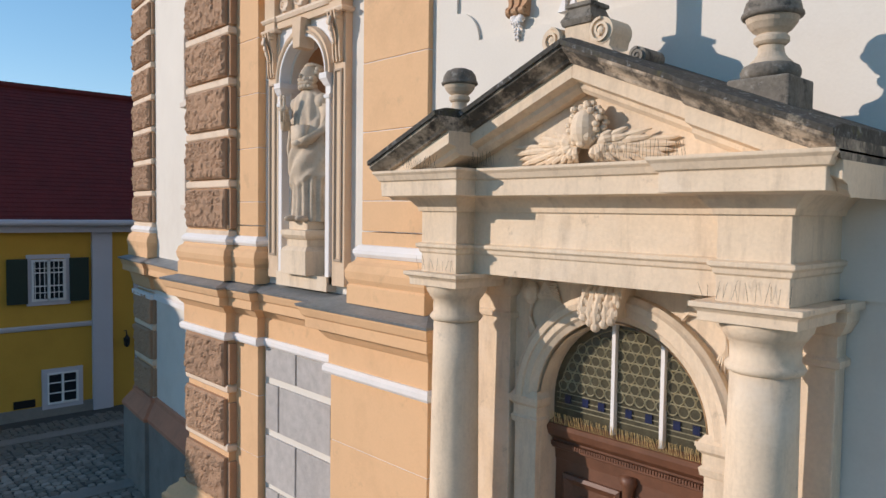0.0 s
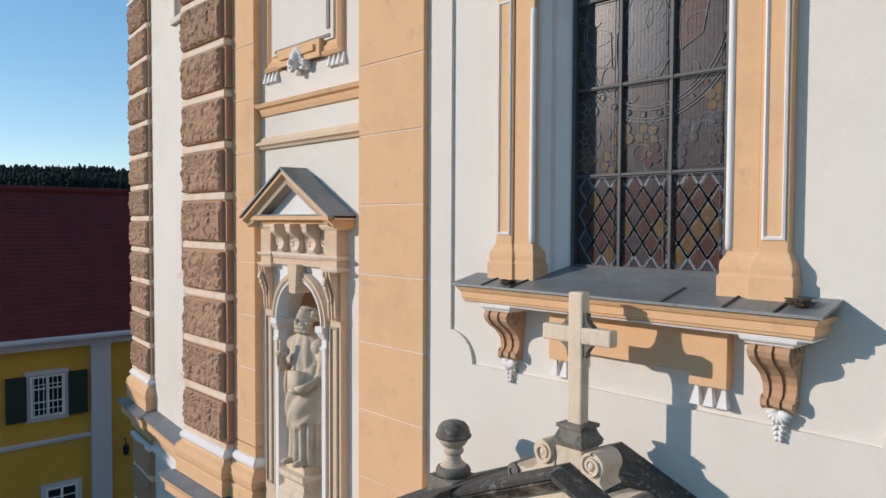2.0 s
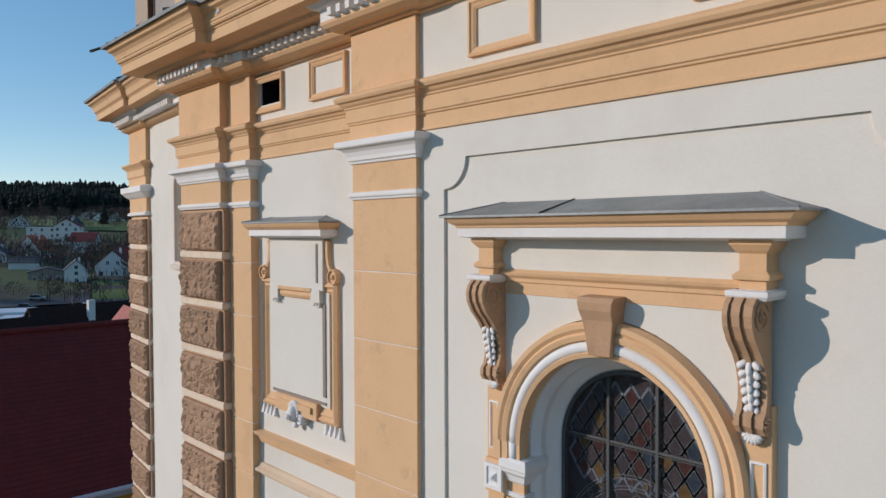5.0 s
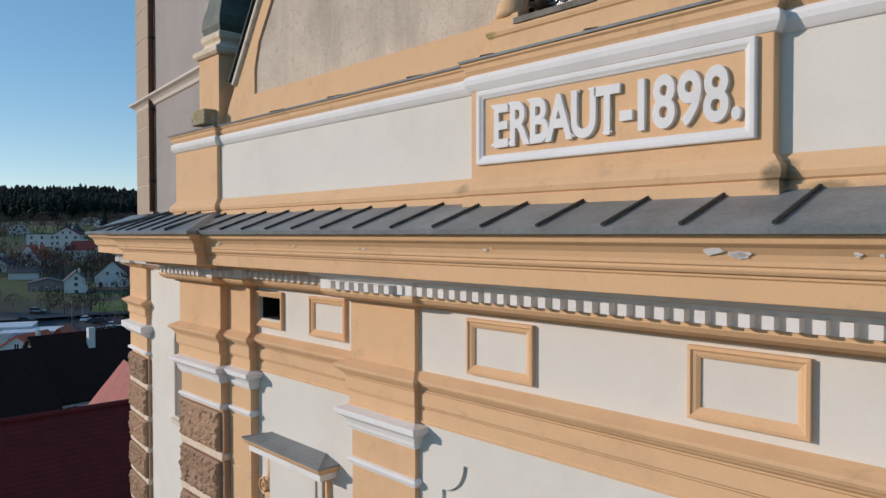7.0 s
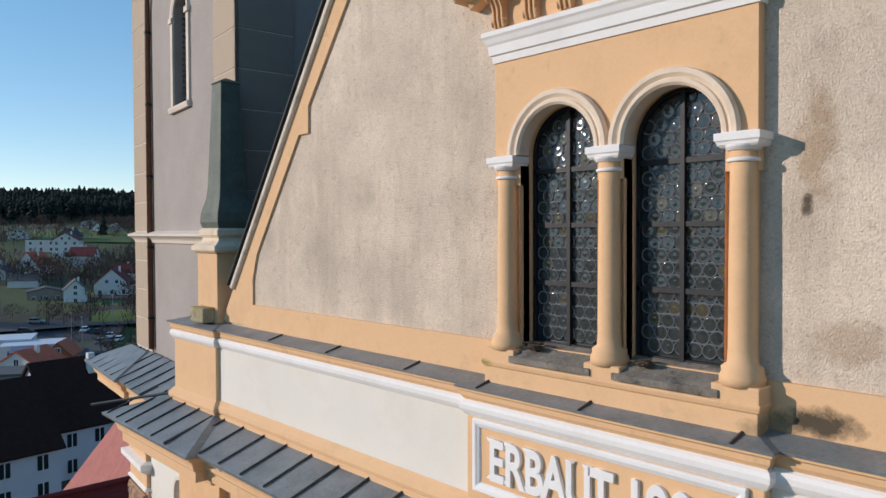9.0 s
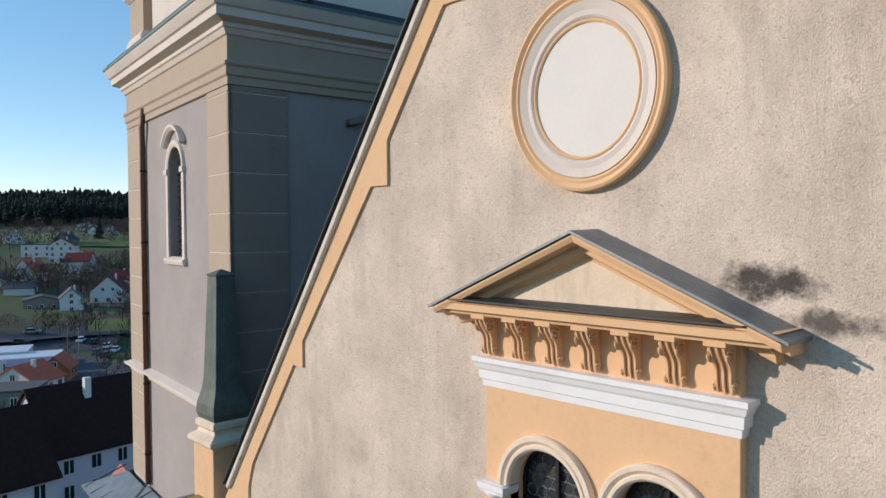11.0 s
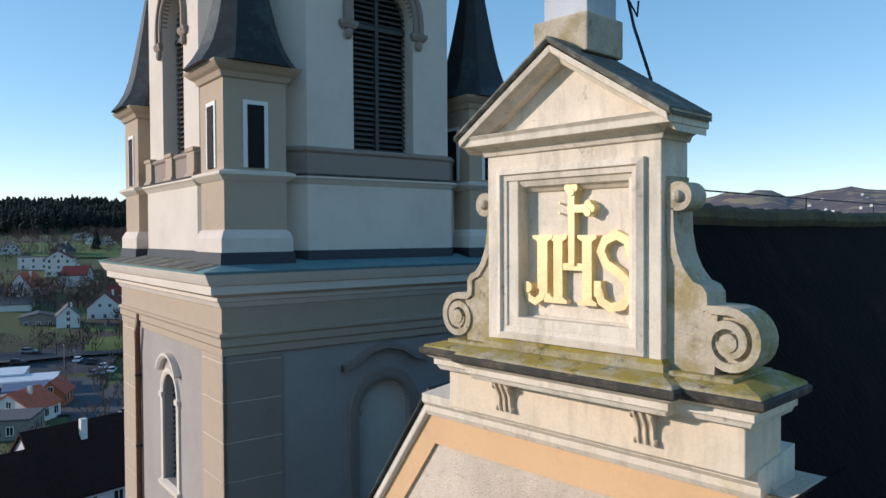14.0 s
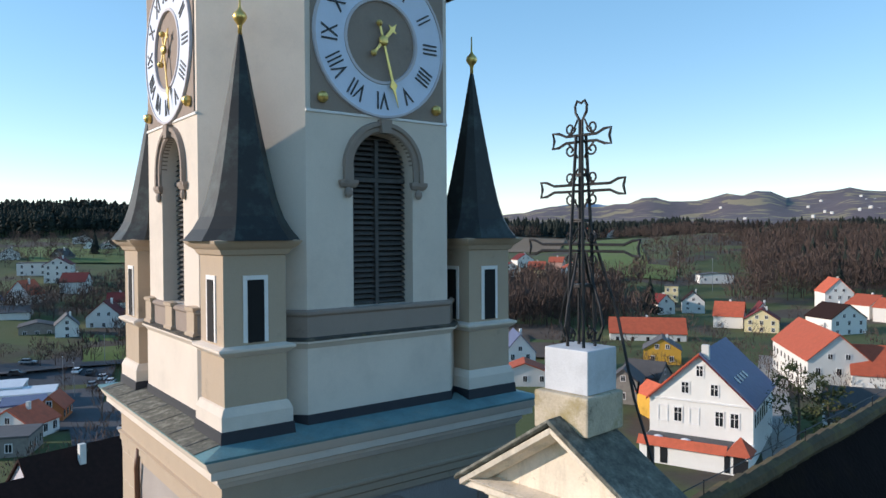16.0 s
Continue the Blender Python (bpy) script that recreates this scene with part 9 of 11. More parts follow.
        tpart("gilt_boss", b, "gold", ck, "gilded boss", m)


def turret(th, ca, cb):
    tu = tagged(new("corner_turret"), "small corner turret with slit windows and concave dark spire")
    tu.parent = th
    hs, ch = 0.53, 0.5
    oc = octagon(ca, cb, hs, 0.34)
    sq = [(ca - hs, cb - hs), (ca + hs, cb - hs), (ca + hs, cb + hs), (ca - hs, cb + hs)]
    b = B()
    prism(b, sq, 24.6, 27.95)
    tpart("turret_body", b, "sand", tu, "sand plastered turret body")
    b = B()
    sweep(b, sq, [(0.0, 24.7), (0.08, 24.7), (0.08, 25.28), (0.03, 25.4), (0.0, 25.42)], closed=True)
    tpart("turret_foot", b, "towerlight", tu, "pale foot", bevel=0.01)
    b = B()
    sweep(b, sq, [(0.0, 26.2), (0.03, 26.22), (0.1, 26.28), (0.12, 26.3), (0.12, 26.34), (0.0, 26.38)], closed=True)
    tpart("turret_string", b, "towerlight", tu)
    b = B()
    sweep(b, sq, [(0.0, 27.82), (0.04, 27.84), (0.08, 27.92), (0.14, 27.96), (0.2, 28.02), (0.22, 28.06), (0.0, 28.1)], closed=True)
    tpart("turret_cornice", b, "sand", tu, "moulded eaves", bevel=0.004)
    b = B()
    sweep(b, sq, [(0.075, 24.82), (0.11, 24.84), (0.095, 25.05), (0.075, 25.06)], closed=True)
    tpart("flashing", b, "ink", tu)
    # slit windows to the front and to the side; black panels paint the inner shade
    for d in ("side", "front"):
        for part_name, w, mt, o in (("slit_frame", 0.21, "trim", 0.02), ("slit_opening", 0.14, "dark", 0.03)):
            b = B()
            if d == "side":
                box(b, ca - hs - o, ca - hs, cb - w, cb + w, 26.42, 27.5 if w > 0.2 else 27.43)
            else:
                box(b, ca - w, ca + w, cb - hs - o, cb - hs, 26.42, 27.5 if w > 0.2 else 27.43)
            tpart(part_name, b, mt, tu)
    # concave spire, eight-sided above a square flare
    b = B()
    rings = []
    for z, r in ((28.06, 0.98), (28.12, 0.93), (28.25, 0.82), (28.45, 0.7), (28.75, 0.59), (29.2, 0.48), (29.8, 0.355), (30.6, 0.2), (31.3, 0.075), (31.5, 0.035)):
        rings.append([b.verts.new((ca + x * r * 0.86, cb + y * r * 0.86, z)) for x, y in octagon(0, 0, 1.0, 0.55)])
    for a_, c_ in zip(rings, rings[1:]):
        for k in range(8):
            b.faces.new((a_[k], a_[(k + 1) % 8], c_[(k + 1) % 8], c_[k]))
    b.faces.new(rings[0])
    b.faces.new(rings[-1])
    tpart("spire", b, "spire", tu, "dark sheet spire with concave foot")
    b = B()
    lathe(b, [(0.035, 31.48), (0.035, 31.62), (0.05, 31.66), (0.1, 31.72), (0.12, 31.78), (0.1, 31.84), (0.04, 31.9), (0.02, 31.95), (0.012, 32.25)], ca, cb, 14)
    tpart("gilt_finial", b, "gold", tu, "gilded ball finial", smooth=True)


tower()


def tower_foot():
    """Lower stage of the tower beside the front, with its rusticated corner pilaster."""
    i = 0.3
    MF = face_m("front", i)
    w = S7 / 2 - i
    b = B()
    plate(b, [(-w, -1.2), (3.3, -1.2), (3.3, 15.3), (-w, 15.3)], [arch_pts(0.3, 13.2, 0.33, 11.8, 16), arch_pts(0.62, 8.1, 0.32, 7.05, 16), arch_pts(0.62, 5.85, 0.3, 5.15, 16)], 0.0, 0.6)
    b.transform(MF)
    th = tagged(make("wall_tower_foot", b, "white"), "cream lower tower wall with small round-headed windows", "wall", kind="structure")
    # one black sheet gives all three windows their inner shade
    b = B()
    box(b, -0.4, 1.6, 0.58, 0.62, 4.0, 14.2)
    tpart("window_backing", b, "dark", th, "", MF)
    for xc, zs, r, z0 in ((0.3, 13.2, 0.33, 11.8), (0.62, 8.1, 0.32, 7.05), (0.62, 5.85, 0.3, 5.15)):
        b = B()
        plate(b, arch_pts(xc, zs, r + 0.07, z0 - 0.07, 16), [arch_pts(xc, zs, r - 0.005, z0, 16)], -0.03, 0.02)
        tpart("window_frame", b, "towerlight", th, "", MF, bevel=0.006)
        b = B()
        box(b, xc - r - 0.12, xc + r + 0.12, -0.08, 0.02, z0 - 0.15, z0 - 0.06)
        tpart("window_sill", b, "towerlight", th, "", MF, bevel=0.006)
    # rusticated corner pilaster
    m = MF @ Matrix.Translation((-w + 0.72, -0.08, 0))
    rust_pilaster("pilaster", "rusticated tower corner pilaster with brown rock-faced blocks", m, 1.38, 0.5, [4.67 + 0.67 * i for i in range(12)], rmats, 0.67)
    rust_pilaster("pedestal_pier", "rusticated tower pedestal with brown rock-faced blocks", m, 1.38, 0.5, [0.95, 1.75, 2.5], [rust_mesh(40, 1.3, 0.62)], 0.755)
    def ring(z_prof, mt, name, label="", short=False):
        b = B()
        sweep(b, [(-w + 0.03, 1.5), (-w + 0.03, -0.08), (-w + 1.41, -0.08)] + ([(-w + 1.41, 0.2)] if short else [(-w + 1.41, 0.0), (3.0, 0.0)]), z_prof)
        tpart(name, b, mt, th, label, MF, bevel=0.004)
    ring([(0.0, 13.08), (0.06, 13.12), (0.13, 13.19), (0.16, 13.21), (0.16, 13.33), (0.0, 13.37)], "trim", "capital", "white capital band", True)
    ring([(0.0, 12.7), (0.045, 12.72), (0.05, 12.76), (0.0, 12.79)], "trim", "astragal", "", True)
    ring([(0.0, 13.36), (0.015, 13.36), (0.015, 13.515), (0.03, 13.54), (0.045, 13.55), (0.045, 13.69), (0.06, 13.715), (0.1, 13.76), (0.145, 13.8), (0.145, 13.825), (0.0, 13.89)], "orange", "architrave", "", True)
    ring([(0.0, 14.545), (0.08, 14.575), (0.13, 14.605), (0.15, 14.64), (0.15, 14.668), (0.0, 14.67)], "orange", "bed_moulding")
    ring([(0.0, 14.665), (0.22, 14.67), (0.22, 14.80), (0.30, 14.82), (0.34, 14.86), (0.0, 14.87)], "trim", "dentil_band")
    for k in range(26):
        b = B()
        x = -w + 0.1 + 0.146 * k
        yd = -0.3 if x < -w + 1.41 else -0.22
        box(b, x - 0.041, x + 0.041, yd - 0.09, yd, 14.676, 14.78)
        tpart("dentil", b, "trim", th, "", MF)
    ring([(0.0, 14.85), (0.55, 14.87), (0.55, 15.0), (0.565, 15.02), (0.6, 15.05), (0.617, 15.11), (0.63, 15.15), (0.665, 15.19), (0.71, 15.215), (0.72, 15.25), (0.74, 15.3), (0.0, 15.45)], "orange", "cornice", "apricot tower cornice")
    ring([(0.77, 15.27), (0.78, 15.32), (-0.05, 15.7), (-0.05, 15.5)], "copper", "cornice_sheet", "grey-green sheet with seams")
    for k in range(9):
        b = B()
        x = -w - 0.5 + 0.55 * k
        tube(b, [(x, -0.82, 15.34), (x + 0.05, 0.05, 15.7)], 0.015, 5)
        tpart("seam", b, "seam", th, "", MF)
    for x0, x1, yy in ((-w + 0.03, -w + 1.41, -0.08),):
        b = B()
        box(b, x0, x1, yy, 0.3, 12.75, 14.65)
        tpart("necking", b, "orange", th, "", MF)
        b = B()
        sweep(b, [(x0, 0.4), (x0, yy), (x1, yy), (x1, 0.1)], [(0.0, 3.98), (0.12, 3.98), (0.12, 4.18), (0.14, 4.3), (0.11, 4.42), (0.04, 4.5), (0.0, 4.51)])
        tpart("pilaster_base", b, "orange", th, "", MF)
        b = B()
        sweep(b, [(x0, 0.4), (x0, yy), (x1, yy), (x1, 0.1)], [(0.0, 4.5), (0.05, 4.5), (0.075, 4.56), (0.03, 4.63), (0.0, 4.64)])
        tpart("base_torus", b, "trim", th, "", MF)
    ring([(0.0, 3.3), (0.04, 3.34), (0.09, 3.58), (0.22, 3.64), (0.22, 3.76), (0.28, 3.9), (0.0, 3.98)], "orange", "pedestal_cornice")
    ring([(0.30, 3.885), (0.31, 3.915), (-0.1, 4.03), (-0.1, 3.95)], "copper", "sheet_cover")
    ring([(0.0, 3.08), (0.06, 3.1), (0.06, 3.2), (0.0, 3.22)], "trim", "white_fillet")
    ring([(0.0, 1.0), (0.05, 0.98), (0.06, 0.9), (0.2, 0.7), (0.25, 0.62), (0.25, 0.55), (0.0, 0.55)], "base", "base_moulding", "salmon base moulding")
    ring([(0.0, 0.55), (0.22, 0.55), (0.22, -1.3), (0.0, -1.3)], "plinth", "plinth_course", "grey plinth")
    b = B()
    box(b, 2.2, 2.75, -0.06, 0.02, 15.75, 16.45)
    tpart("small_window_frame", b, "trim", th, "", face_m("front", 0.42))
    # black panel in place of the small window's shaded inside
    b = B()
    box(b, 2.28, 2.68, -0.07, 0.02, 15.8, 16.38)
    tpart("small_window", b, "dark", th, "", face_m("front", 0.42))


tower_foot()

# downpipe at the tower's corner quoin
def downpipe():
    th = empty("downpipe", "brown rainwater downpipe with clamps on the tower front", "downpipe")
    m = face_m("front", 0.42)
    b = B()
    tube(b, [(-1.78, -0.07, 15.75), (-1.78, -0.07, 22.9), (-1.7, -0.1, 23.3), (-1.62, -0.07, 23.7)], 0.055, 10)
    b.transform(m)
    part("pipe", b, "wood", th, smooth=True)
    for z in (16.4, 17.9, 19.4, 20.9, 22.4):
        b = B()
        lathe(b, [(0.055, z - 0.025), (0.064, z - 0.025), (0.064, z + 0.025), (0.055, z + 0.025)], -1.78, -0.07, 12)
        box(b, -1.80, -1.76, -0.02, 0.06, z - 0.015, z + 0.015)
        b.transform(m)
        part("clamp", b, "iron", th)


downpipe()

# ---------- ground and far country ----------
LEFT = ((0, -1.1), (26, -1.15), (45, -3), (70, -7), (120, -8.5), (200, -9.3), (222, -5), (260, -3.5), (330, 2.5), (400, 9.5), (520, 17), (700, 30), (860, 44), (1050, 40), (2000, 25), (5200, 0))
RIGHT = ((0, -1.1), (22, -1.4), (50, -5), (85, -9.5), (115, -10.5), (140, -10), (180, -8.2), (260, -8), (360, -3), (500, 6), (640, 15), (800, 22), (1100, 24), (1600, 36), (2300, 90), (3000, 180), (3600, 240), (4200, 220), (5200, 60))


def lerp(tab, r):
    for (a, p), (b, q) in zip(tab, tab[1:]):
        if r <= b:
            f = (r - a) / (b - a)
            f = f * f * (3 - 2 * f) if b > 1500 else f
            return p + (q - p) * f
    return tab[-1][1]


def height(x, y):
    """Lie of the land round the church."""
    r, az = math.hypot(x, y + 4.6), math.degrees(math.atan2(y + 4.6, x)) % 360
    w = min(1, max(0, (az - 132) / 18))
    w = w * w * (3 - 2 * w)
    lo, hi = lerp(LEFT, r), lerp(RIGHT, r)
    if r > 1300 and hi > 36:
        s = 0.55 + 0.45 * math.sin(radians((126 - az) * 3.2)) if az < 150 else 0.35
        s += 0.05 * math.sin(az * 0.9) + 0.03 * math.sin(az * 2.3 + 1)
        hi = 36 + (hi - 36) * max(0.25, s)
    return lo * w + hi * (1 - w)


def land_material():
    m = bpy.data.materials.new("winter_land")
    m.use_nodes = True
    N, L = m.node_tree.nodes, m.node_tree.links
    bs = N["Principled BSDF"]
    bs.inputs["Roughness"].default_value = 0.95
    geo = N.new("ShaderNodeNewGeometry")
    def nz(scale, detail=5, stretch=(1, 1, 1)):
        mp = N.new("ShaderNodeMapping")
        mp.inputs["Scale"].default_value = stretch
        L.new(geo.outputs["Position"], mp.inputs["Vector"])
        n = N.new("ShaderNodeTexNoise")
        n.inputs["Scale"].default_value = scale
        n.inputs["Detail"].default_value = detail
        L.new(mp.outputs[0], n.inputs["Vector"])
        return n.outputs["Fac"]
    def mix(f, a, b):
        x = N.new("ShaderNodeMix")
        x.data_type = "RGBA"
        L.new(f, x.inputs["Factor"])
        for k, v in (("A", a), ("B", b)):
            if isinstance(v, tuple):
                x.inputs[k].default_value = (*v, 1)
            else:
                L.new(v, x.inputs[k])
        return x.outputs["Result"]
    def step(f, lo, hi):
        r = N.new("ShaderNodeMapRange")
        r.inputs["From Min"].default_value, r.inputs["From Max"].default_value = lo, hi
        L.new(f, r.inputs["Value"])
        return r.outputs[0]
    grass = mix(nz(0.09, 6), (0.05, 0.08, 0.016), (0.09, 0.095, 0.03))
    brown = mix(nz(0.2, 6), (0.040, 0.030, 0.022), (0.085, 0.062, 0.043))
    near = mix(step(nz(0.022, 4), 0.5, 0.58), grass, brown)
    # far woods: purple-brown, with a little distance haze in the tint
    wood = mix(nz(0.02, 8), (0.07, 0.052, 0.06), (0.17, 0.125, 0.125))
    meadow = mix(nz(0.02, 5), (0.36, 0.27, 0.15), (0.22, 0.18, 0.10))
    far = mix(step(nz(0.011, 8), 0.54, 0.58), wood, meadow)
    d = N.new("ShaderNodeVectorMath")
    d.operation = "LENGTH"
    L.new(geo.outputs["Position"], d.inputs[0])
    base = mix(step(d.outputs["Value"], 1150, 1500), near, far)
    L.new(base, bs.inputs["Base Color"])
    bp = N.new("ShaderNodeBump")
    bp.inputs["Strength"].default_value = 0.4
    bp.inputs["Distance"].default_value = 0.4
    L.new(nz(0.6, 6), bp.inputs["Height"])
    L.new(bp.outputs["Normal"], bs.inputs["Normal"])
    return m


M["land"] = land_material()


def relief(x, y):
    """The land with its small swells."""
    r = math.hypot(x, y + 4.6)
    z = height(x, y)
    if r > 240:
        z += 0.012 * min(r, 1500) * noise.noise(Vector((x * 0.006, y * 0.006, 0.3)))
    if r > 1500:
        z += 0.014 * r * noise.noise(Vector((x * 0.0016, y * 0.0016, 1.3))) + 0.005 * r * noise.noise(Vector((x * 0.006, y * 0.006, 2.3)))
    return z


def ground():
    b = B()
    radii = [0, 8, 16, 22, 26, 32, 40, 50, 62, 78, 95, 115, 140, 165, 190, 203, 213, 225, 245, 270, 300, 340, 390, 450, 520, 600, 700, 800, 880, 960, 1080, 1250, 1450, 1700, 2000, 2300, 2650, 3000, 3300, 3600, 3900, 4200, 4600, 4950]
    n = 360
    rings = []
    for r in radii[1:]:
        row = []
        for i in range(n):
            a = 2 * math.pi * i / n
            x, y = r * math.cos(a), -4.6 + r * math.sin(a)
            z = relief(x, y)
            row.append(b.verts.new((x, y, z)))
        rings.append(row)
    c = b.verts.new((0, -4.6, -1.1))
    for i in range(n):
        b.faces.new((c, rings[0][i], rings[0][(i + 1) % n]))
    for p, q in zip(rings, rings[1:]):
        for i in range(n):
            j = (i + 1) % n
            b.faces.new((p[i], p[j], q[j], q[i]))
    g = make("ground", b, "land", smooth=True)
    tagged(g, "winter meadows, fields and wooded hills round the town", "ground", kind="structure")
    # far snowy range, its distance haze painted in as blue
    b = B()
    prev = None
    for i in range(40):
        a = radians(112 + 24 * i / 39)
        x, y = 4800 * math.cos(a), 4800 * math.sin(a)
        h = 30 + 235 * max(0, math.sin(math.pi * i / 39)) ** 0.8 * (0.8 + 0.25 * noise.noise(Vector((i * 0.35, 0, 0))))
        v = [b.verts.new((x, y, -20)), b.verts.new((x, y, h)), b.verts.new((x * 1.03, y * 1.03, -20))]
        if prev:
            for k in range(3):
                b.faces.new((prev[k], v[k], v[(k + 1) % 3], prev[(k + 1) % 3]))
        prev = v
    M["range"] = mat("far_hazy_snow_range", (0.13, 0.25, 0.42), 0.95, var=0.3, scale=0.004, grain=0.02, bump=0, dirt=(0.6, 0.66, 0.74), dirt_amt=0.7, dirt_scale=0.003)
    tagged(make("backdrop_mountains", b, "range", smooth=True), "far mountains with snow fields, haze blue put into the colour", "mountains", kind="structure")


ground()


def field(corners, material, label, lift=0.7):
    """A field draped over the land between four corners."""
    b = B()
    n = 14
    (x0, y0), (x1, y1), (x2, y2), (x3, y3) = corners
    rows = []
    for i in range(n + 1):
        row = []
        for j in range(n + 1):
            u, v = i / n, j / n
            w = 0.03 * noise.noise(Vector((u * 4 + x0, v * 4, 0)))
            uu = min(1.05, max(-0.05, u + w))
            x = (x0 * (1 - uu) + x1 * uu) * (1 - v) + (x3 * (1 - uu) + x2 * uu) * v
            y = (y0 * (1 - uu) + y1 * uu) * (1 - v) + (y3 * (1 - uu) + y2 * uu) * v
            row.append(b.verts.new((x, y, relief(x, y) + lift)))
        rows.append(row)
    for p, q in zip(rows, rows[1:]):
        for j in range(n):
            b.faces.new((p[j], p[j + 1], q[j + 1], q[j]))
    tagged(make("field", b, material, smooth=True), label, "field", kind="structure")


M["meadow"] = mat("green_meadow", (0.105, 0.150, 0.030), 0.95, var=0.25, scale=0.03, grain=0.6, bump=0, dirt=(0.13, 0.11, 0.05), dirt_amt=0.6, dirt_scale=0.02)
M["plough"] = mat("ploughed_soil", (0.085, 0.058, 0.042), 0.95, var=0.3, scale=0.05, grain=0.8, bump=0, dirt=(0.12, 0.09, 0.06), dirt_amt=0.5, dirt_scale=0.03)
M["stubble"] = mat("brown_stubble", (0.20, 0.135, 0.08), 0.95, var=0.25, scale=0.01, grain=0.2, bump=0, dirt=(0.12, 0.085, 0.055), dirt_amt=0.5, dirt_scale=0.01)
field([(-440, 577), (-425, 690), (-231, 389), (-248, 359)], "meadow", "bright green sloping meadow below the hamlet wood")
field([(-268, 423), (-228, 417), (-201, 364), (-235, 364)], "meadow", "green meadow strip beside the playing field")
field([(-860, 900), (-700, 960), (-391, 505), (-440, 470)], "stubble", "brown stubble field on the hill slope")
field([(-180, 200), (-161, 212), (-125, 160), (-145, 150)], "plough", "dark ploughed field strips below the hamlet")
field([(-240, 68), (-226, 78), (-199, 66), (-205, 57)], "meadow", "green lawn beside the car park", 0.35)
field([(-520, 112), (-500, 178), (-410, 145), (-425, 100)], "meadow", "green meadow below the fir forest")


# ---------- town houses ----------
def house(cx, cy, w, d, eave, ridge, yaw, wallm, roofm, label, rows=2, cols=3, base=None, side_cols=3, chimney=True, hip=0.0, name="house", over=0.35, side=1):
    """A gabled house: the ridge runs along its local y, the gable shows at -y. eave and ridge are heights over its ground."""
    z = (height(cx, cy) if base is None else base)
    th = empty(name, label, "house")
    th.matrix_world = pose(cx, cy, z, 0, 0, yaw)
    b = B()
    hw, hd = w / 2, d / 2
    pts = [(-hw, -2.5), (hw, -2.5), (hw, eave), (0, ridge), (-hw, eave)] if ridge > eave + 0.4 else [(-hw, -2.5), (hw, -2.5), (hw, eave), (-hw, eave)]
    if hip:
        pts = [(-hw, -2.5), (hw, -2.5), (hw, eave), (-hw, eave)]
    plate(b, pts, [], -hd, hd)
    part("wall", b, wallm, th)
    b = B()
    if ridge <= eave + 0.4:
        box(b, -hw - 0.15, hw + 0.15, -hd - 0.15, hd + 0.15, eave, eave + 0.35)
        part("roof", b, roofm, th)
    elif hip:
        e = [b.verts.new((sx * (hw + over), sy * (hd + over), eave - 0.1)) for sx, sy in ((-1, -1), (1, -1), (1, 1), (-1, 1))]
        r = [b.verts.new((0, -hd + hip, ridge)), b.verts.new((0, hd - hip, ridge))]
        b.faces.new((e[0], e[1], r[0]))
        b.faces.new((e[1], e[2], r[1], r[0]))
        b.faces.new((e[2], e[3], r[1]))
        b.faces.new((e[3], e[0], r[0], r[1]))
        b.faces.new(e)
        part("roof", b, roofm, th)
    else:
        k = (ridge - eave) / hw
        ov = over
        t = 0.22
        out = [(-hw - ov, eave - k * ov), (0, ridge), (hw + ov, eave - k * ov), (hw + ov, eave - k * ov + t), (0, ridge + t * 1.3), (-hw - ov, eave - k * ov + t)]
        plate(b, out, [], -hd - ov, hd + ov)
        part("roof", b, roofm, th)
    if chimney:
        b = B()
        box(b, hw * 0.2, hw * 0.2 + 0.6, -0.4, 0.3, eave, ridge + 0.8)
        part("chimney", b, "housewhite", th)
    def win(x, y, z0, ww, hh, axis):
        b = B()
        if axis == "x":
            box(b, x - ww / 2, x + ww / 2, y - 0.06, y + 0.02, z0, z0 + hh)
        else:
            box(b, x - 0.02, x + 0.06, y - ww / 2, y + ww / 2, z0, z0 + hh)
        o = part("window", b, "glassdark", th)
        b = B()
        if axis == "x":
            frame_rect(b, x - ww / 2 - 0.12, x + ww / 2 + 0.12, z0 - 0.12, z0 + hh + 0.12, 0.12, y - 0.09, y)
            box(b, x - 0.04, x + 0.04, y - 0.085, y, z0, z0 + hh)
        else:
            box(b, x, x + 0.09, y - 0.04, y + 0.04, z0, z0 + hh)
        part("window_frame", b, "trim", o)
    fl = (eave - 0.2) / rows
    for r in range(rows):
        for c in range(cols):
            win(-hw + w * (c + 0.5) / cols, -hd, r * fl + 0.9, 0.95, min(1.35, fl - 1.1), "x")
        for c in range(side_cols):
            win(hw if side > 0 else -hw - 0.04, -hd + d * (c + 0.5) / side_cols, r * fl + 0.9, 0.95, min(1.35, fl - 1.1), "y")
    if ridge - eave > 2.2 and not hip:
        for x in ((-w * 0.14, w * 0.14) if w > 9 else (0,)):
            win(x, -hd, eave + 0.35, 0.9, 1.1, "x")
    return th


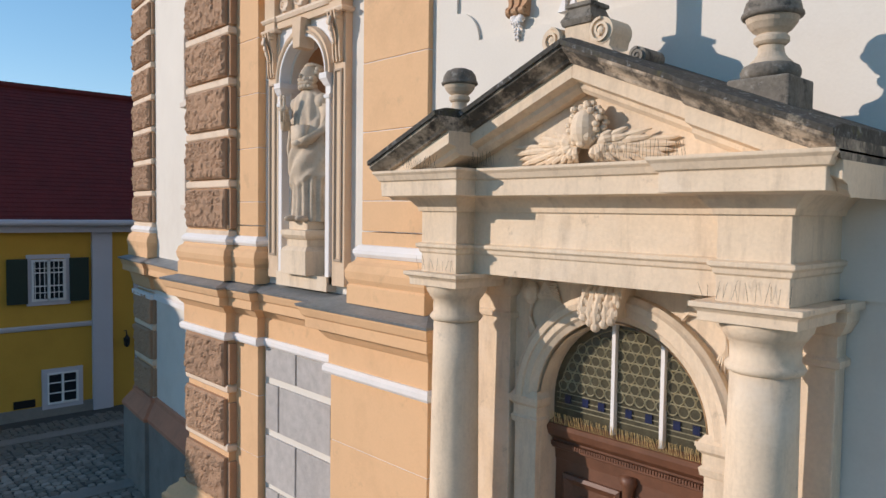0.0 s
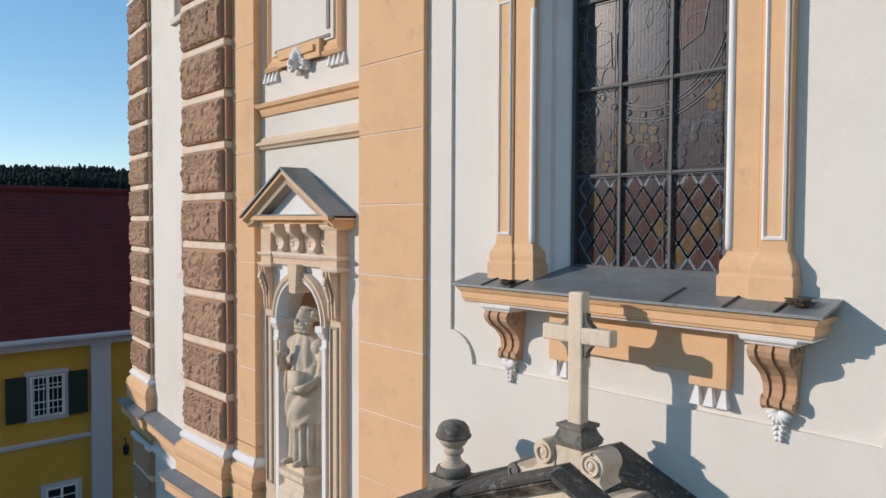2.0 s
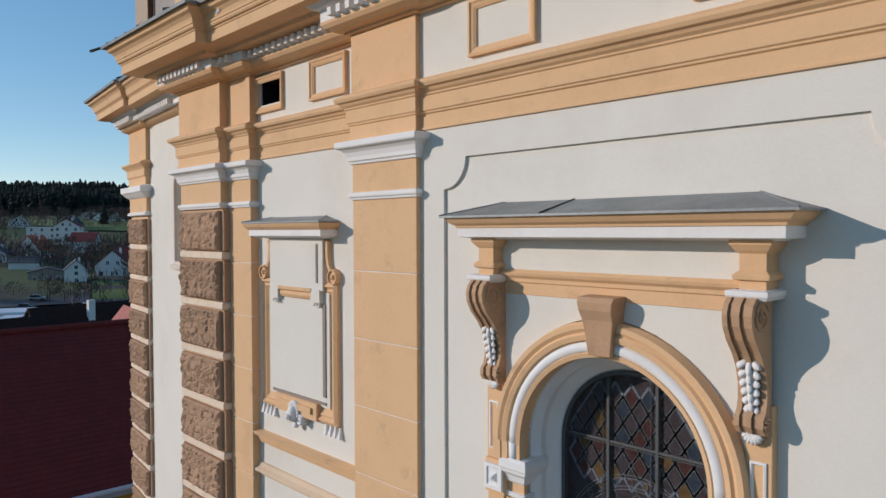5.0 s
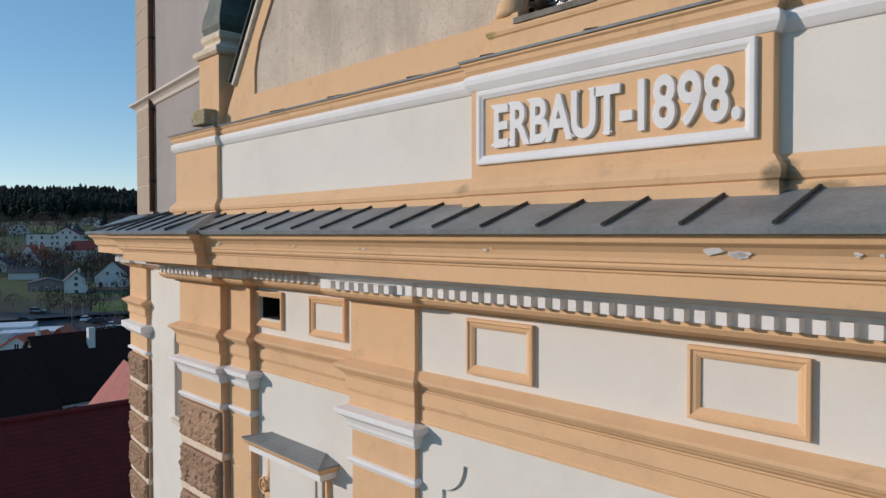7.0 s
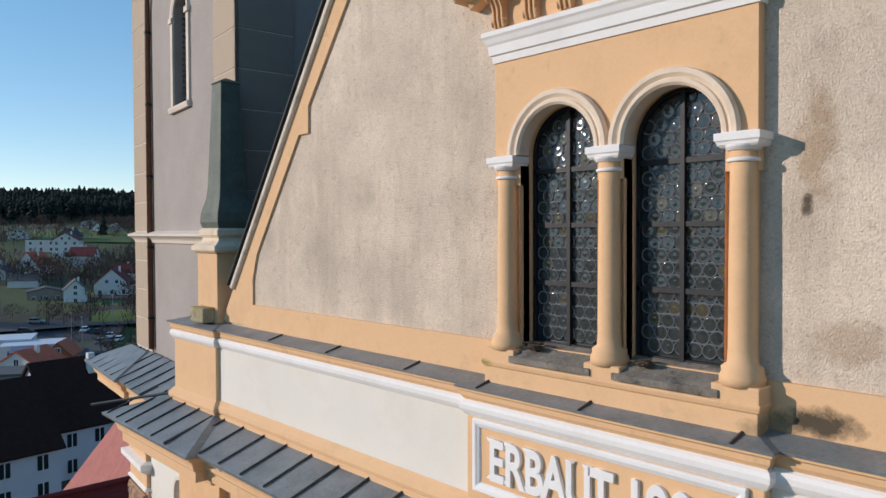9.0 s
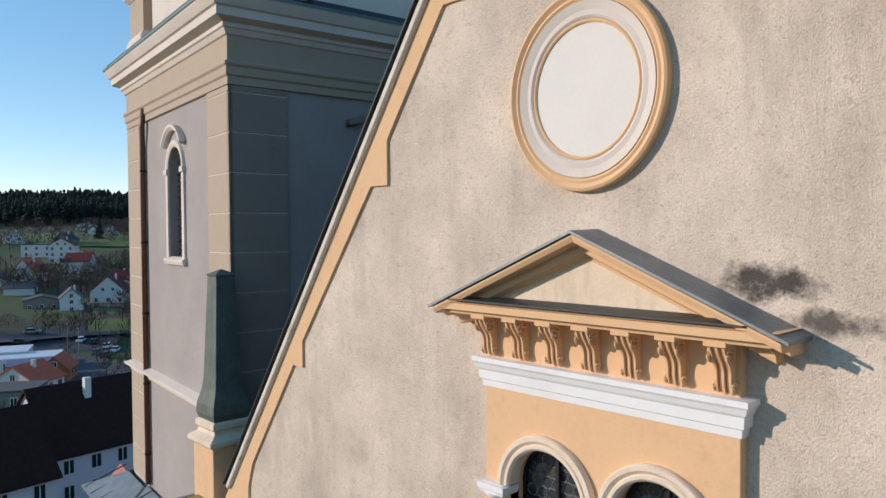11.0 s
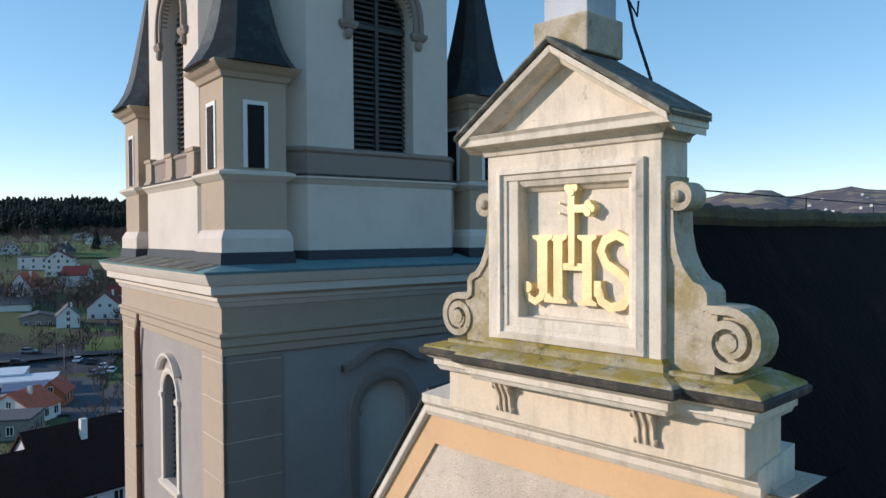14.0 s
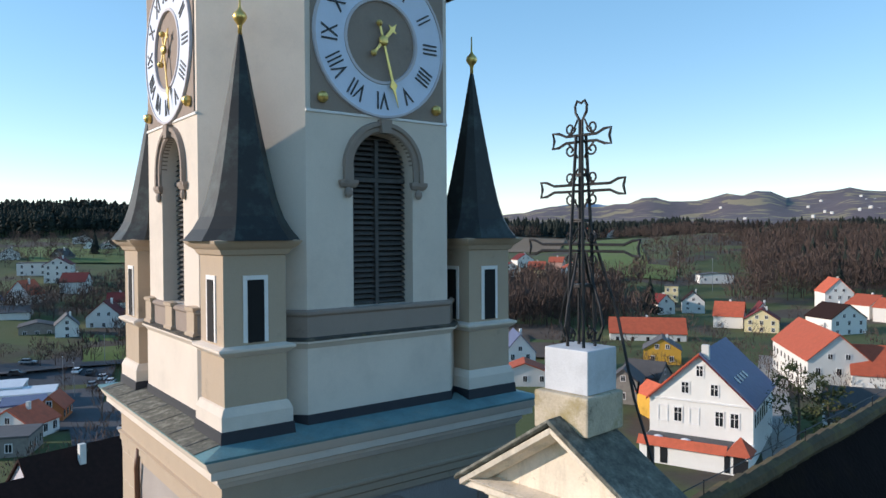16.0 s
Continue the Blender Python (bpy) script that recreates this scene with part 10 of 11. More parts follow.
def far_houses():
    A = house
    A(-361, 94.7, 11, 12, 8.2, 11.5, 65, "housewhite", "roofred", "three-storey white house with brown roof on the slope", 3, 3)
    A(-386, 90, 13, 9, 6.0, 6.1, 70, "housewhite", "roofgrey", "flat-roofed white modern house on the slope", 2, 3, chimney=False)
    A(-333, 93.4, 13.5, 10, 4.5, 8.0, 150, "housewhite", "roofred", "long white house with dark red roof and balcony", 2, 3)
    A(-311, 69, 9, 10, 4.5, 9.5, 45, "housewhite", "rooforange", "white gabled house with faded orange roof", 1, 2)
    A(-254, 79.8, 11, 11, 4.2, 9.2, 60, "housewhite", "roofred", "white house with steep red roof near the car park", 1, 3)
    A(-243, 64, 6.5, 10, 4.6, 7.6, 75, "housewhite", "roofgrey", "narrow white gabled house with grey roof", 2, 1)
    A(-252, 58, 10, 10, 3.6, 4.8, 75, "plinth", "roofgrey", "low grey house with flat roof", 1, 3, chimney=False)
    A(-280, 93, 10, 8, 4.0, 7.0, 155, "housewhite", "roofred", "house with red roof behind the gabled one", 1, 3)
    A(-494, 150, 8, 8, 4, 8, 60, "housewhite", "roofgrey", "small white gabled house below the forest", 1, 2)
    A(-489, 158, 10, 8, 4, 7.5, 80, "housewhite", "roofgrey", "white gabled house below the forest", 1, 2)
    A(-570, 168, 13, 9, 4, 6, 70, "housewhite", "roofgrey", "low white house at the forest edge", 1, 3)
    A(-282, 59, 12, 9, 3.2, 5.0, 160, "housewhite", "roofgrey", "low white house with grey roof", 1, 3)
    A(-303, 55, 8, 9, 4, 7, 60, "housewhite", "roofblue", "white house with slate roof", 1, 2)
    A(-440, 118, 9, 9, 4, 8, 40, "plinth", "roofgrey", "grey house among bare trees", 1, 2)
    A(-455, 95, 10, 9, 5, 8, 80, "housewhite", "roofgrey", "pale house on the slope", 2, 2)
    # works and shops beside the car park
    A(-178, 37, 12, 9, 3.0, 3.2, 70, "housewhite", "roofwhite", "flat hall with white sheet roof", 1, 3, chimney=False)
    A(-187, 33, 12, 10, 3.6, 3.8, 70, "housewhite", "roofwhite", "long flat white-roofed hall", 1, 3, chimney=False)
    A(-166, 34, 8, 9, 3.2, 3.4, 75, "housewhite", "roofblue", "low shop with blue roof edge", 1, 3, chimney=False)
    A(-160, 38, 5, 7, 2.8, 5.2, 60, "orangewall", "rooforange", "small orange building by the car park", 1, 1, chimney=False)
    A(-150, 30, 9, 8, 2.8, 5.6, 40, "housewhite", "rooforange", "low house with orange roof", 1, 2)
    A(-141, 24, 12, 8, 3.2, 3.4, 60, "plinth", "roofgrey", "grey flat-roofed annex by the works", 1, 2, chimney=False)
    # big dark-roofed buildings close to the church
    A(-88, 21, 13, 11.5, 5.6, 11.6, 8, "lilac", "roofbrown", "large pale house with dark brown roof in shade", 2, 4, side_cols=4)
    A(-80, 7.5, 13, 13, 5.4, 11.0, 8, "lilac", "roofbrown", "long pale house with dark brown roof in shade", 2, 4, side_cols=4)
    A(-88, 32, 5, 9, 4.2, 6.8, 100, "yellow", "roofbrown", "yellow annex beside the dark-roofed house", 1, 2, chimney=False)
    A(-34, 8.2, 9, 13, 4.2, 9.7, 82, "lilac", "roofpink", "house with faded pinkish red roof behind the yellow one", 2, 3, base=-1.6)
    # beyond the nave
    A(-126, 208, 9, 24, 3.6, 8.0, 125, "housewhite", "rooforange", "long low house with weathered red roof", 1, 2, side_cols=5, side=-1)
    A(-90, 147, 8, 9, 3.2, 6.2, 100, "plinth", "roofgrey", "grey-roofed garden shed by the villa", 1, 1, chimney=False)
    A(-76, 128, 5, 8, 4.6, 6.6, 60, "yellow", "rooforange", "yellow annex beside the villa", 1, 1, chimney=False)
    A(-126, 142, 8, 12, 5.5, 10, 50, "housewhite", "roofblue", "white house with blue slate roof", 2, 2)
    A(-114, 131, 12, 8, 3.0, 5.2, 42, "housewhite", "rooforange", "low house with orange roof", 1, 3, chimney=False)
    A(-104, 179, 10, 9, 4, 7, 30, "yellow", "roofgrey", "yellow house with grey roof", 1, 2)
    A(-88, 135, 7, 9, 4.5, 7.2, 25, "plinth", "roofgrey", "grey shed between gardens", 1, 1, chimney=False)
    A(-63.7, 181, 12.8, 33.3, 7.7, 13.4, 34, "housewhite", "rooforange", "large white building with long bright red roof", 2, 3, side_cols=9, side=-1, base=-8)
    A(-40, 178, 12, 30, 5.5, 11.0, 112, "housewhite", "rooforange", "long wing with bright red roof", 2, 3, side_cols=6)
    A(-41, 142, 13, 15, 4.0, 8.8, 112, "housewhite", "roofgrey", "white house with dark grey roof", 2, 3)
    A(-106, 251, 11, 9, 5, 8.5, 20, "paleyellow", "roofred", "pale yellow house with dark red roof", 2, 3)
    A(-106, 323, 11, 14, 7, 12.5, 35, "housewhite", "rooforange", "tall white house with orange roof at the wood's edge", 2, 3)
    A(-120, 256, 14, 10, 4.5, 9.0, 110, "housewhite", "rooforange", "house with weathered orange roof", 1, 3)
    A(-111, 262, 8, 9, 4, 9, 30, "housewhite", "roofred", "small house with steep red roof", 1, 2)
    A(-86, 263, 14, 12, 6, 10.5, 60, "housewhite", "roofbrown", "white house with black roof", 2, 3)
    A(-88, 307, 14, 10, 5, 8.5, 70, "housewhite", "rooforange", "white house with orange-brown roof", 2, 3)
    A(-78, 300, 12, 9, 5.5, 8.5, 80, "housewhite", "rooforange", "long house with orange tiled roof", 1, 3)
    A(-171, 306, 6, 6, 6.5, 6.7, 25, "paleyellow", "roofgrey", "yellow cube-shaped house among gardens", 2, 2, chimney=False)
    A(-148, 282, 9, 9, 4.2, 8.2, 30, "housewhite", "roofbrown", "white house with dark roof", 2, 2)
    A(-156, 270, 8, 8, 4.0, 7.5, 60, "housewhite", "roofred", "white house with red roof beside the tall fir", 1, 2)
    A(-184, 376, 18, 10, 4, 5, 40, "housewhite", "roofgrey", "sports building by the playing field", 1, 3, chimney=False)
    A(-277, 337, 20, 10, 5, 9, 125, "paleyellow", "rooforange", "long house in the far hamlet", 2, 4)
    A(-285, 367, 16, 9, 6, 9, 120, "pinkwall", "rooforange", "pinkish hamlet building with orange roof", 2, 4)
    A(-290, 326, 12, 9, 5, 8.5, 60, "housewhite", "roofred", "white hamlet house with red roof", 2, 2)
    A(-262, 352, 12, 9, 5, 8, 50, "housewhite", "rooforange", "white hamlet house with orange tiled roof", 2, 2)
    A(-240, 340, 11, 9, 5, 8, 20, "housewhite", "roofgrey", "white hamlet house with grey roof", 2, 2)
    A(-325, 380, 13, 9, 4, 8, 70, "housewhite", "roofred", "house on the meadow slope", 1, 2)
    A(-520, 735, 22, 12, 6, 12, 45, "housewhite", "rooforange", "farmhouse on the hill meadow", 2, 3)
    A(-498, 752, 14, 10, 5, 10, 60, "housewhite", "roofred", "farm building on the hill meadow", 1, 3)
    A(-545, 720, 12, 10, 5, 10, 30, "housewhite", "rooforange", "farm barn on the hill meadow", 1, 2)


M["roofwhite"] = mat("white_sheet_roof", (0.66, 0.67, 0.70), 0.5, var=0.1, scale=0.5, bump=0)
M["orangewall"] = mat("orange_render", (0.55, 0.16, 0.05), 0.9, var=0.1, scale=0.5, bump=0)
M["paleyellow"] = mat("pale_yellow_render", (0.72, 0.60, 0.34), 0.9, var=0.08, scale=0.5, bump=0)
M["pinkwall"] = mat("pink_render", (0.62, 0.36, 0.28), 0.9, var=0.08, scale=0.5, bump=0)
far_houses()


def villa():
    """The gabled villa beyond the nave roof, with its single-storey front wing."""
    m = pose(-58.2, 110.6, -10.3, 0, 0, 14.1)
    th = empty("villa", "cream gabled villa with blue slate roof and red-edged flat wing", "house")
    th.matrix_world = m
    w, hw, d, eave, ridge = 17.0, 8.5, 21.0, 9.9, 17.8
    b = B()
    plate(b, [(-hw, -2), (hw, -2), (hw, eave), (0, ridge), (-hw, eave)], [], 0, d)
    part("wall", b, "housewhite", th)
    b = B()
    k = (ridge - eave) / hw
    plate(b, [(0, ridge), (hw + 0.5, eave - k * 0.5), (hw + 0.5, eave - k * 0.5 + 0.28), (0, ridge + 0.34)], [], -0.5, d + 0.5)
    rf = part("roof", b, "roofblue", th, "blue slate roof slope with roof lights")
    b = B()
    plate(b, [(0, ridge), (-hw - 0.5, eave - k * 0.5), (-hw - 0.5, eave - k * 0.5 + 0.28), (0, ridge + 0.34)], [], -0.5, d + 0.5)
    part("roof", b, "rooforange", th, "red tiled roof slope")
    for i in range(4):
        x = hw * 0.62
        zz = eave + (ridge - eave) * 0.38
        b = B()
        y = 3.5 + i * 2.3
        for dx, dz, dd in ((0, 0, 0),):
            vs = [(x - 0.5, y, zz + k * 0.5 + 0.3), (x + 0.5, y, zz - k * 0.5 + 0.3), (x + 0.5, y + 1.2, zz - k * 0.5 + 0.3), (x - 0.5, y + 1.2, zz + k * 0.5 + 0.3)]
            lo = [b.verts.new(p) for p in vs]
            hi = [b.verts.new((p[0] + 0.06, p[1], p[2] + 0.08)) for p in vs]
            b.faces.new(lo)
            b.faces.new(hi)
            for q in range(4):
                b.faces.new((lo[q], lo[(q + 1) % 4], hi[(q + 1) % 4], hi[q]))
        part("roof_light", b, "glassdark", rf)
    b = B()
    box(b, 0.2, 1.4, 0.3, 1.3, ridge - 1.2, ridge + 1.6)
    part("chimney", b, "housewhite", th)
    b = B()
    for s in (-1, 1):
        pts = [(0, ridge + 0.02), (s * (hw + 0.5), eave - k * 0.5), (s * (hw + 0.5), eave - k * 0.5 - 0.25), (0, ridge - 0.32)]
        plate(b, pts, [], -0.62, -0.5)
    part("verge_board", b, "roofred", th, "red verge boards")
    def win(x, z0, ww, hh, y=0.0):
        b = B()
        box(b, x - ww / 2, x + ww / 2, y - 0.04, y + 0.02, z0, z0 + hh)
        o = part("window", b, "glassdark", th)
        b = B()
        frame_rect(b, x - ww / 2 - 0.22, x + ww / 2 + 0.22, z0 - 0.22, z0 + hh + 0.25, 0.22, y - 0.1, y)
        box(b, x - 0.05, x + 0.05, y - 0.08, y, z0, z0 + hh)
        box(b, x - ww / 2, x + ww / 2, y - 0.08, y, z0 + hh * 0.62, z0 + hh * 0.62 + 0.08)
        part("window_frame", b, "trim", o)
    for x in (-2.4, 2.4):
        win(x, 11.0, 1.1, 1.8)
    win(0, 14.1, 1.0, 1.7)
    for x in (-3.6, 3.2, 5.6):
        win(x, 6.0, 1.2, 2.3)
    for x in (-6.2, -0.9):
        b = B()
        frame_rect(b, x - 0.9, x + 0.9, 5.7, 8.6, 0.22, -0.08, 0.0)
        part("blind_window", b, "trim", th)
    b = B()
    box(b, -hw - 0.1, hw + 0.1, -0.18, 0.05, 9.6, 9.85)
    part("string_course", b, "trim", th)
    for i in range(6):
        b = B()
        box(b, hw - 0.02, hw + 0.05, 1.5 + i * 2.4, 2.6 + i * 2.4, 6.0, 8.2)
        part("window", b, "glassdark", th)
    # front wing
    b = B()
    box(b, -hw, hw + 0.2, -6.0, 0.0, -2.5, 3.6)
    part("wing_wall", b, "housewhite", th)
    b = B()
    box(b, -hw + 0.2, hw - 3.0, -5.6, -0.1, 3.6, 3.75)
    wf = part("wing_flat_roof", b, "roofgrey", th, "flat grey roof with two domed roof lights")
    for x in (-6.0, -1.5):
        b = B()
        ball(b, (x, -3.4, 3.75), 0.7, 10, (1.2, 0.8, 0.5))
        part("dome_light", b, "roofwhite", wf)
    b = B()
    vs = [(-hw - 0.3, -6.6, 3.0), (hw - 3.0, -6.6, 3.0), (hw - 3.0, -5.4, 4.1), (-hw - 0.3, -5.4, 4.1)]
    lo = [b.verts.new(p) for p in vs]
    hi = [b.verts.new((p[0], p[1] + 0.1, p[2] + 0.2)) for p in vs]
    b.faces.new(lo)
    b.faces.new(hi)
    for q in range(4):
        b.faces.new((lo[q], lo[(q + 1) % 4], hi[(q + 1) % 4], hi[q]))
    part("wing_apron", b, "rooforange", th, "red tiled apron")
    b = B()
    e = [b.verts.new(p) for p in ((hw - 3.3, -6.8, 3.2), (hw + 0.8, -6.8, 3.2), (hw + 0.8, -1.5, 3.2), (hw - 3.3, -1.5, 3.2))]
    t = b.verts.new((hw - 1.2, -4.2, 5.8))
    for q in range(4):
        b.faces.new((e[q], e[(q + 1) % 4], t))
    b.faces.new(e)
    part("wing_hip_roof", b, "rooforange", th, "small red hipped roof")
    for x, ww, hh in ((-6.6, 1.2, 2.6), (-4.4, 1.2, 2.6), (hw - 2.9, 0.9, 2.8), (hw - 1.1, 1.8, 3.0), (hw - 0.0, 0.5, 2.4)):
        b = B()
        box(b, x - ww / 2, x + ww / 2, -6.06, -5.98, 0.2, 0.2 + hh)
        part("window", b, "glassdark", th)
    b = B()
    box(b, -2.0, 1.2, -6.07, -5.98, -2.2, -0.4)
    part("garage_door", b, "roofred", th, "dark red garage door")


villa()


# ---------- yellow house across the square ----------
YH = -23.0


def yellow_house():
    th = empty("yellow_house", "ochre yellow townhouse with lilac pilasters and dark red tiled roof", "house", at=(YH, 4, -1.1))
    b = B()
    box(b, YH - 9, YH, -16, 3.3, -2, 4.55)
    part("wall", b, "yellow", th)
    b = B()
    box(b, YH - 9, YH - 0.1, 3.25, 14, -2, 4.5)
    part("wall", b, "yellow", th)
    # roof slope seen from the square
    b = B()
    vs = [(YH + 0.45, -17, 4.62), (YH + 0.45, 15, 4.62), (YH - 4.5, 15, 9.0), (YH - 4.5, -17, 9.0)]
    bk = [(YH - 9.5, -17, 4.62), (YH - 9.5, 15, 4.62)]
    v = [b.verts.new(p) for p in vs]
    w = [b.verts.new(p) for p in bk]
    b.faces.new(v)
    b.faces.new((v[3], v[2], w[1], w[0]))
    b.faces.new((v[0], v[3], w[0]))
    b.faces.new((v[1], w[1], v[2]))
    b.faces.new((v[0], w[0], w[1], v[1]))
    rf = part("roof", b, "roofred", th, "dark red tiled roof slope")
    # tile courses
    for i in range(34):
        f = i / 34
        c = B()
        x, z = YH + 0.45 - 4.95 * f, 4.62 + 4.38 * f
        tube(c, [(x, -17, z + 0.01), (x, 15, z + 0.006)], 0.008, 4)
        part("tile_course", c, "roofred", rf)
    b = B()
    tube(b, [(YH - 4.5, -17, 9.03), (YH - 4.5, 15, 9.03)], 0.12, 8)
    part("ridge_tiles", b, "roofred", th)
    b = B()
    tube(b, [(YH + 0.52, -17, 4.58), (YH + 0.52, 15, 4.58)], 0.09, 8)
    part("gutter", b, "lilac", th, "pale grey eaves gutter")
    b = B()
    box(b, YH - 0.02, YH + 0.3, -16, 13, 4.3, 4.52)
    part("eaves_board", b, "lilac", th)
    b = B()
    box(b, YH - 0.05, YH + 0.12, 2.05, 2.62, -1.5, 4.4)
    part("pilaster", b, "lilac", th, "flat lilac-white pilaster strip", bevel=0.01)
    b = B()
    sweep(b, [(YH, 2.05), (YH, -16)], [(0.0, 1.48), (-0.05, 1.5), (-0.07, 1.56), (-0.07, 1.6), (0.0, 1.63)])
    part("string_course", b, "lilac", th)
    b = B()
    box(b, YH - 0.02, YH + 0.05, -16, 2.05, -1.6, -0.75)
    part("plinth", b, "plinth", th)
    upper_window(th, 0.88, 2.32, 3.52, 0.45)
    upper_window(th, -3.6, 2.32, 3.52, 0.45)
    # ground floor window
    for yc in (1.22, -3.2):
        b = B()
        frame_y(b, YH, yc - 0.55, yc + 0.55, -0.85, 0.32, 0.13, 0.06)
        wn_ = part("window", b, "lilac", th, "white framed ground-floor window")
        b = B()
        frame_y(b, YH + 0.02, yc - 0.42, yc + 0.42, -0.72, 0.2, 0.05, 0.07)
        box(b, YH + 0.02, YH + 0.08, yc - 0.03, yc + 0.03, -0.7, 0.18)
        for z in (-0.4, -0.1):
            box(b, YH + 0.02, YH + 0.075, yc - 0.4, yc + 0.4, z - 0.012, z + 0.012)
        part("window_frame", b, "trim", wn_)
        b = B()
        box(b, YH - 0.02, YH + 0.025, yc - 0.42, yc + 0.42, -0.72, 0.2)
        part("pane", b, "glassdark", wn_)
    # flat black panel, the vent's shade in its colour
    b = B()
    box(b, YH, YH + 0.03, -0.05, 0.5, -0.72, -0.5)
    part("vent", b, "dark", th, "black panel for the shaded cellar vent")
    # bay beyond the pilaster: window, arched doorway, lantern
    upper_window(th, 3.75, 2.32, 3.5, 0.35, shutters=False)
    b = B()
    m = Matrix(((0, 1, 0, YH - 0.1), (1, 0, 0, 0), (0, 0, 1, 0), (0, 0, 0, 1)))
    plate(b, arch_pts(3.95, 0.75, 0.62, -1.3), [arch_pts(3.95, 0.75, 0.45, -1.3)], -0.02, 0.09)
    b.transform(m)
    dr = part("doorway", b, "lilac", th, "grey round-headed doorway")
    b = B()
    plate(b, arch_pts(3.95, 0.75, 0.46, -1.3), [], -0.02, 0.03)
    b.transform(m)
    part("door", b, "wood", dr)
    b = B()
    tube(b, [(YH - 0.1, 3.0, 1.2), (YH + 0.15, 3.0, 1.25), (YH + 0.2, 3.0, 1.1)], 0.02, 6)
    lathe(b, [(0.02, 0.75), (0.08, 0.8), (0.1, 1.02), (0.04, 1.1), (0.0, 1.14)], YH + 0.2, 3.0, 8)
    part("wall_lantern", b, "iron", th, "black wall lantern")
    seat(th)


def frame_y(b, x, y0, y1, z0, z1, w, t):
    tmp = Matrix(((0, 1, 0, x), (1, 0, 0, 0), (0, 0, 1, 0), (0, 0, 0, 1)))
    c = B()
    frame_rect(c, y0, y1, z0, z1, w, 0.0, t)
    c.transform(tmp)
    me = bpy.data.meshes.new("tmp")
    c.to_mesh(me)
    c.free()
    b.from_mesh(me)
    bpy.data.meshes.remove(me)


def upper_window(th, yc, z0, z1, hw, shutters=True):
    b = B()
    frame_y(b, YH, yc - hw - 0.12, yc + hw + 0.12, z0 - 0.12, z1 + 0.14, 0.12, 0.06)
    wn_ = part("window", b, "lilac", th, "white framed upper window")
    b = B()
    frame_y(b, YH + 0.02, yc - hw, yc + hw, z0, z1, 0.06, 0.08)
    box(b, YH + 0.02, YH + 0.1, yc - 0.035, yc + 0.035, z0, z1)
    for f in (0.36, 0.68):
        box(b, YH + 0.02, YH + 0.09, yc - hw, yc + hw, z0 + (z1 - z0) * f - 0.015, z0 + (z1 - z0) * f + 0.015)
    part("window_frame", b, "trim", wn_)
    b = B()
    box(b, YH - 0.02, YH + 0.03, yc - hw, yc + hw, z0, z1)
    part("pane", b, "glassdark", wn_)
    g = B()
    for i in range(7):
        y = yc - hw + 0.08 + (2 * hw - 0.16) * i / 6
        tube(g, [(YH + 0.13, y, z0), (YH + 0.13, y, z1)], 0.012, 5)
    for z in (z0 + 0.25, z1 - 0.25):
        tube(g, [(YH + 0.13, yc - hw, z), (YH + 0.13, yc + hw, z)], 0.012, 5)
    part("grille", g, "trim", wn_, "white wrought window grille")
    if shutters:
        for s in (-1, 1):
            b = B()
            ya, yb = sorted((yc + s * (hw + 0.1), yc + s * (hw + 0.62)))
            box(b, YH + 0.07, YH + 0.12, ya, yb, z0 - 0.05, z1 + 0.03)
            sh = part("shutter", b, "shutter", wn_, "dark green open shutter")
            sl = B()
            for i in range(16):
                z = z0 + 0.05 + (z1 - z0 - 0.1) * i / 15
                box(sl, YH + 0.12, YH + 0.135, ya + 0.05, yb - 0.05, z - 0.02, z + 0.02)
            part("shutter_slats", sl, "shutter", wn_)


yellow_house()


# ---------- nave roof ----------
def nave():
    b = B()
    zr, ze = 25.5, 16.0
    xe = 6.6
    vs = [(X0, 0.75, zr), (X0, 34, zr), (X0 + xe, 34, ze), (X0 + xe, 0.75, ze), (X0 - xe, 34, ze), (X0 - xe, 0.75, ze)]
    v = [b.verts.new(p) for p in vs]
    b.faces.new((v[0], v[3], v[2], v[1]))
    b.faces.new((v[0], v[1], v[4], v[5]))
    b.faces.new((v[1], v[2], v[4]))
    b.faces.new((v[0], v[5], v[3]))
    b.faces.new((v[5], v[4], v[2], v[3]))
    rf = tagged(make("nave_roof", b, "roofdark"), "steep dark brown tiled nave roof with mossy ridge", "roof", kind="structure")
    n = Vector((zr - ze, 0, xe)).normalized()
    c = B()
    rnd = random.Random(3)
    for i in range(80):
        y = 0.9 + i * 0.41
        z = zr - 0.02 + 0.012 * math.sin(i * 0.9)
        tube(c, [(X0, y, z), (X0, y + 0.40, z + 0.012)], 0.105, 8, 0.12)
    part("ridge_tiles", c, "roofmoss", rf, "mossy ridge tiles")
    c = B()
    tube(c, [(X0 + 0.02, 0.9, zr + 0.24), (X0 + 0.02, 33, zr + 0.24)], 0.008, 4)
    for i in range(12):
        tube(c, [(X0 + 0.02, 2 + i * 2.6, zr + 0.05), (X0 + 0.02, 2 + i * 2.6, zr + 0.26)], 0.008, 4)
    part("lightning_wire", c, "iron", rf, "thin lightning conductor above the ridge")
    c = B()
    for i in range(26):
        f = 0.08 + 0.8 * rnd.random()
        y = 1.5 + 26 * rnd.random()
        x, z = X0 + xe * f, zr - (zr - ze) * f
        tube(c, [(x, y, z), (x + 0.1, y, z + 0.06), (x + 0.13, y, z + 0.16)], 0.008, 4)
    part("snow_hook", c, "trim", rf, "small pale snow hooks")
    b = B()
    box(b, X0 - 6.2, X0 + 6.2, 1.2, 34, ZG, 16.2)
    tagged(make("nave_wall", b, "white"), "plain nave walls behind the front", "wall", kind="structure")


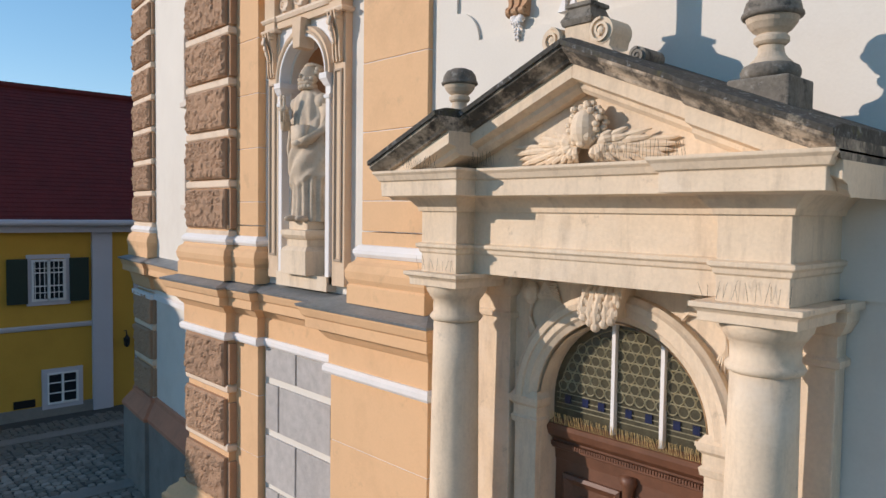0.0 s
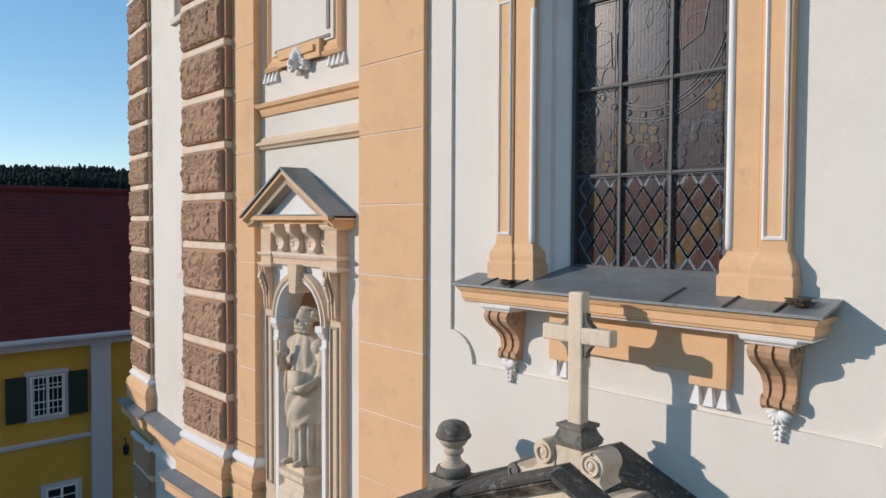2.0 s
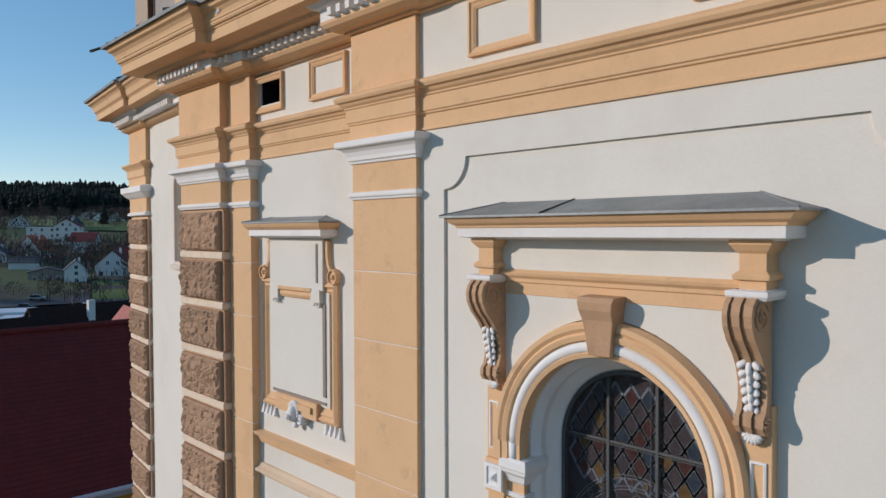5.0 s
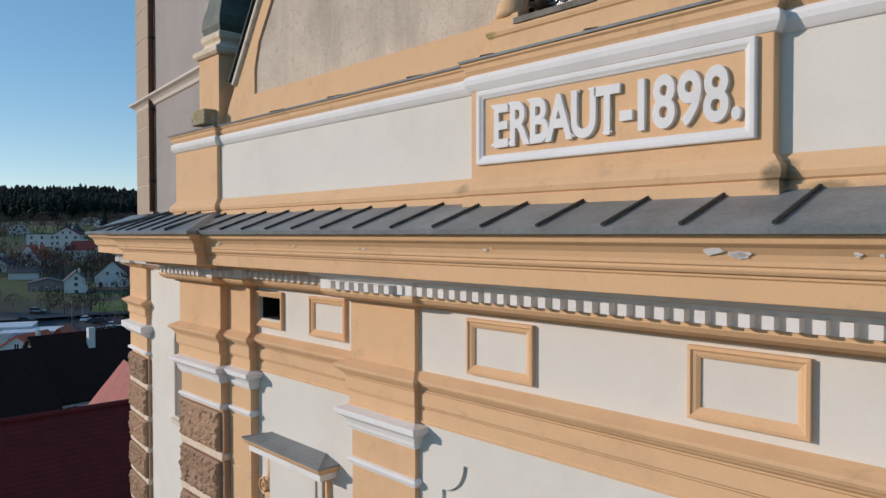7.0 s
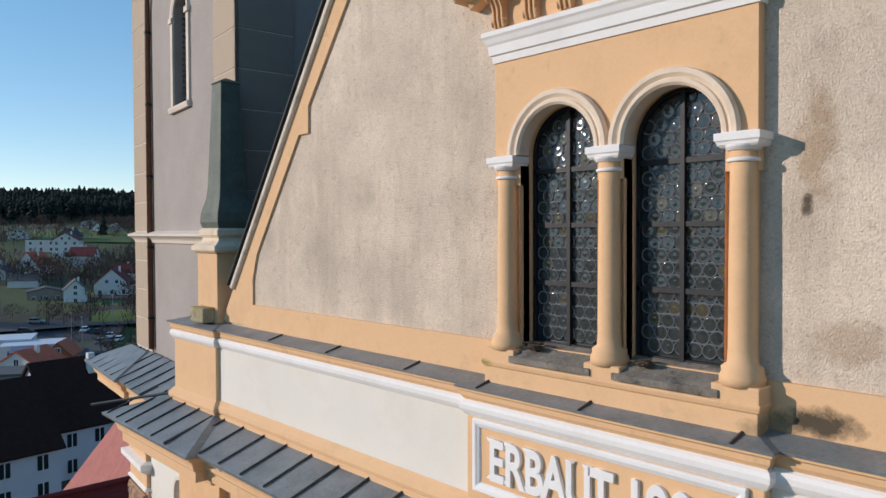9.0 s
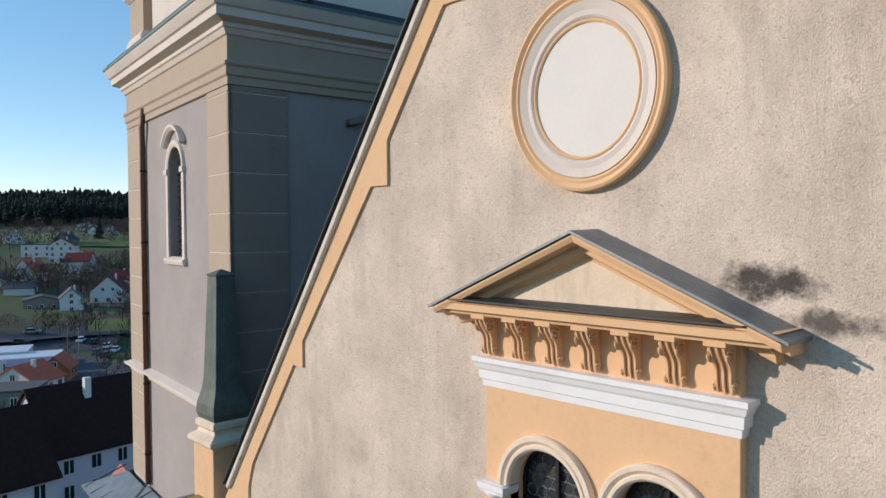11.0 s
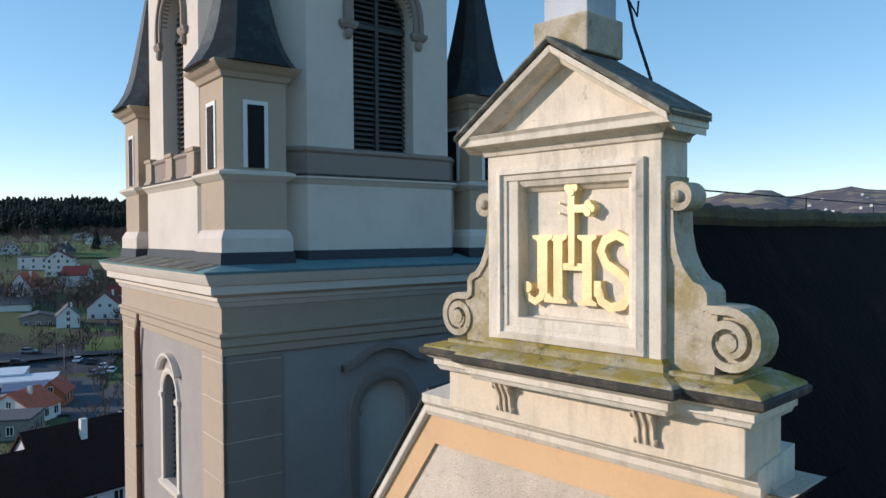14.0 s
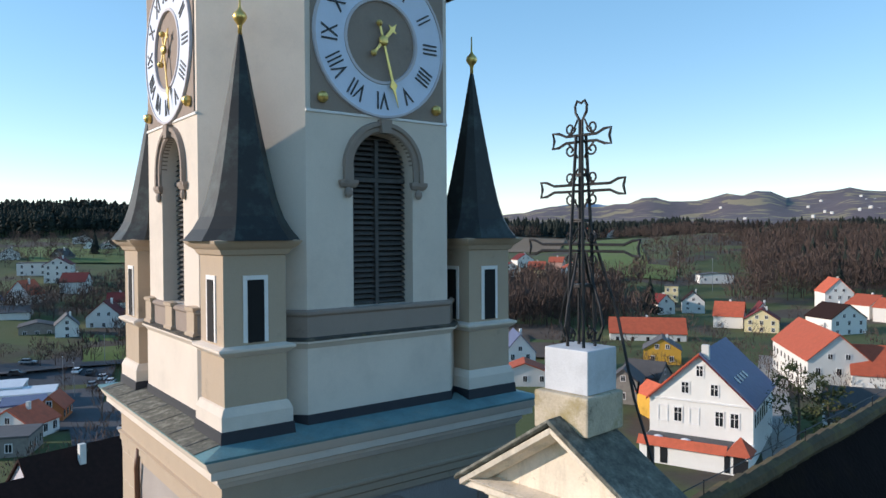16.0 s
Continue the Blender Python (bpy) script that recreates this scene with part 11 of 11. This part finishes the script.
M["roofmoss"] = mat("mossy_ridge_tile", (0.085, 0.06, 0.03), 0.9, var=0.5, scale=4, grain=20, bump=0.4, dirt=(0.16, 0.13, 0.035), dirt_amt=0.7, dirt_scale=1.8)
nave()


# ---------- square: paving ----------
def square_paving():
    b = B()
    box(b, -23.0, 12.0, -30.0, 7.0, -1.3, -1.075)
    pv = tagged(make("pavement", b, "mortar"), "cobbled church square with darker paved strips", "pavement", kind="structure")
    rnd = random.Random(11)
    meshes = []
    for k in range(6):
        s = B()
        w, d = 0.1 + 0.05 * rnd.random(), 0.075 + 0.04 * rnd.random()
        n = 7
        top, bot = [], []
        for i in range(n):
            a = 2 * math.pi * i / n + rnd.uniform(-0.2, 0.2)
            top.append(s.verts.new((w * 0.82 * math.cos(a), d * 0.82 * math.sin(a), 0.03 + rnd.uniform(-0.006, 0.006))))
            bot.append(s.verts.new((w * math.cos(a), d * math.sin(a), -0.02)))
        s.faces.new(top)
        for i in range(n):
            s.faces.new((bot[i], bot[(i + 1) % n], top[(i + 1) % n], top[i]))
        finish(s)
        me = bpy.data.meshes.new("cobble")
        s.to_mesh(me)
        s.free()
        me.materials.append(M["cobble"])
        meshes.append(me)
    count = 0
    rest = B()
    y = -4.0
    row = 0
    while y < 2.6:
        x = -22.2 + (0.12 if row % 2 else 0)
        while x < -12.2:
            px, py = x + rnd.uniform(-0.03, 0.03), y + rnd.uniform(-0.03, 0.03)
            if count < 300 and x > -19.5 and x < -14.5 and y > -1.6:
                o = new("cobble", rnd.choice(meshes))
                o.location = (px, py, -1.065)
                o.rotation_euler = (0, 0, rnd.uniform(-0.4, 0.4))
                o.parent = pv
                count += 1
            else:
                w, d = rnd.uniform(0.08, 0.12), rnd.uniform(0.065, 0.085)
                vs = [rest.verts.new((px + sx * w, py + sy * d, -1.035 + rnd.uniform(-0.006, 0.006))) for sx, sy in ((-1, -1), (1, -1), (1, 1), (-1, 1))]
                lo = [rest.verts.new((v_.co.x * 1.0 + 0.012 * sx, v_.co.y + 0.012 * sy, -1.085)) for v_, (sx, sy) in zip(vs, ((-1, -1), (1, -1), (1, 1), (-1, 1)))]
                rest.faces.new(vs)
                for i in range(4):
                    rest.faces.new((lo[i], lo[(i + 1) % 4], vs[(i + 1) % 4], vs[i]))
            x += 0.235
        y += 0.185
        row += 1
    st = part("cobble_field", rest, "cobble", pv)
    st["kind"] = "stuff"
    # added sheet out of view: bounces warm sunlight into the wall's shadows
    b = B()
    box(b, -12.1, 11.9, -29.9, -1.6, -1.09, -1.05)
    part("forecourt", b, "bouncepale", pv, "pale unseen ground sheet added to bounce sunlight onto the front")
    for x0, x1 in ((-21.2, -20.7), (-16.4, -15.9)):
        b = B()
        box(b, x0, x1, -12, 3.2, -1.06, -1.025)
        part("paved_strip", b, "plinth", pv, "smooth darker paving strip")


square_paving()

# ---------- woods, trees, vehicles ----------
def scatter_stuff(name, label, category, spots, maker, material):
    verts, faces = [], []
    for s in spots:
        maker(verts, faces, *s)
    me = bpy.data.meshes.new(name)
    me.from_pydata(verts, [], faces)
    me.materials.append(M[material])
    o = new(name, me)
    return tagged(o, label, category, kind="stuff")


def fir_into(V, F, x, y, z, h, r, rnd):
    n = 7
    for k in range(4):
        z0 = z + h * (0.12 + 0.21 * k)
        rr = r * (1 - 0.22 * k)
        b0 = len(V)
        tw = rnd.uniform(0, 1)
        for i in range(n):
            a = 2 * math.pi * (i + tw) / n
            q = rr * rnd.uniform(0.75, 1.15)
            V.append((x + q * math.cos(a), y + q * math.sin(a), z0 - rnd.uniform(0, 0.05) * h))
        V.append((x, y, z0 + h * (0.32 if k < 3 else 0.25)))
        for i in range(n):
            F.append((b0 + i, b0 + (i + 1) % n, b0 + n))
    b0 = len(V)
    V.extend([(x - 0.2, y, z - 1), (x + 0.2, y, z - 1), (x, y, z + h * 0.4)])
    F.append((b0, b0 + 1, b0 + 2))


def pine_into(V, F, x, y, z, h, r, rnd):
    """A forest pine: thin stem and a few ragged rounded clumps."""
    b0 = len(V)
    V.extend([(x - 0.25, y, z - 1), (x + 0.25, y, z - 1), (x, y, z + h * 0.8), (x, y - 0.25, z - 1), (x, y + 0.25, z - 1)])
    F.extend([(b0, b0 + 1, b0 + 2), (b0 + 3, b0 + 4, b0 + 2)])
    for k in range(4):
        f = 0.38 + 0.16 * k
        cx, cy, cz = x + rnd.uniform(-0.3, 0.3) * r, y + rnd.uniform(-0.3, 0.3) * r, z + h * f
        rr, hh, n = r * rnd.uniform(0.6, 1.0) * (1.05 - 0.13 * k), h * rnd.uniform(0.11, 0.19), 5
        b0 = len(V)
        V.append((cx, cy, cz - hh * 0.7))
        for lv, q in ((-0.2, 1.0), (0.5, 0.75)):
            for i in range(n):
                a = 2 * math.pi * (i + lv) / n
                w = rr * q * rnd.uniform(0.7, 1.25)
                V.append((cx + w * math.cos(a), cy + w * math.sin(a), cz + hh * (lv + rnd.uniform(-0.25, 0.25))))
        V.append((cx, cy, cz + hh * rnd.uniform(0.9, 1.3)))
        for i in range(n):
            j = (i + 1) % n
            F.extend([(b0, b0 + 1 + j, b0 + 1 + i), (b0 + 1 + i, b0 + 1 + j, b0 + 1 + n + j, b0 + 1 + n + i), (b0 + 1 + n + i, b0 + 1 + n + j, b0 + 1 + 2 * n)])


def bare_into(V, F, x, y, z, h, r, rnd, twigs=95):
    """Bare crown: a trunk and many thin upward twig blades in an uneven crown."""
    b0 = len(V)
    t = 0.02 * h
    V.extend([(x - t, y, z - 0.5), (x + t, y, z - 0.5), (x, y, z + h * 0.75), (x, y - t, z - 0.5), (x, y + t, z - 0.5)])
    F.append((b0, b0 + 1, b0 + 2))
    F.append((b0 + 3, b0 + 4, b0 + 2))
    for i in range(twigs):
        a = rnd.uniform(0, 2 * math.pi)
        f = rnd.random()
        rr = r * math.sqrt(rnd.random()) * (0.55 + 0.5 * math.sin(math.pi * min(1, f + 0.15)))
        zz = z + h * (0.22 + 0.7 * f)
        px, py = x + rr * math.cos(a), y + rr * math.sin(a)
        dx, dy, dz = math.cos(a) * rnd.uniform(0.1, 0.6), math.sin(a) * rnd.uniform(0.1, 0.6), rnd.uniform(0.6, 1.2)
        ln = h * rnd.uniform(0.1, 0.22)
        wd = h * rnd.uniform(0.007, 0.022)
        b0 = len(V)
        q = rnd.uniform(0, math.pi)
        V.extend([(px - wd * math.cos(q), py - wd * math.sin(q), zz), (px + wd * math.cos(q), py + wd * math.sin(q), zz), (px + dx * ln, py + dy * ln, zz + dz * ln)])
        F.append((b0, b0 + 1, b0 + 2))


def woods():
    rnd = random.Random(21)
    spots = []
    # fir forest on the ridge at the far side of the valley
    while len(spots) < 5200:
        az, r = radians(rnd.uniform(158.5, 200)), rnd.uniform(640, 960)
        x, y = r * math.cos(az), -4.6 + r * math.sin(az)
        if r < 690 + 60 * noise.noise(Vector((az * 14, 0, 0))):
            continue
        h = rnd.uniform(15, 20) + 3.5 * noise.noise(Vector((x * 0.02, y * 0.02, 9)))
        spots.append((x, y, relief(x, y), h, h * 0.16, rnd))
    scatter_stuff("pine_forest", "dark pine forest along the ridge", "forest", spots, pine_into, "conifer")
    spots = []
    while len(spots) < 2200:
        az, r = radians(rnd.uniform(96, 133)), rnd.uniform(880, 1350)
        x, y = r * math.cos(az), -4.6 + r * math.sin(az)
        h = rnd.uniform(14, 22)
        spots.append((x, y, relief(x, y), h, h * 0.3, rnd))
    scatter_stuff("fir_forest", "dark mixed forest behind the meadows", "forest", spots, fir_into, "conifer")
    spots = []
    while len(spots) < 150:
        az, r = radians(rnd.uniform(98, 131)), rnd.uniform(400, 880)
        x, y = r * math.cos(az), -4.6 + r * math.sin(az)
        if math.degrees(az) > 117 or noise.noise(Vector((x * 0.011, y * 0.011, 7))) < 0.12:
            continue
        h = rnd.uniform(10, 19)
        spots.append((x, y, relief(x, y), h, h * 0.24, rnd))
    scatter_stuff("fir_forest", "scattered dark firs among the bare woodland", "forest", spots, fir_into, "conifer")
    # bare woods beyond the town
    homes = [o.matrix_world.translation for o in bpy.data.objects if o.parent is None and o.name.startswith("house")]
    spots = []
    while len(spots) < 2300:
        az, r = radians(rnd.uniform(98, 134)), rnd.uniform(250, 900)
        x, y = r * math.cos(az), -4.6 + r * math.sin(az)
        d = math.degrees(az)
        if d < 113.5:
            if r < 345 or (r < 420 and rnd.random() < 0.5):
                continue
        elif d < 121:
            if r < 600 + 25 * (d - 113.5) and rnd.random() < 0.93:
                continue
        elif 430 < r < 840 or r < 240:
            continue
        if noise.noise(Vector((x * 0.008, y * 0.008, 0))) < -0.2:
            continue
        if min((math.hypot(p.x - x, p.y - y) for p in homes), default=99) < 26:
            continue
        h = rnd.uniform(9, 16)
        spots.append((x, y, relief(x, y), h, h * 0.42, rnd))
    scatter_stuff("bare_wood", "brown leafless woodland on the valley slope", "forest", spots, bare_into, "twig")
    spots = []
    while len(spots) < 620:
        az, r = radians(rnd.uniform(158, 172)), rnd.uniform(215, 640)
        x, y = r * math.cos(az), -4.6 + r * math.sin(az)
        if noise.noise(Vector((x * 0.012, y * 0.012, 4))) < -0.05:
            continue
        h = rnd.uniform(4, 10)
        spots.append((x, y, relief(x, y), h, h * 0.42, rnd))
    scatter_stuff("bare_wood", "leafless trees and hedges among the houses", "trees", spots, bare_into, "twig")
    # garden trees and hedges between the houses
    taken = [o.matrix_world.translation for o in bpy.data.objects if o.parent is None and ("house" in o.name or "building" in o.name)]
    spots = []
    for lo, hi, r0, r1, count in ((103, 128, 150, 300, 180), (157, 172, 95, 230, 90)):
        n = 0
        while n < count:
            az, r = radians(rnd.uniform(lo, hi)), rnd.uniform(r0, r1)
            x, y = r * math.cos(az), -4.6 + r * math.sin(az)
            n += 1
            if min((math.hypot(p.x - x, p.y - y) for p in taken), default=99) < 11:
                continue
            h = rnd.uniform(2.0, 7.5)
            spots.append((x, y, relief(x, y), h, h * rnd.uniform(0.4, 0.6), rnd))
    scatter_stuff("garden_trees", "small leafless garden trees and hedges between houses", "trees", spots, bare_into, "twig")
    # farmsteads dotted over the far hills
    spots = []
    for k in range(55):
        az, r = radians(rnd.gauss(103, 5)), rnd.uniform(1700, 3300)
        spots.append((r * math.cos(az), -4.6 + r * math.sin(az), 0.0, rnd.uniform(1.5, 3), rnd.uniform(3, 5), rnd))
    def farm_into(V, F, x, y, z, h, w, rnd):
        z = relief(x, y) - 3
        b0 = len(V)
        V.extend([(x - w, y - 3, z), (x + w, y - 3, z), (x + w, y + 3, z), (x - w, y + 3, z)])
        V.extend([(x - w, y - 3, z + h + 3), (x + w, y - 3, z + h + 3), (x + w, y + 3, z + h + 3), (x - w, y + 3, z + h + 3), (x - w, y, z + h + 5), (x + w, y, z + h + 5)])
        F.extend([tuple(b0 + i for i in f) for f in ((0, 1, 5, 4), (1, 2, 6, 9, 5), (2, 3, 7, 6), (3, 0, 4, 8, 7), (4, 5, 9, 8), (6, 7, 8, 9))])
    scatter_stuff("far_farms", "tiny white farmsteads scattered over the distant hills", "houses", spots, farm_into, "housewhite")


woods()


def fir_tree(x, y, h, r, seed, label):
    rnd = random.Random(seed)
    th = empty("fir_tree", label, "tree")
    z = height(x, y)
    b = B()
    tube(b, [(x, y, z - 0.5), (x, y, z + h * 0.9)], 0.3, 7, 0.05)
    part("trunk", b, "bark", th)
    V, F = [], []
    for k in range(420):
        f = rnd.random() ** 0.75
        a = rnd.uniform(0, 2 * math.pi)
        rr = r * (1 - f) * rnd.uniform(0.5, 1.1)
        zz = z + h * (0.08 + 0.9 * f)
        b0 = len(V)
        w = 0.05 * h * (1 - 0.6 * f)
        px, py = x + rr * 0.35 * math.cos(a), y + rr * 0.35 * math.sin(a)
        qx, qy = x + rr * math.cos(a), y + rr * math.sin(a)
        V.extend([(px - w * math.sin(a), py + w * math.cos(a), zz), (px + w * math.sin(a), py - w * math.cos(a), zz), (qx, qy, zz - 0.05 * h * rnd.uniform(0.4, 1.3)), (px, py, zz + 0.05 * h)])
        F.extend([(b0, b0 + 2, b0 + 3), (b0 + 1, b0 + 3, b0 + 2), (b0, b0 + 1, b0 + 2)])
    me = bpy.data.meshes.new("crown")
    me.from_pydata(V, [], F)
    me.materials.append(M["conifer"])
    o = new("crown", me)
    o.parent = th


fir_tree(-153, 256, 17, 6.0, 1, "tall dark fir tree between houses")
fir_tree(-108, 336, 19, 6.0, 2, "broad dark spruce behind the white house")
fir_tree(-455, 140, 18, 5.0, 3, "dark fir tree on the meadow slope")
fir_tree(-137, 178, 9, 2.2, 4, "small fir beside the gardens")


def pine(x, y, h, seed):
    rnd = random.Random(seed)
    th = empty("pine_tree", "dark green pine with loose tufted branches below the nave", "tree")
    z = height(x, y)
    b = B()
    tube(b, [(x, y, z - 0.5), (x + 0.3, y, z + h * 0.5), (x, y, z + h)], 0.35, 8, 0.08)
    part("trunk", b, "bark", th)
    V, F = [], []
    for i in range(16):
        f = 0.3 + 0.7 * i / 15
        a = i * 2.4
        ln = (1 - f * 0.55) * h * 0.5
        zz = z + h * f
        b = B()
        tip = Vector((x + ln * math.cos(a), y + ln * math.sin(a), zz + ln * 0.25))
        tube(b, [(x, y, zz - 0.2), tip], 0.09, 5, 0.03)
        part("limb", b, "bark", th)
        for k in range(80):
            p = Vector((x, y, zz)).lerp(tip, rnd.uniform(0.35, 1.08)) + Vector((rnd.gauss(0, 0.5), rnd.gauss(0, 0.5), rnd.gauss(0.1, 0.32)))
            b0 = len(V)
            for q in range(3):
                d = Vector((rnd.gauss(0, 1), rnd.gauss(0, 1), rnd.gauss(0.3, 1))).normalized() * rnd.uniform(0.25, 0.5)
                V.append(tuple(p + d))
            F.append((b0, b0 + 1, b0 + 2))
    me = bpy.data.meshes.new("needles")
    me.from_pydata(V, [], F)
    me.materials.append(M["pineleaf"])
    o = new("needles", me)
    o.parent = th


M["pineleaf"] = mat("pine_needles", (0.06, 0.07, 0.022), 0.9, var=0.4, scale=0.6, grain=3, bump=0)
pine(-46.5, 122, 15, 5)
pine(-42.5, 124, 12.5, 6)


def bare_tree(x, y, h, seed, label="leafless grey-brown tree beside the houses"):
    """Trunk with forking limbs down to twigs."""
    rnd = random.Random(seed)
    th = empty("bare_tree", label, "tree")
    z = height(x, y)
    b = B()
    tw = B()
    def grow(p, d, ln, r, lvl):
        q = p + d * ln
        mid = p.lerp(q, 0.5) + Vector((rnd.gauss(0, 0.04), rnd.gauss(0, 0.04), 0)) * ln
        tube(b if lvl < 2 else tw, [p, mid, q], r, 5 if lvl < 2 else 3, r * 0.6)
        if lvl < 4:
            for i in range(3 if lvl else 4):
                nd = (d + Vector((rnd.gauss(0, 0.45), rnd.gauss(0, 0.45), rnd.gauss(0.08, 0.2)))).normalized()
                grow(p.lerp(q, rnd.uniform(0.6, 1)), nd, ln * rnd.uniform(0.55, 0.8), r * 0.55, lvl + 1)
    grow(Vector((x, y, z - 0.3)), Vector((0, 0, 1)), h * 0.33, h * 0.016, 0)
    part("trunk", b, "bark", th)
    part("crown", tw, "twig", th)


for i, (x, y, h) in enumerate(((-97, 138, 11), (-92, 150, 10), (-84, 142, 9), (-110, 160, 12), (-78, 130, 8), (-118, 185, 10), (-205, 60, 7), (-196, 50, 6), (-150, 44, 9), (-165, 47, 8), (-140, 41, 7), (-52, 128, 7), (-49, 118, 6), (-186, 62, 6))):
    bare_tree(x, y, h, 50 + i)

# roads and car park
def strip_road(name, pts, w, label, material="asphalt"):
    b = B()
    prev = None
    dense = []
    for p, q in zip(pts, pts[1:]):
        for i in range(12):
            dense.append((p[0] + (q[0] - p[0]) * i / 12, p[1] + (q[1] - p[1]) * i / 12))
    dense.append(pts[-1])
    for i, (x, y) in enumerate(dense):
        x2, y2 = dense[min(i + 1, len(dense) - 1)]
        x1, y1 = dense[max(i - 1, 0)]
        d = Vector((x2 - x1, y2 - y1)).normalized()
        n = Vector((-d.y, d.x)) * w / 2
        v = [b.verts.new((x + s * n.x, y + s * n.y, max(height(x + s * n.x, y + s * n.y), height(x, y)) + 0.25)) for s in (-1, -0.33, 0.33, 1)]
        if prev:
            for k in range(3):
                b.faces.new((prev[k], v[k], v[k + 1], prev[k + 1]))
        prev = v
    return tagged(make(name, b, material), label, "road", kind="structure")


strip_road("road", [(-150, 30), (-190, 44), (-205, 52)], 26, "grey car park beside the works")
strip_road("road", [(-214, 20), (-207, 56), (-200, 75)], 10, "bank road above the car park")
strip_road("road", [(-170, 60), (-150, 44), (-110, 34)], 12, "road below the car park")
strip_road("road", [(-300, 40), (-268, 62), (-240, 78), (-215, 90)], 7, "road between the houses")
M["lightroad"] = mat("pale_lane", (0.30, 0.28, 0.25), 0.95, var=0.1, scale=0.3, grain=3, bump=0)
strip_road("road", [(-40, 90), (-44, 112), (-62, 150), (-82, 200), (-95, 232)], 7, "lane past the villa", "lightroad")


def car(x, y, yaw, material, label):
    th = empty("car", label, "car", "parked cars")
    th.matrix_world = pose(x, y, height(x, y) + 0.27, 0, 0, yaw)
    b = B()
    plate(b, [(-2.1, 0.35), (2.1, 0.35), (2.15, 0.75), (1.2, 0.92), (-2.0, 0.95), (-2.15, 0.7)], [], -0.85, 0.85)
    part("body", b, material, th, bevel=0.08)
    b = B()
    plate(b, [(-1.8, 0.93), (1.0, 0.93), (0.35, 1.45), (-1.4, 1.45)], [], -0.75, 0.75)
    part("cabin", b, "glassdark", th, "dark windows", bevel=0.05)
    b = B()
    plate(b, [(-1.45, 1.44), (0.4, 1.44), (0.3, 1.5), (-1.35, 1.5)], [], -0.7, 0.7)
    part("car_roof", b, material, th)
    for px in (-1.3, 1.3):
        for py in (-0.8, 0.8):
            b = B()
            n = 14
            plate(b, [(px + 0.33 * math.cos(2 * math.pi * i / n), 0.33 + 0.33 * math.sin(2 * math.pi * i / n)) for i in range(n)], [], py - 0.1, py + 0.1)
            part("wheel", b, "ink", th)


M["carwhite"] = mat("white_car_paint", (0.75, 0.76, 0.78), 0.3, var=0.03, scale=2, bump=0)
M["carsilver"] = mat("silver_car_paint", (0.33, 0.34, 0.36), 0.3, metal=0.6, var=0.05, scale=2, bump=0)
M["cardark"] = mat("dark_car_paint", (0.03, 0.03, 0.035), 0.3, var=0.1, scale=2, bump=0)
for x, y, yaw, m_, lab in ((-212, 45.7, 60, "carsilver", "silver car on the bank road"), (-205, 41.5, 60, "cardark", "dark car on the bank road"), (-200, 54.1, 150, "carwhite", "white car in the car park"), (-197, 56.5, 150, "cardark", "black car in the car park"),
                           (-192.5, 58, 150, "carwhite", "white van-like car in the car park"), (-187, 53.8, 150, "carsilver", "grey estate car in the car park"), (-188, 58.5, 150, "carwhite", "white car at the end of the row"), (-181, 54, 150, "cardark", "black car in the car park"),
                           (-141, 47, 40, "carsilver", "silver car behind the dark roof"), (-138, 45, 40, "carwhite", "white car behind the dark roof"), (-143.5, 49, 40, "cardark", "dark car behind the dark roof"), (-80, 214, 80, "carwhite", "white van on the lane")):
    car(x, y, yaw, m_, lab)


def street_lamp(x, y, h):
    th = empty("street_lamp", "slim grey street lamp by the road", "lamp post", "street lamps")
    th.matrix_world = pose(x, y, height(x, y))
    b = B()
    tube(b, [(0, 0, -0.3), (0, 0, h)], 0.09, 6, 0.06)
    part("pole", b, "carsilver", th)
    b = B()
    box(b, -0.6, 0.1, -0.12, 0.12, h, h + 0.12)
    part("lamp_head", b, "carsilver", th)


for x, y, h in ((-203, 62, 8), (-190, 48, 8), (-178, 47, 8), (-170, 345, 16), (-205, 375, 16)):
    street_lamp(x, y, h)

# small repeated pieces last
dentils()
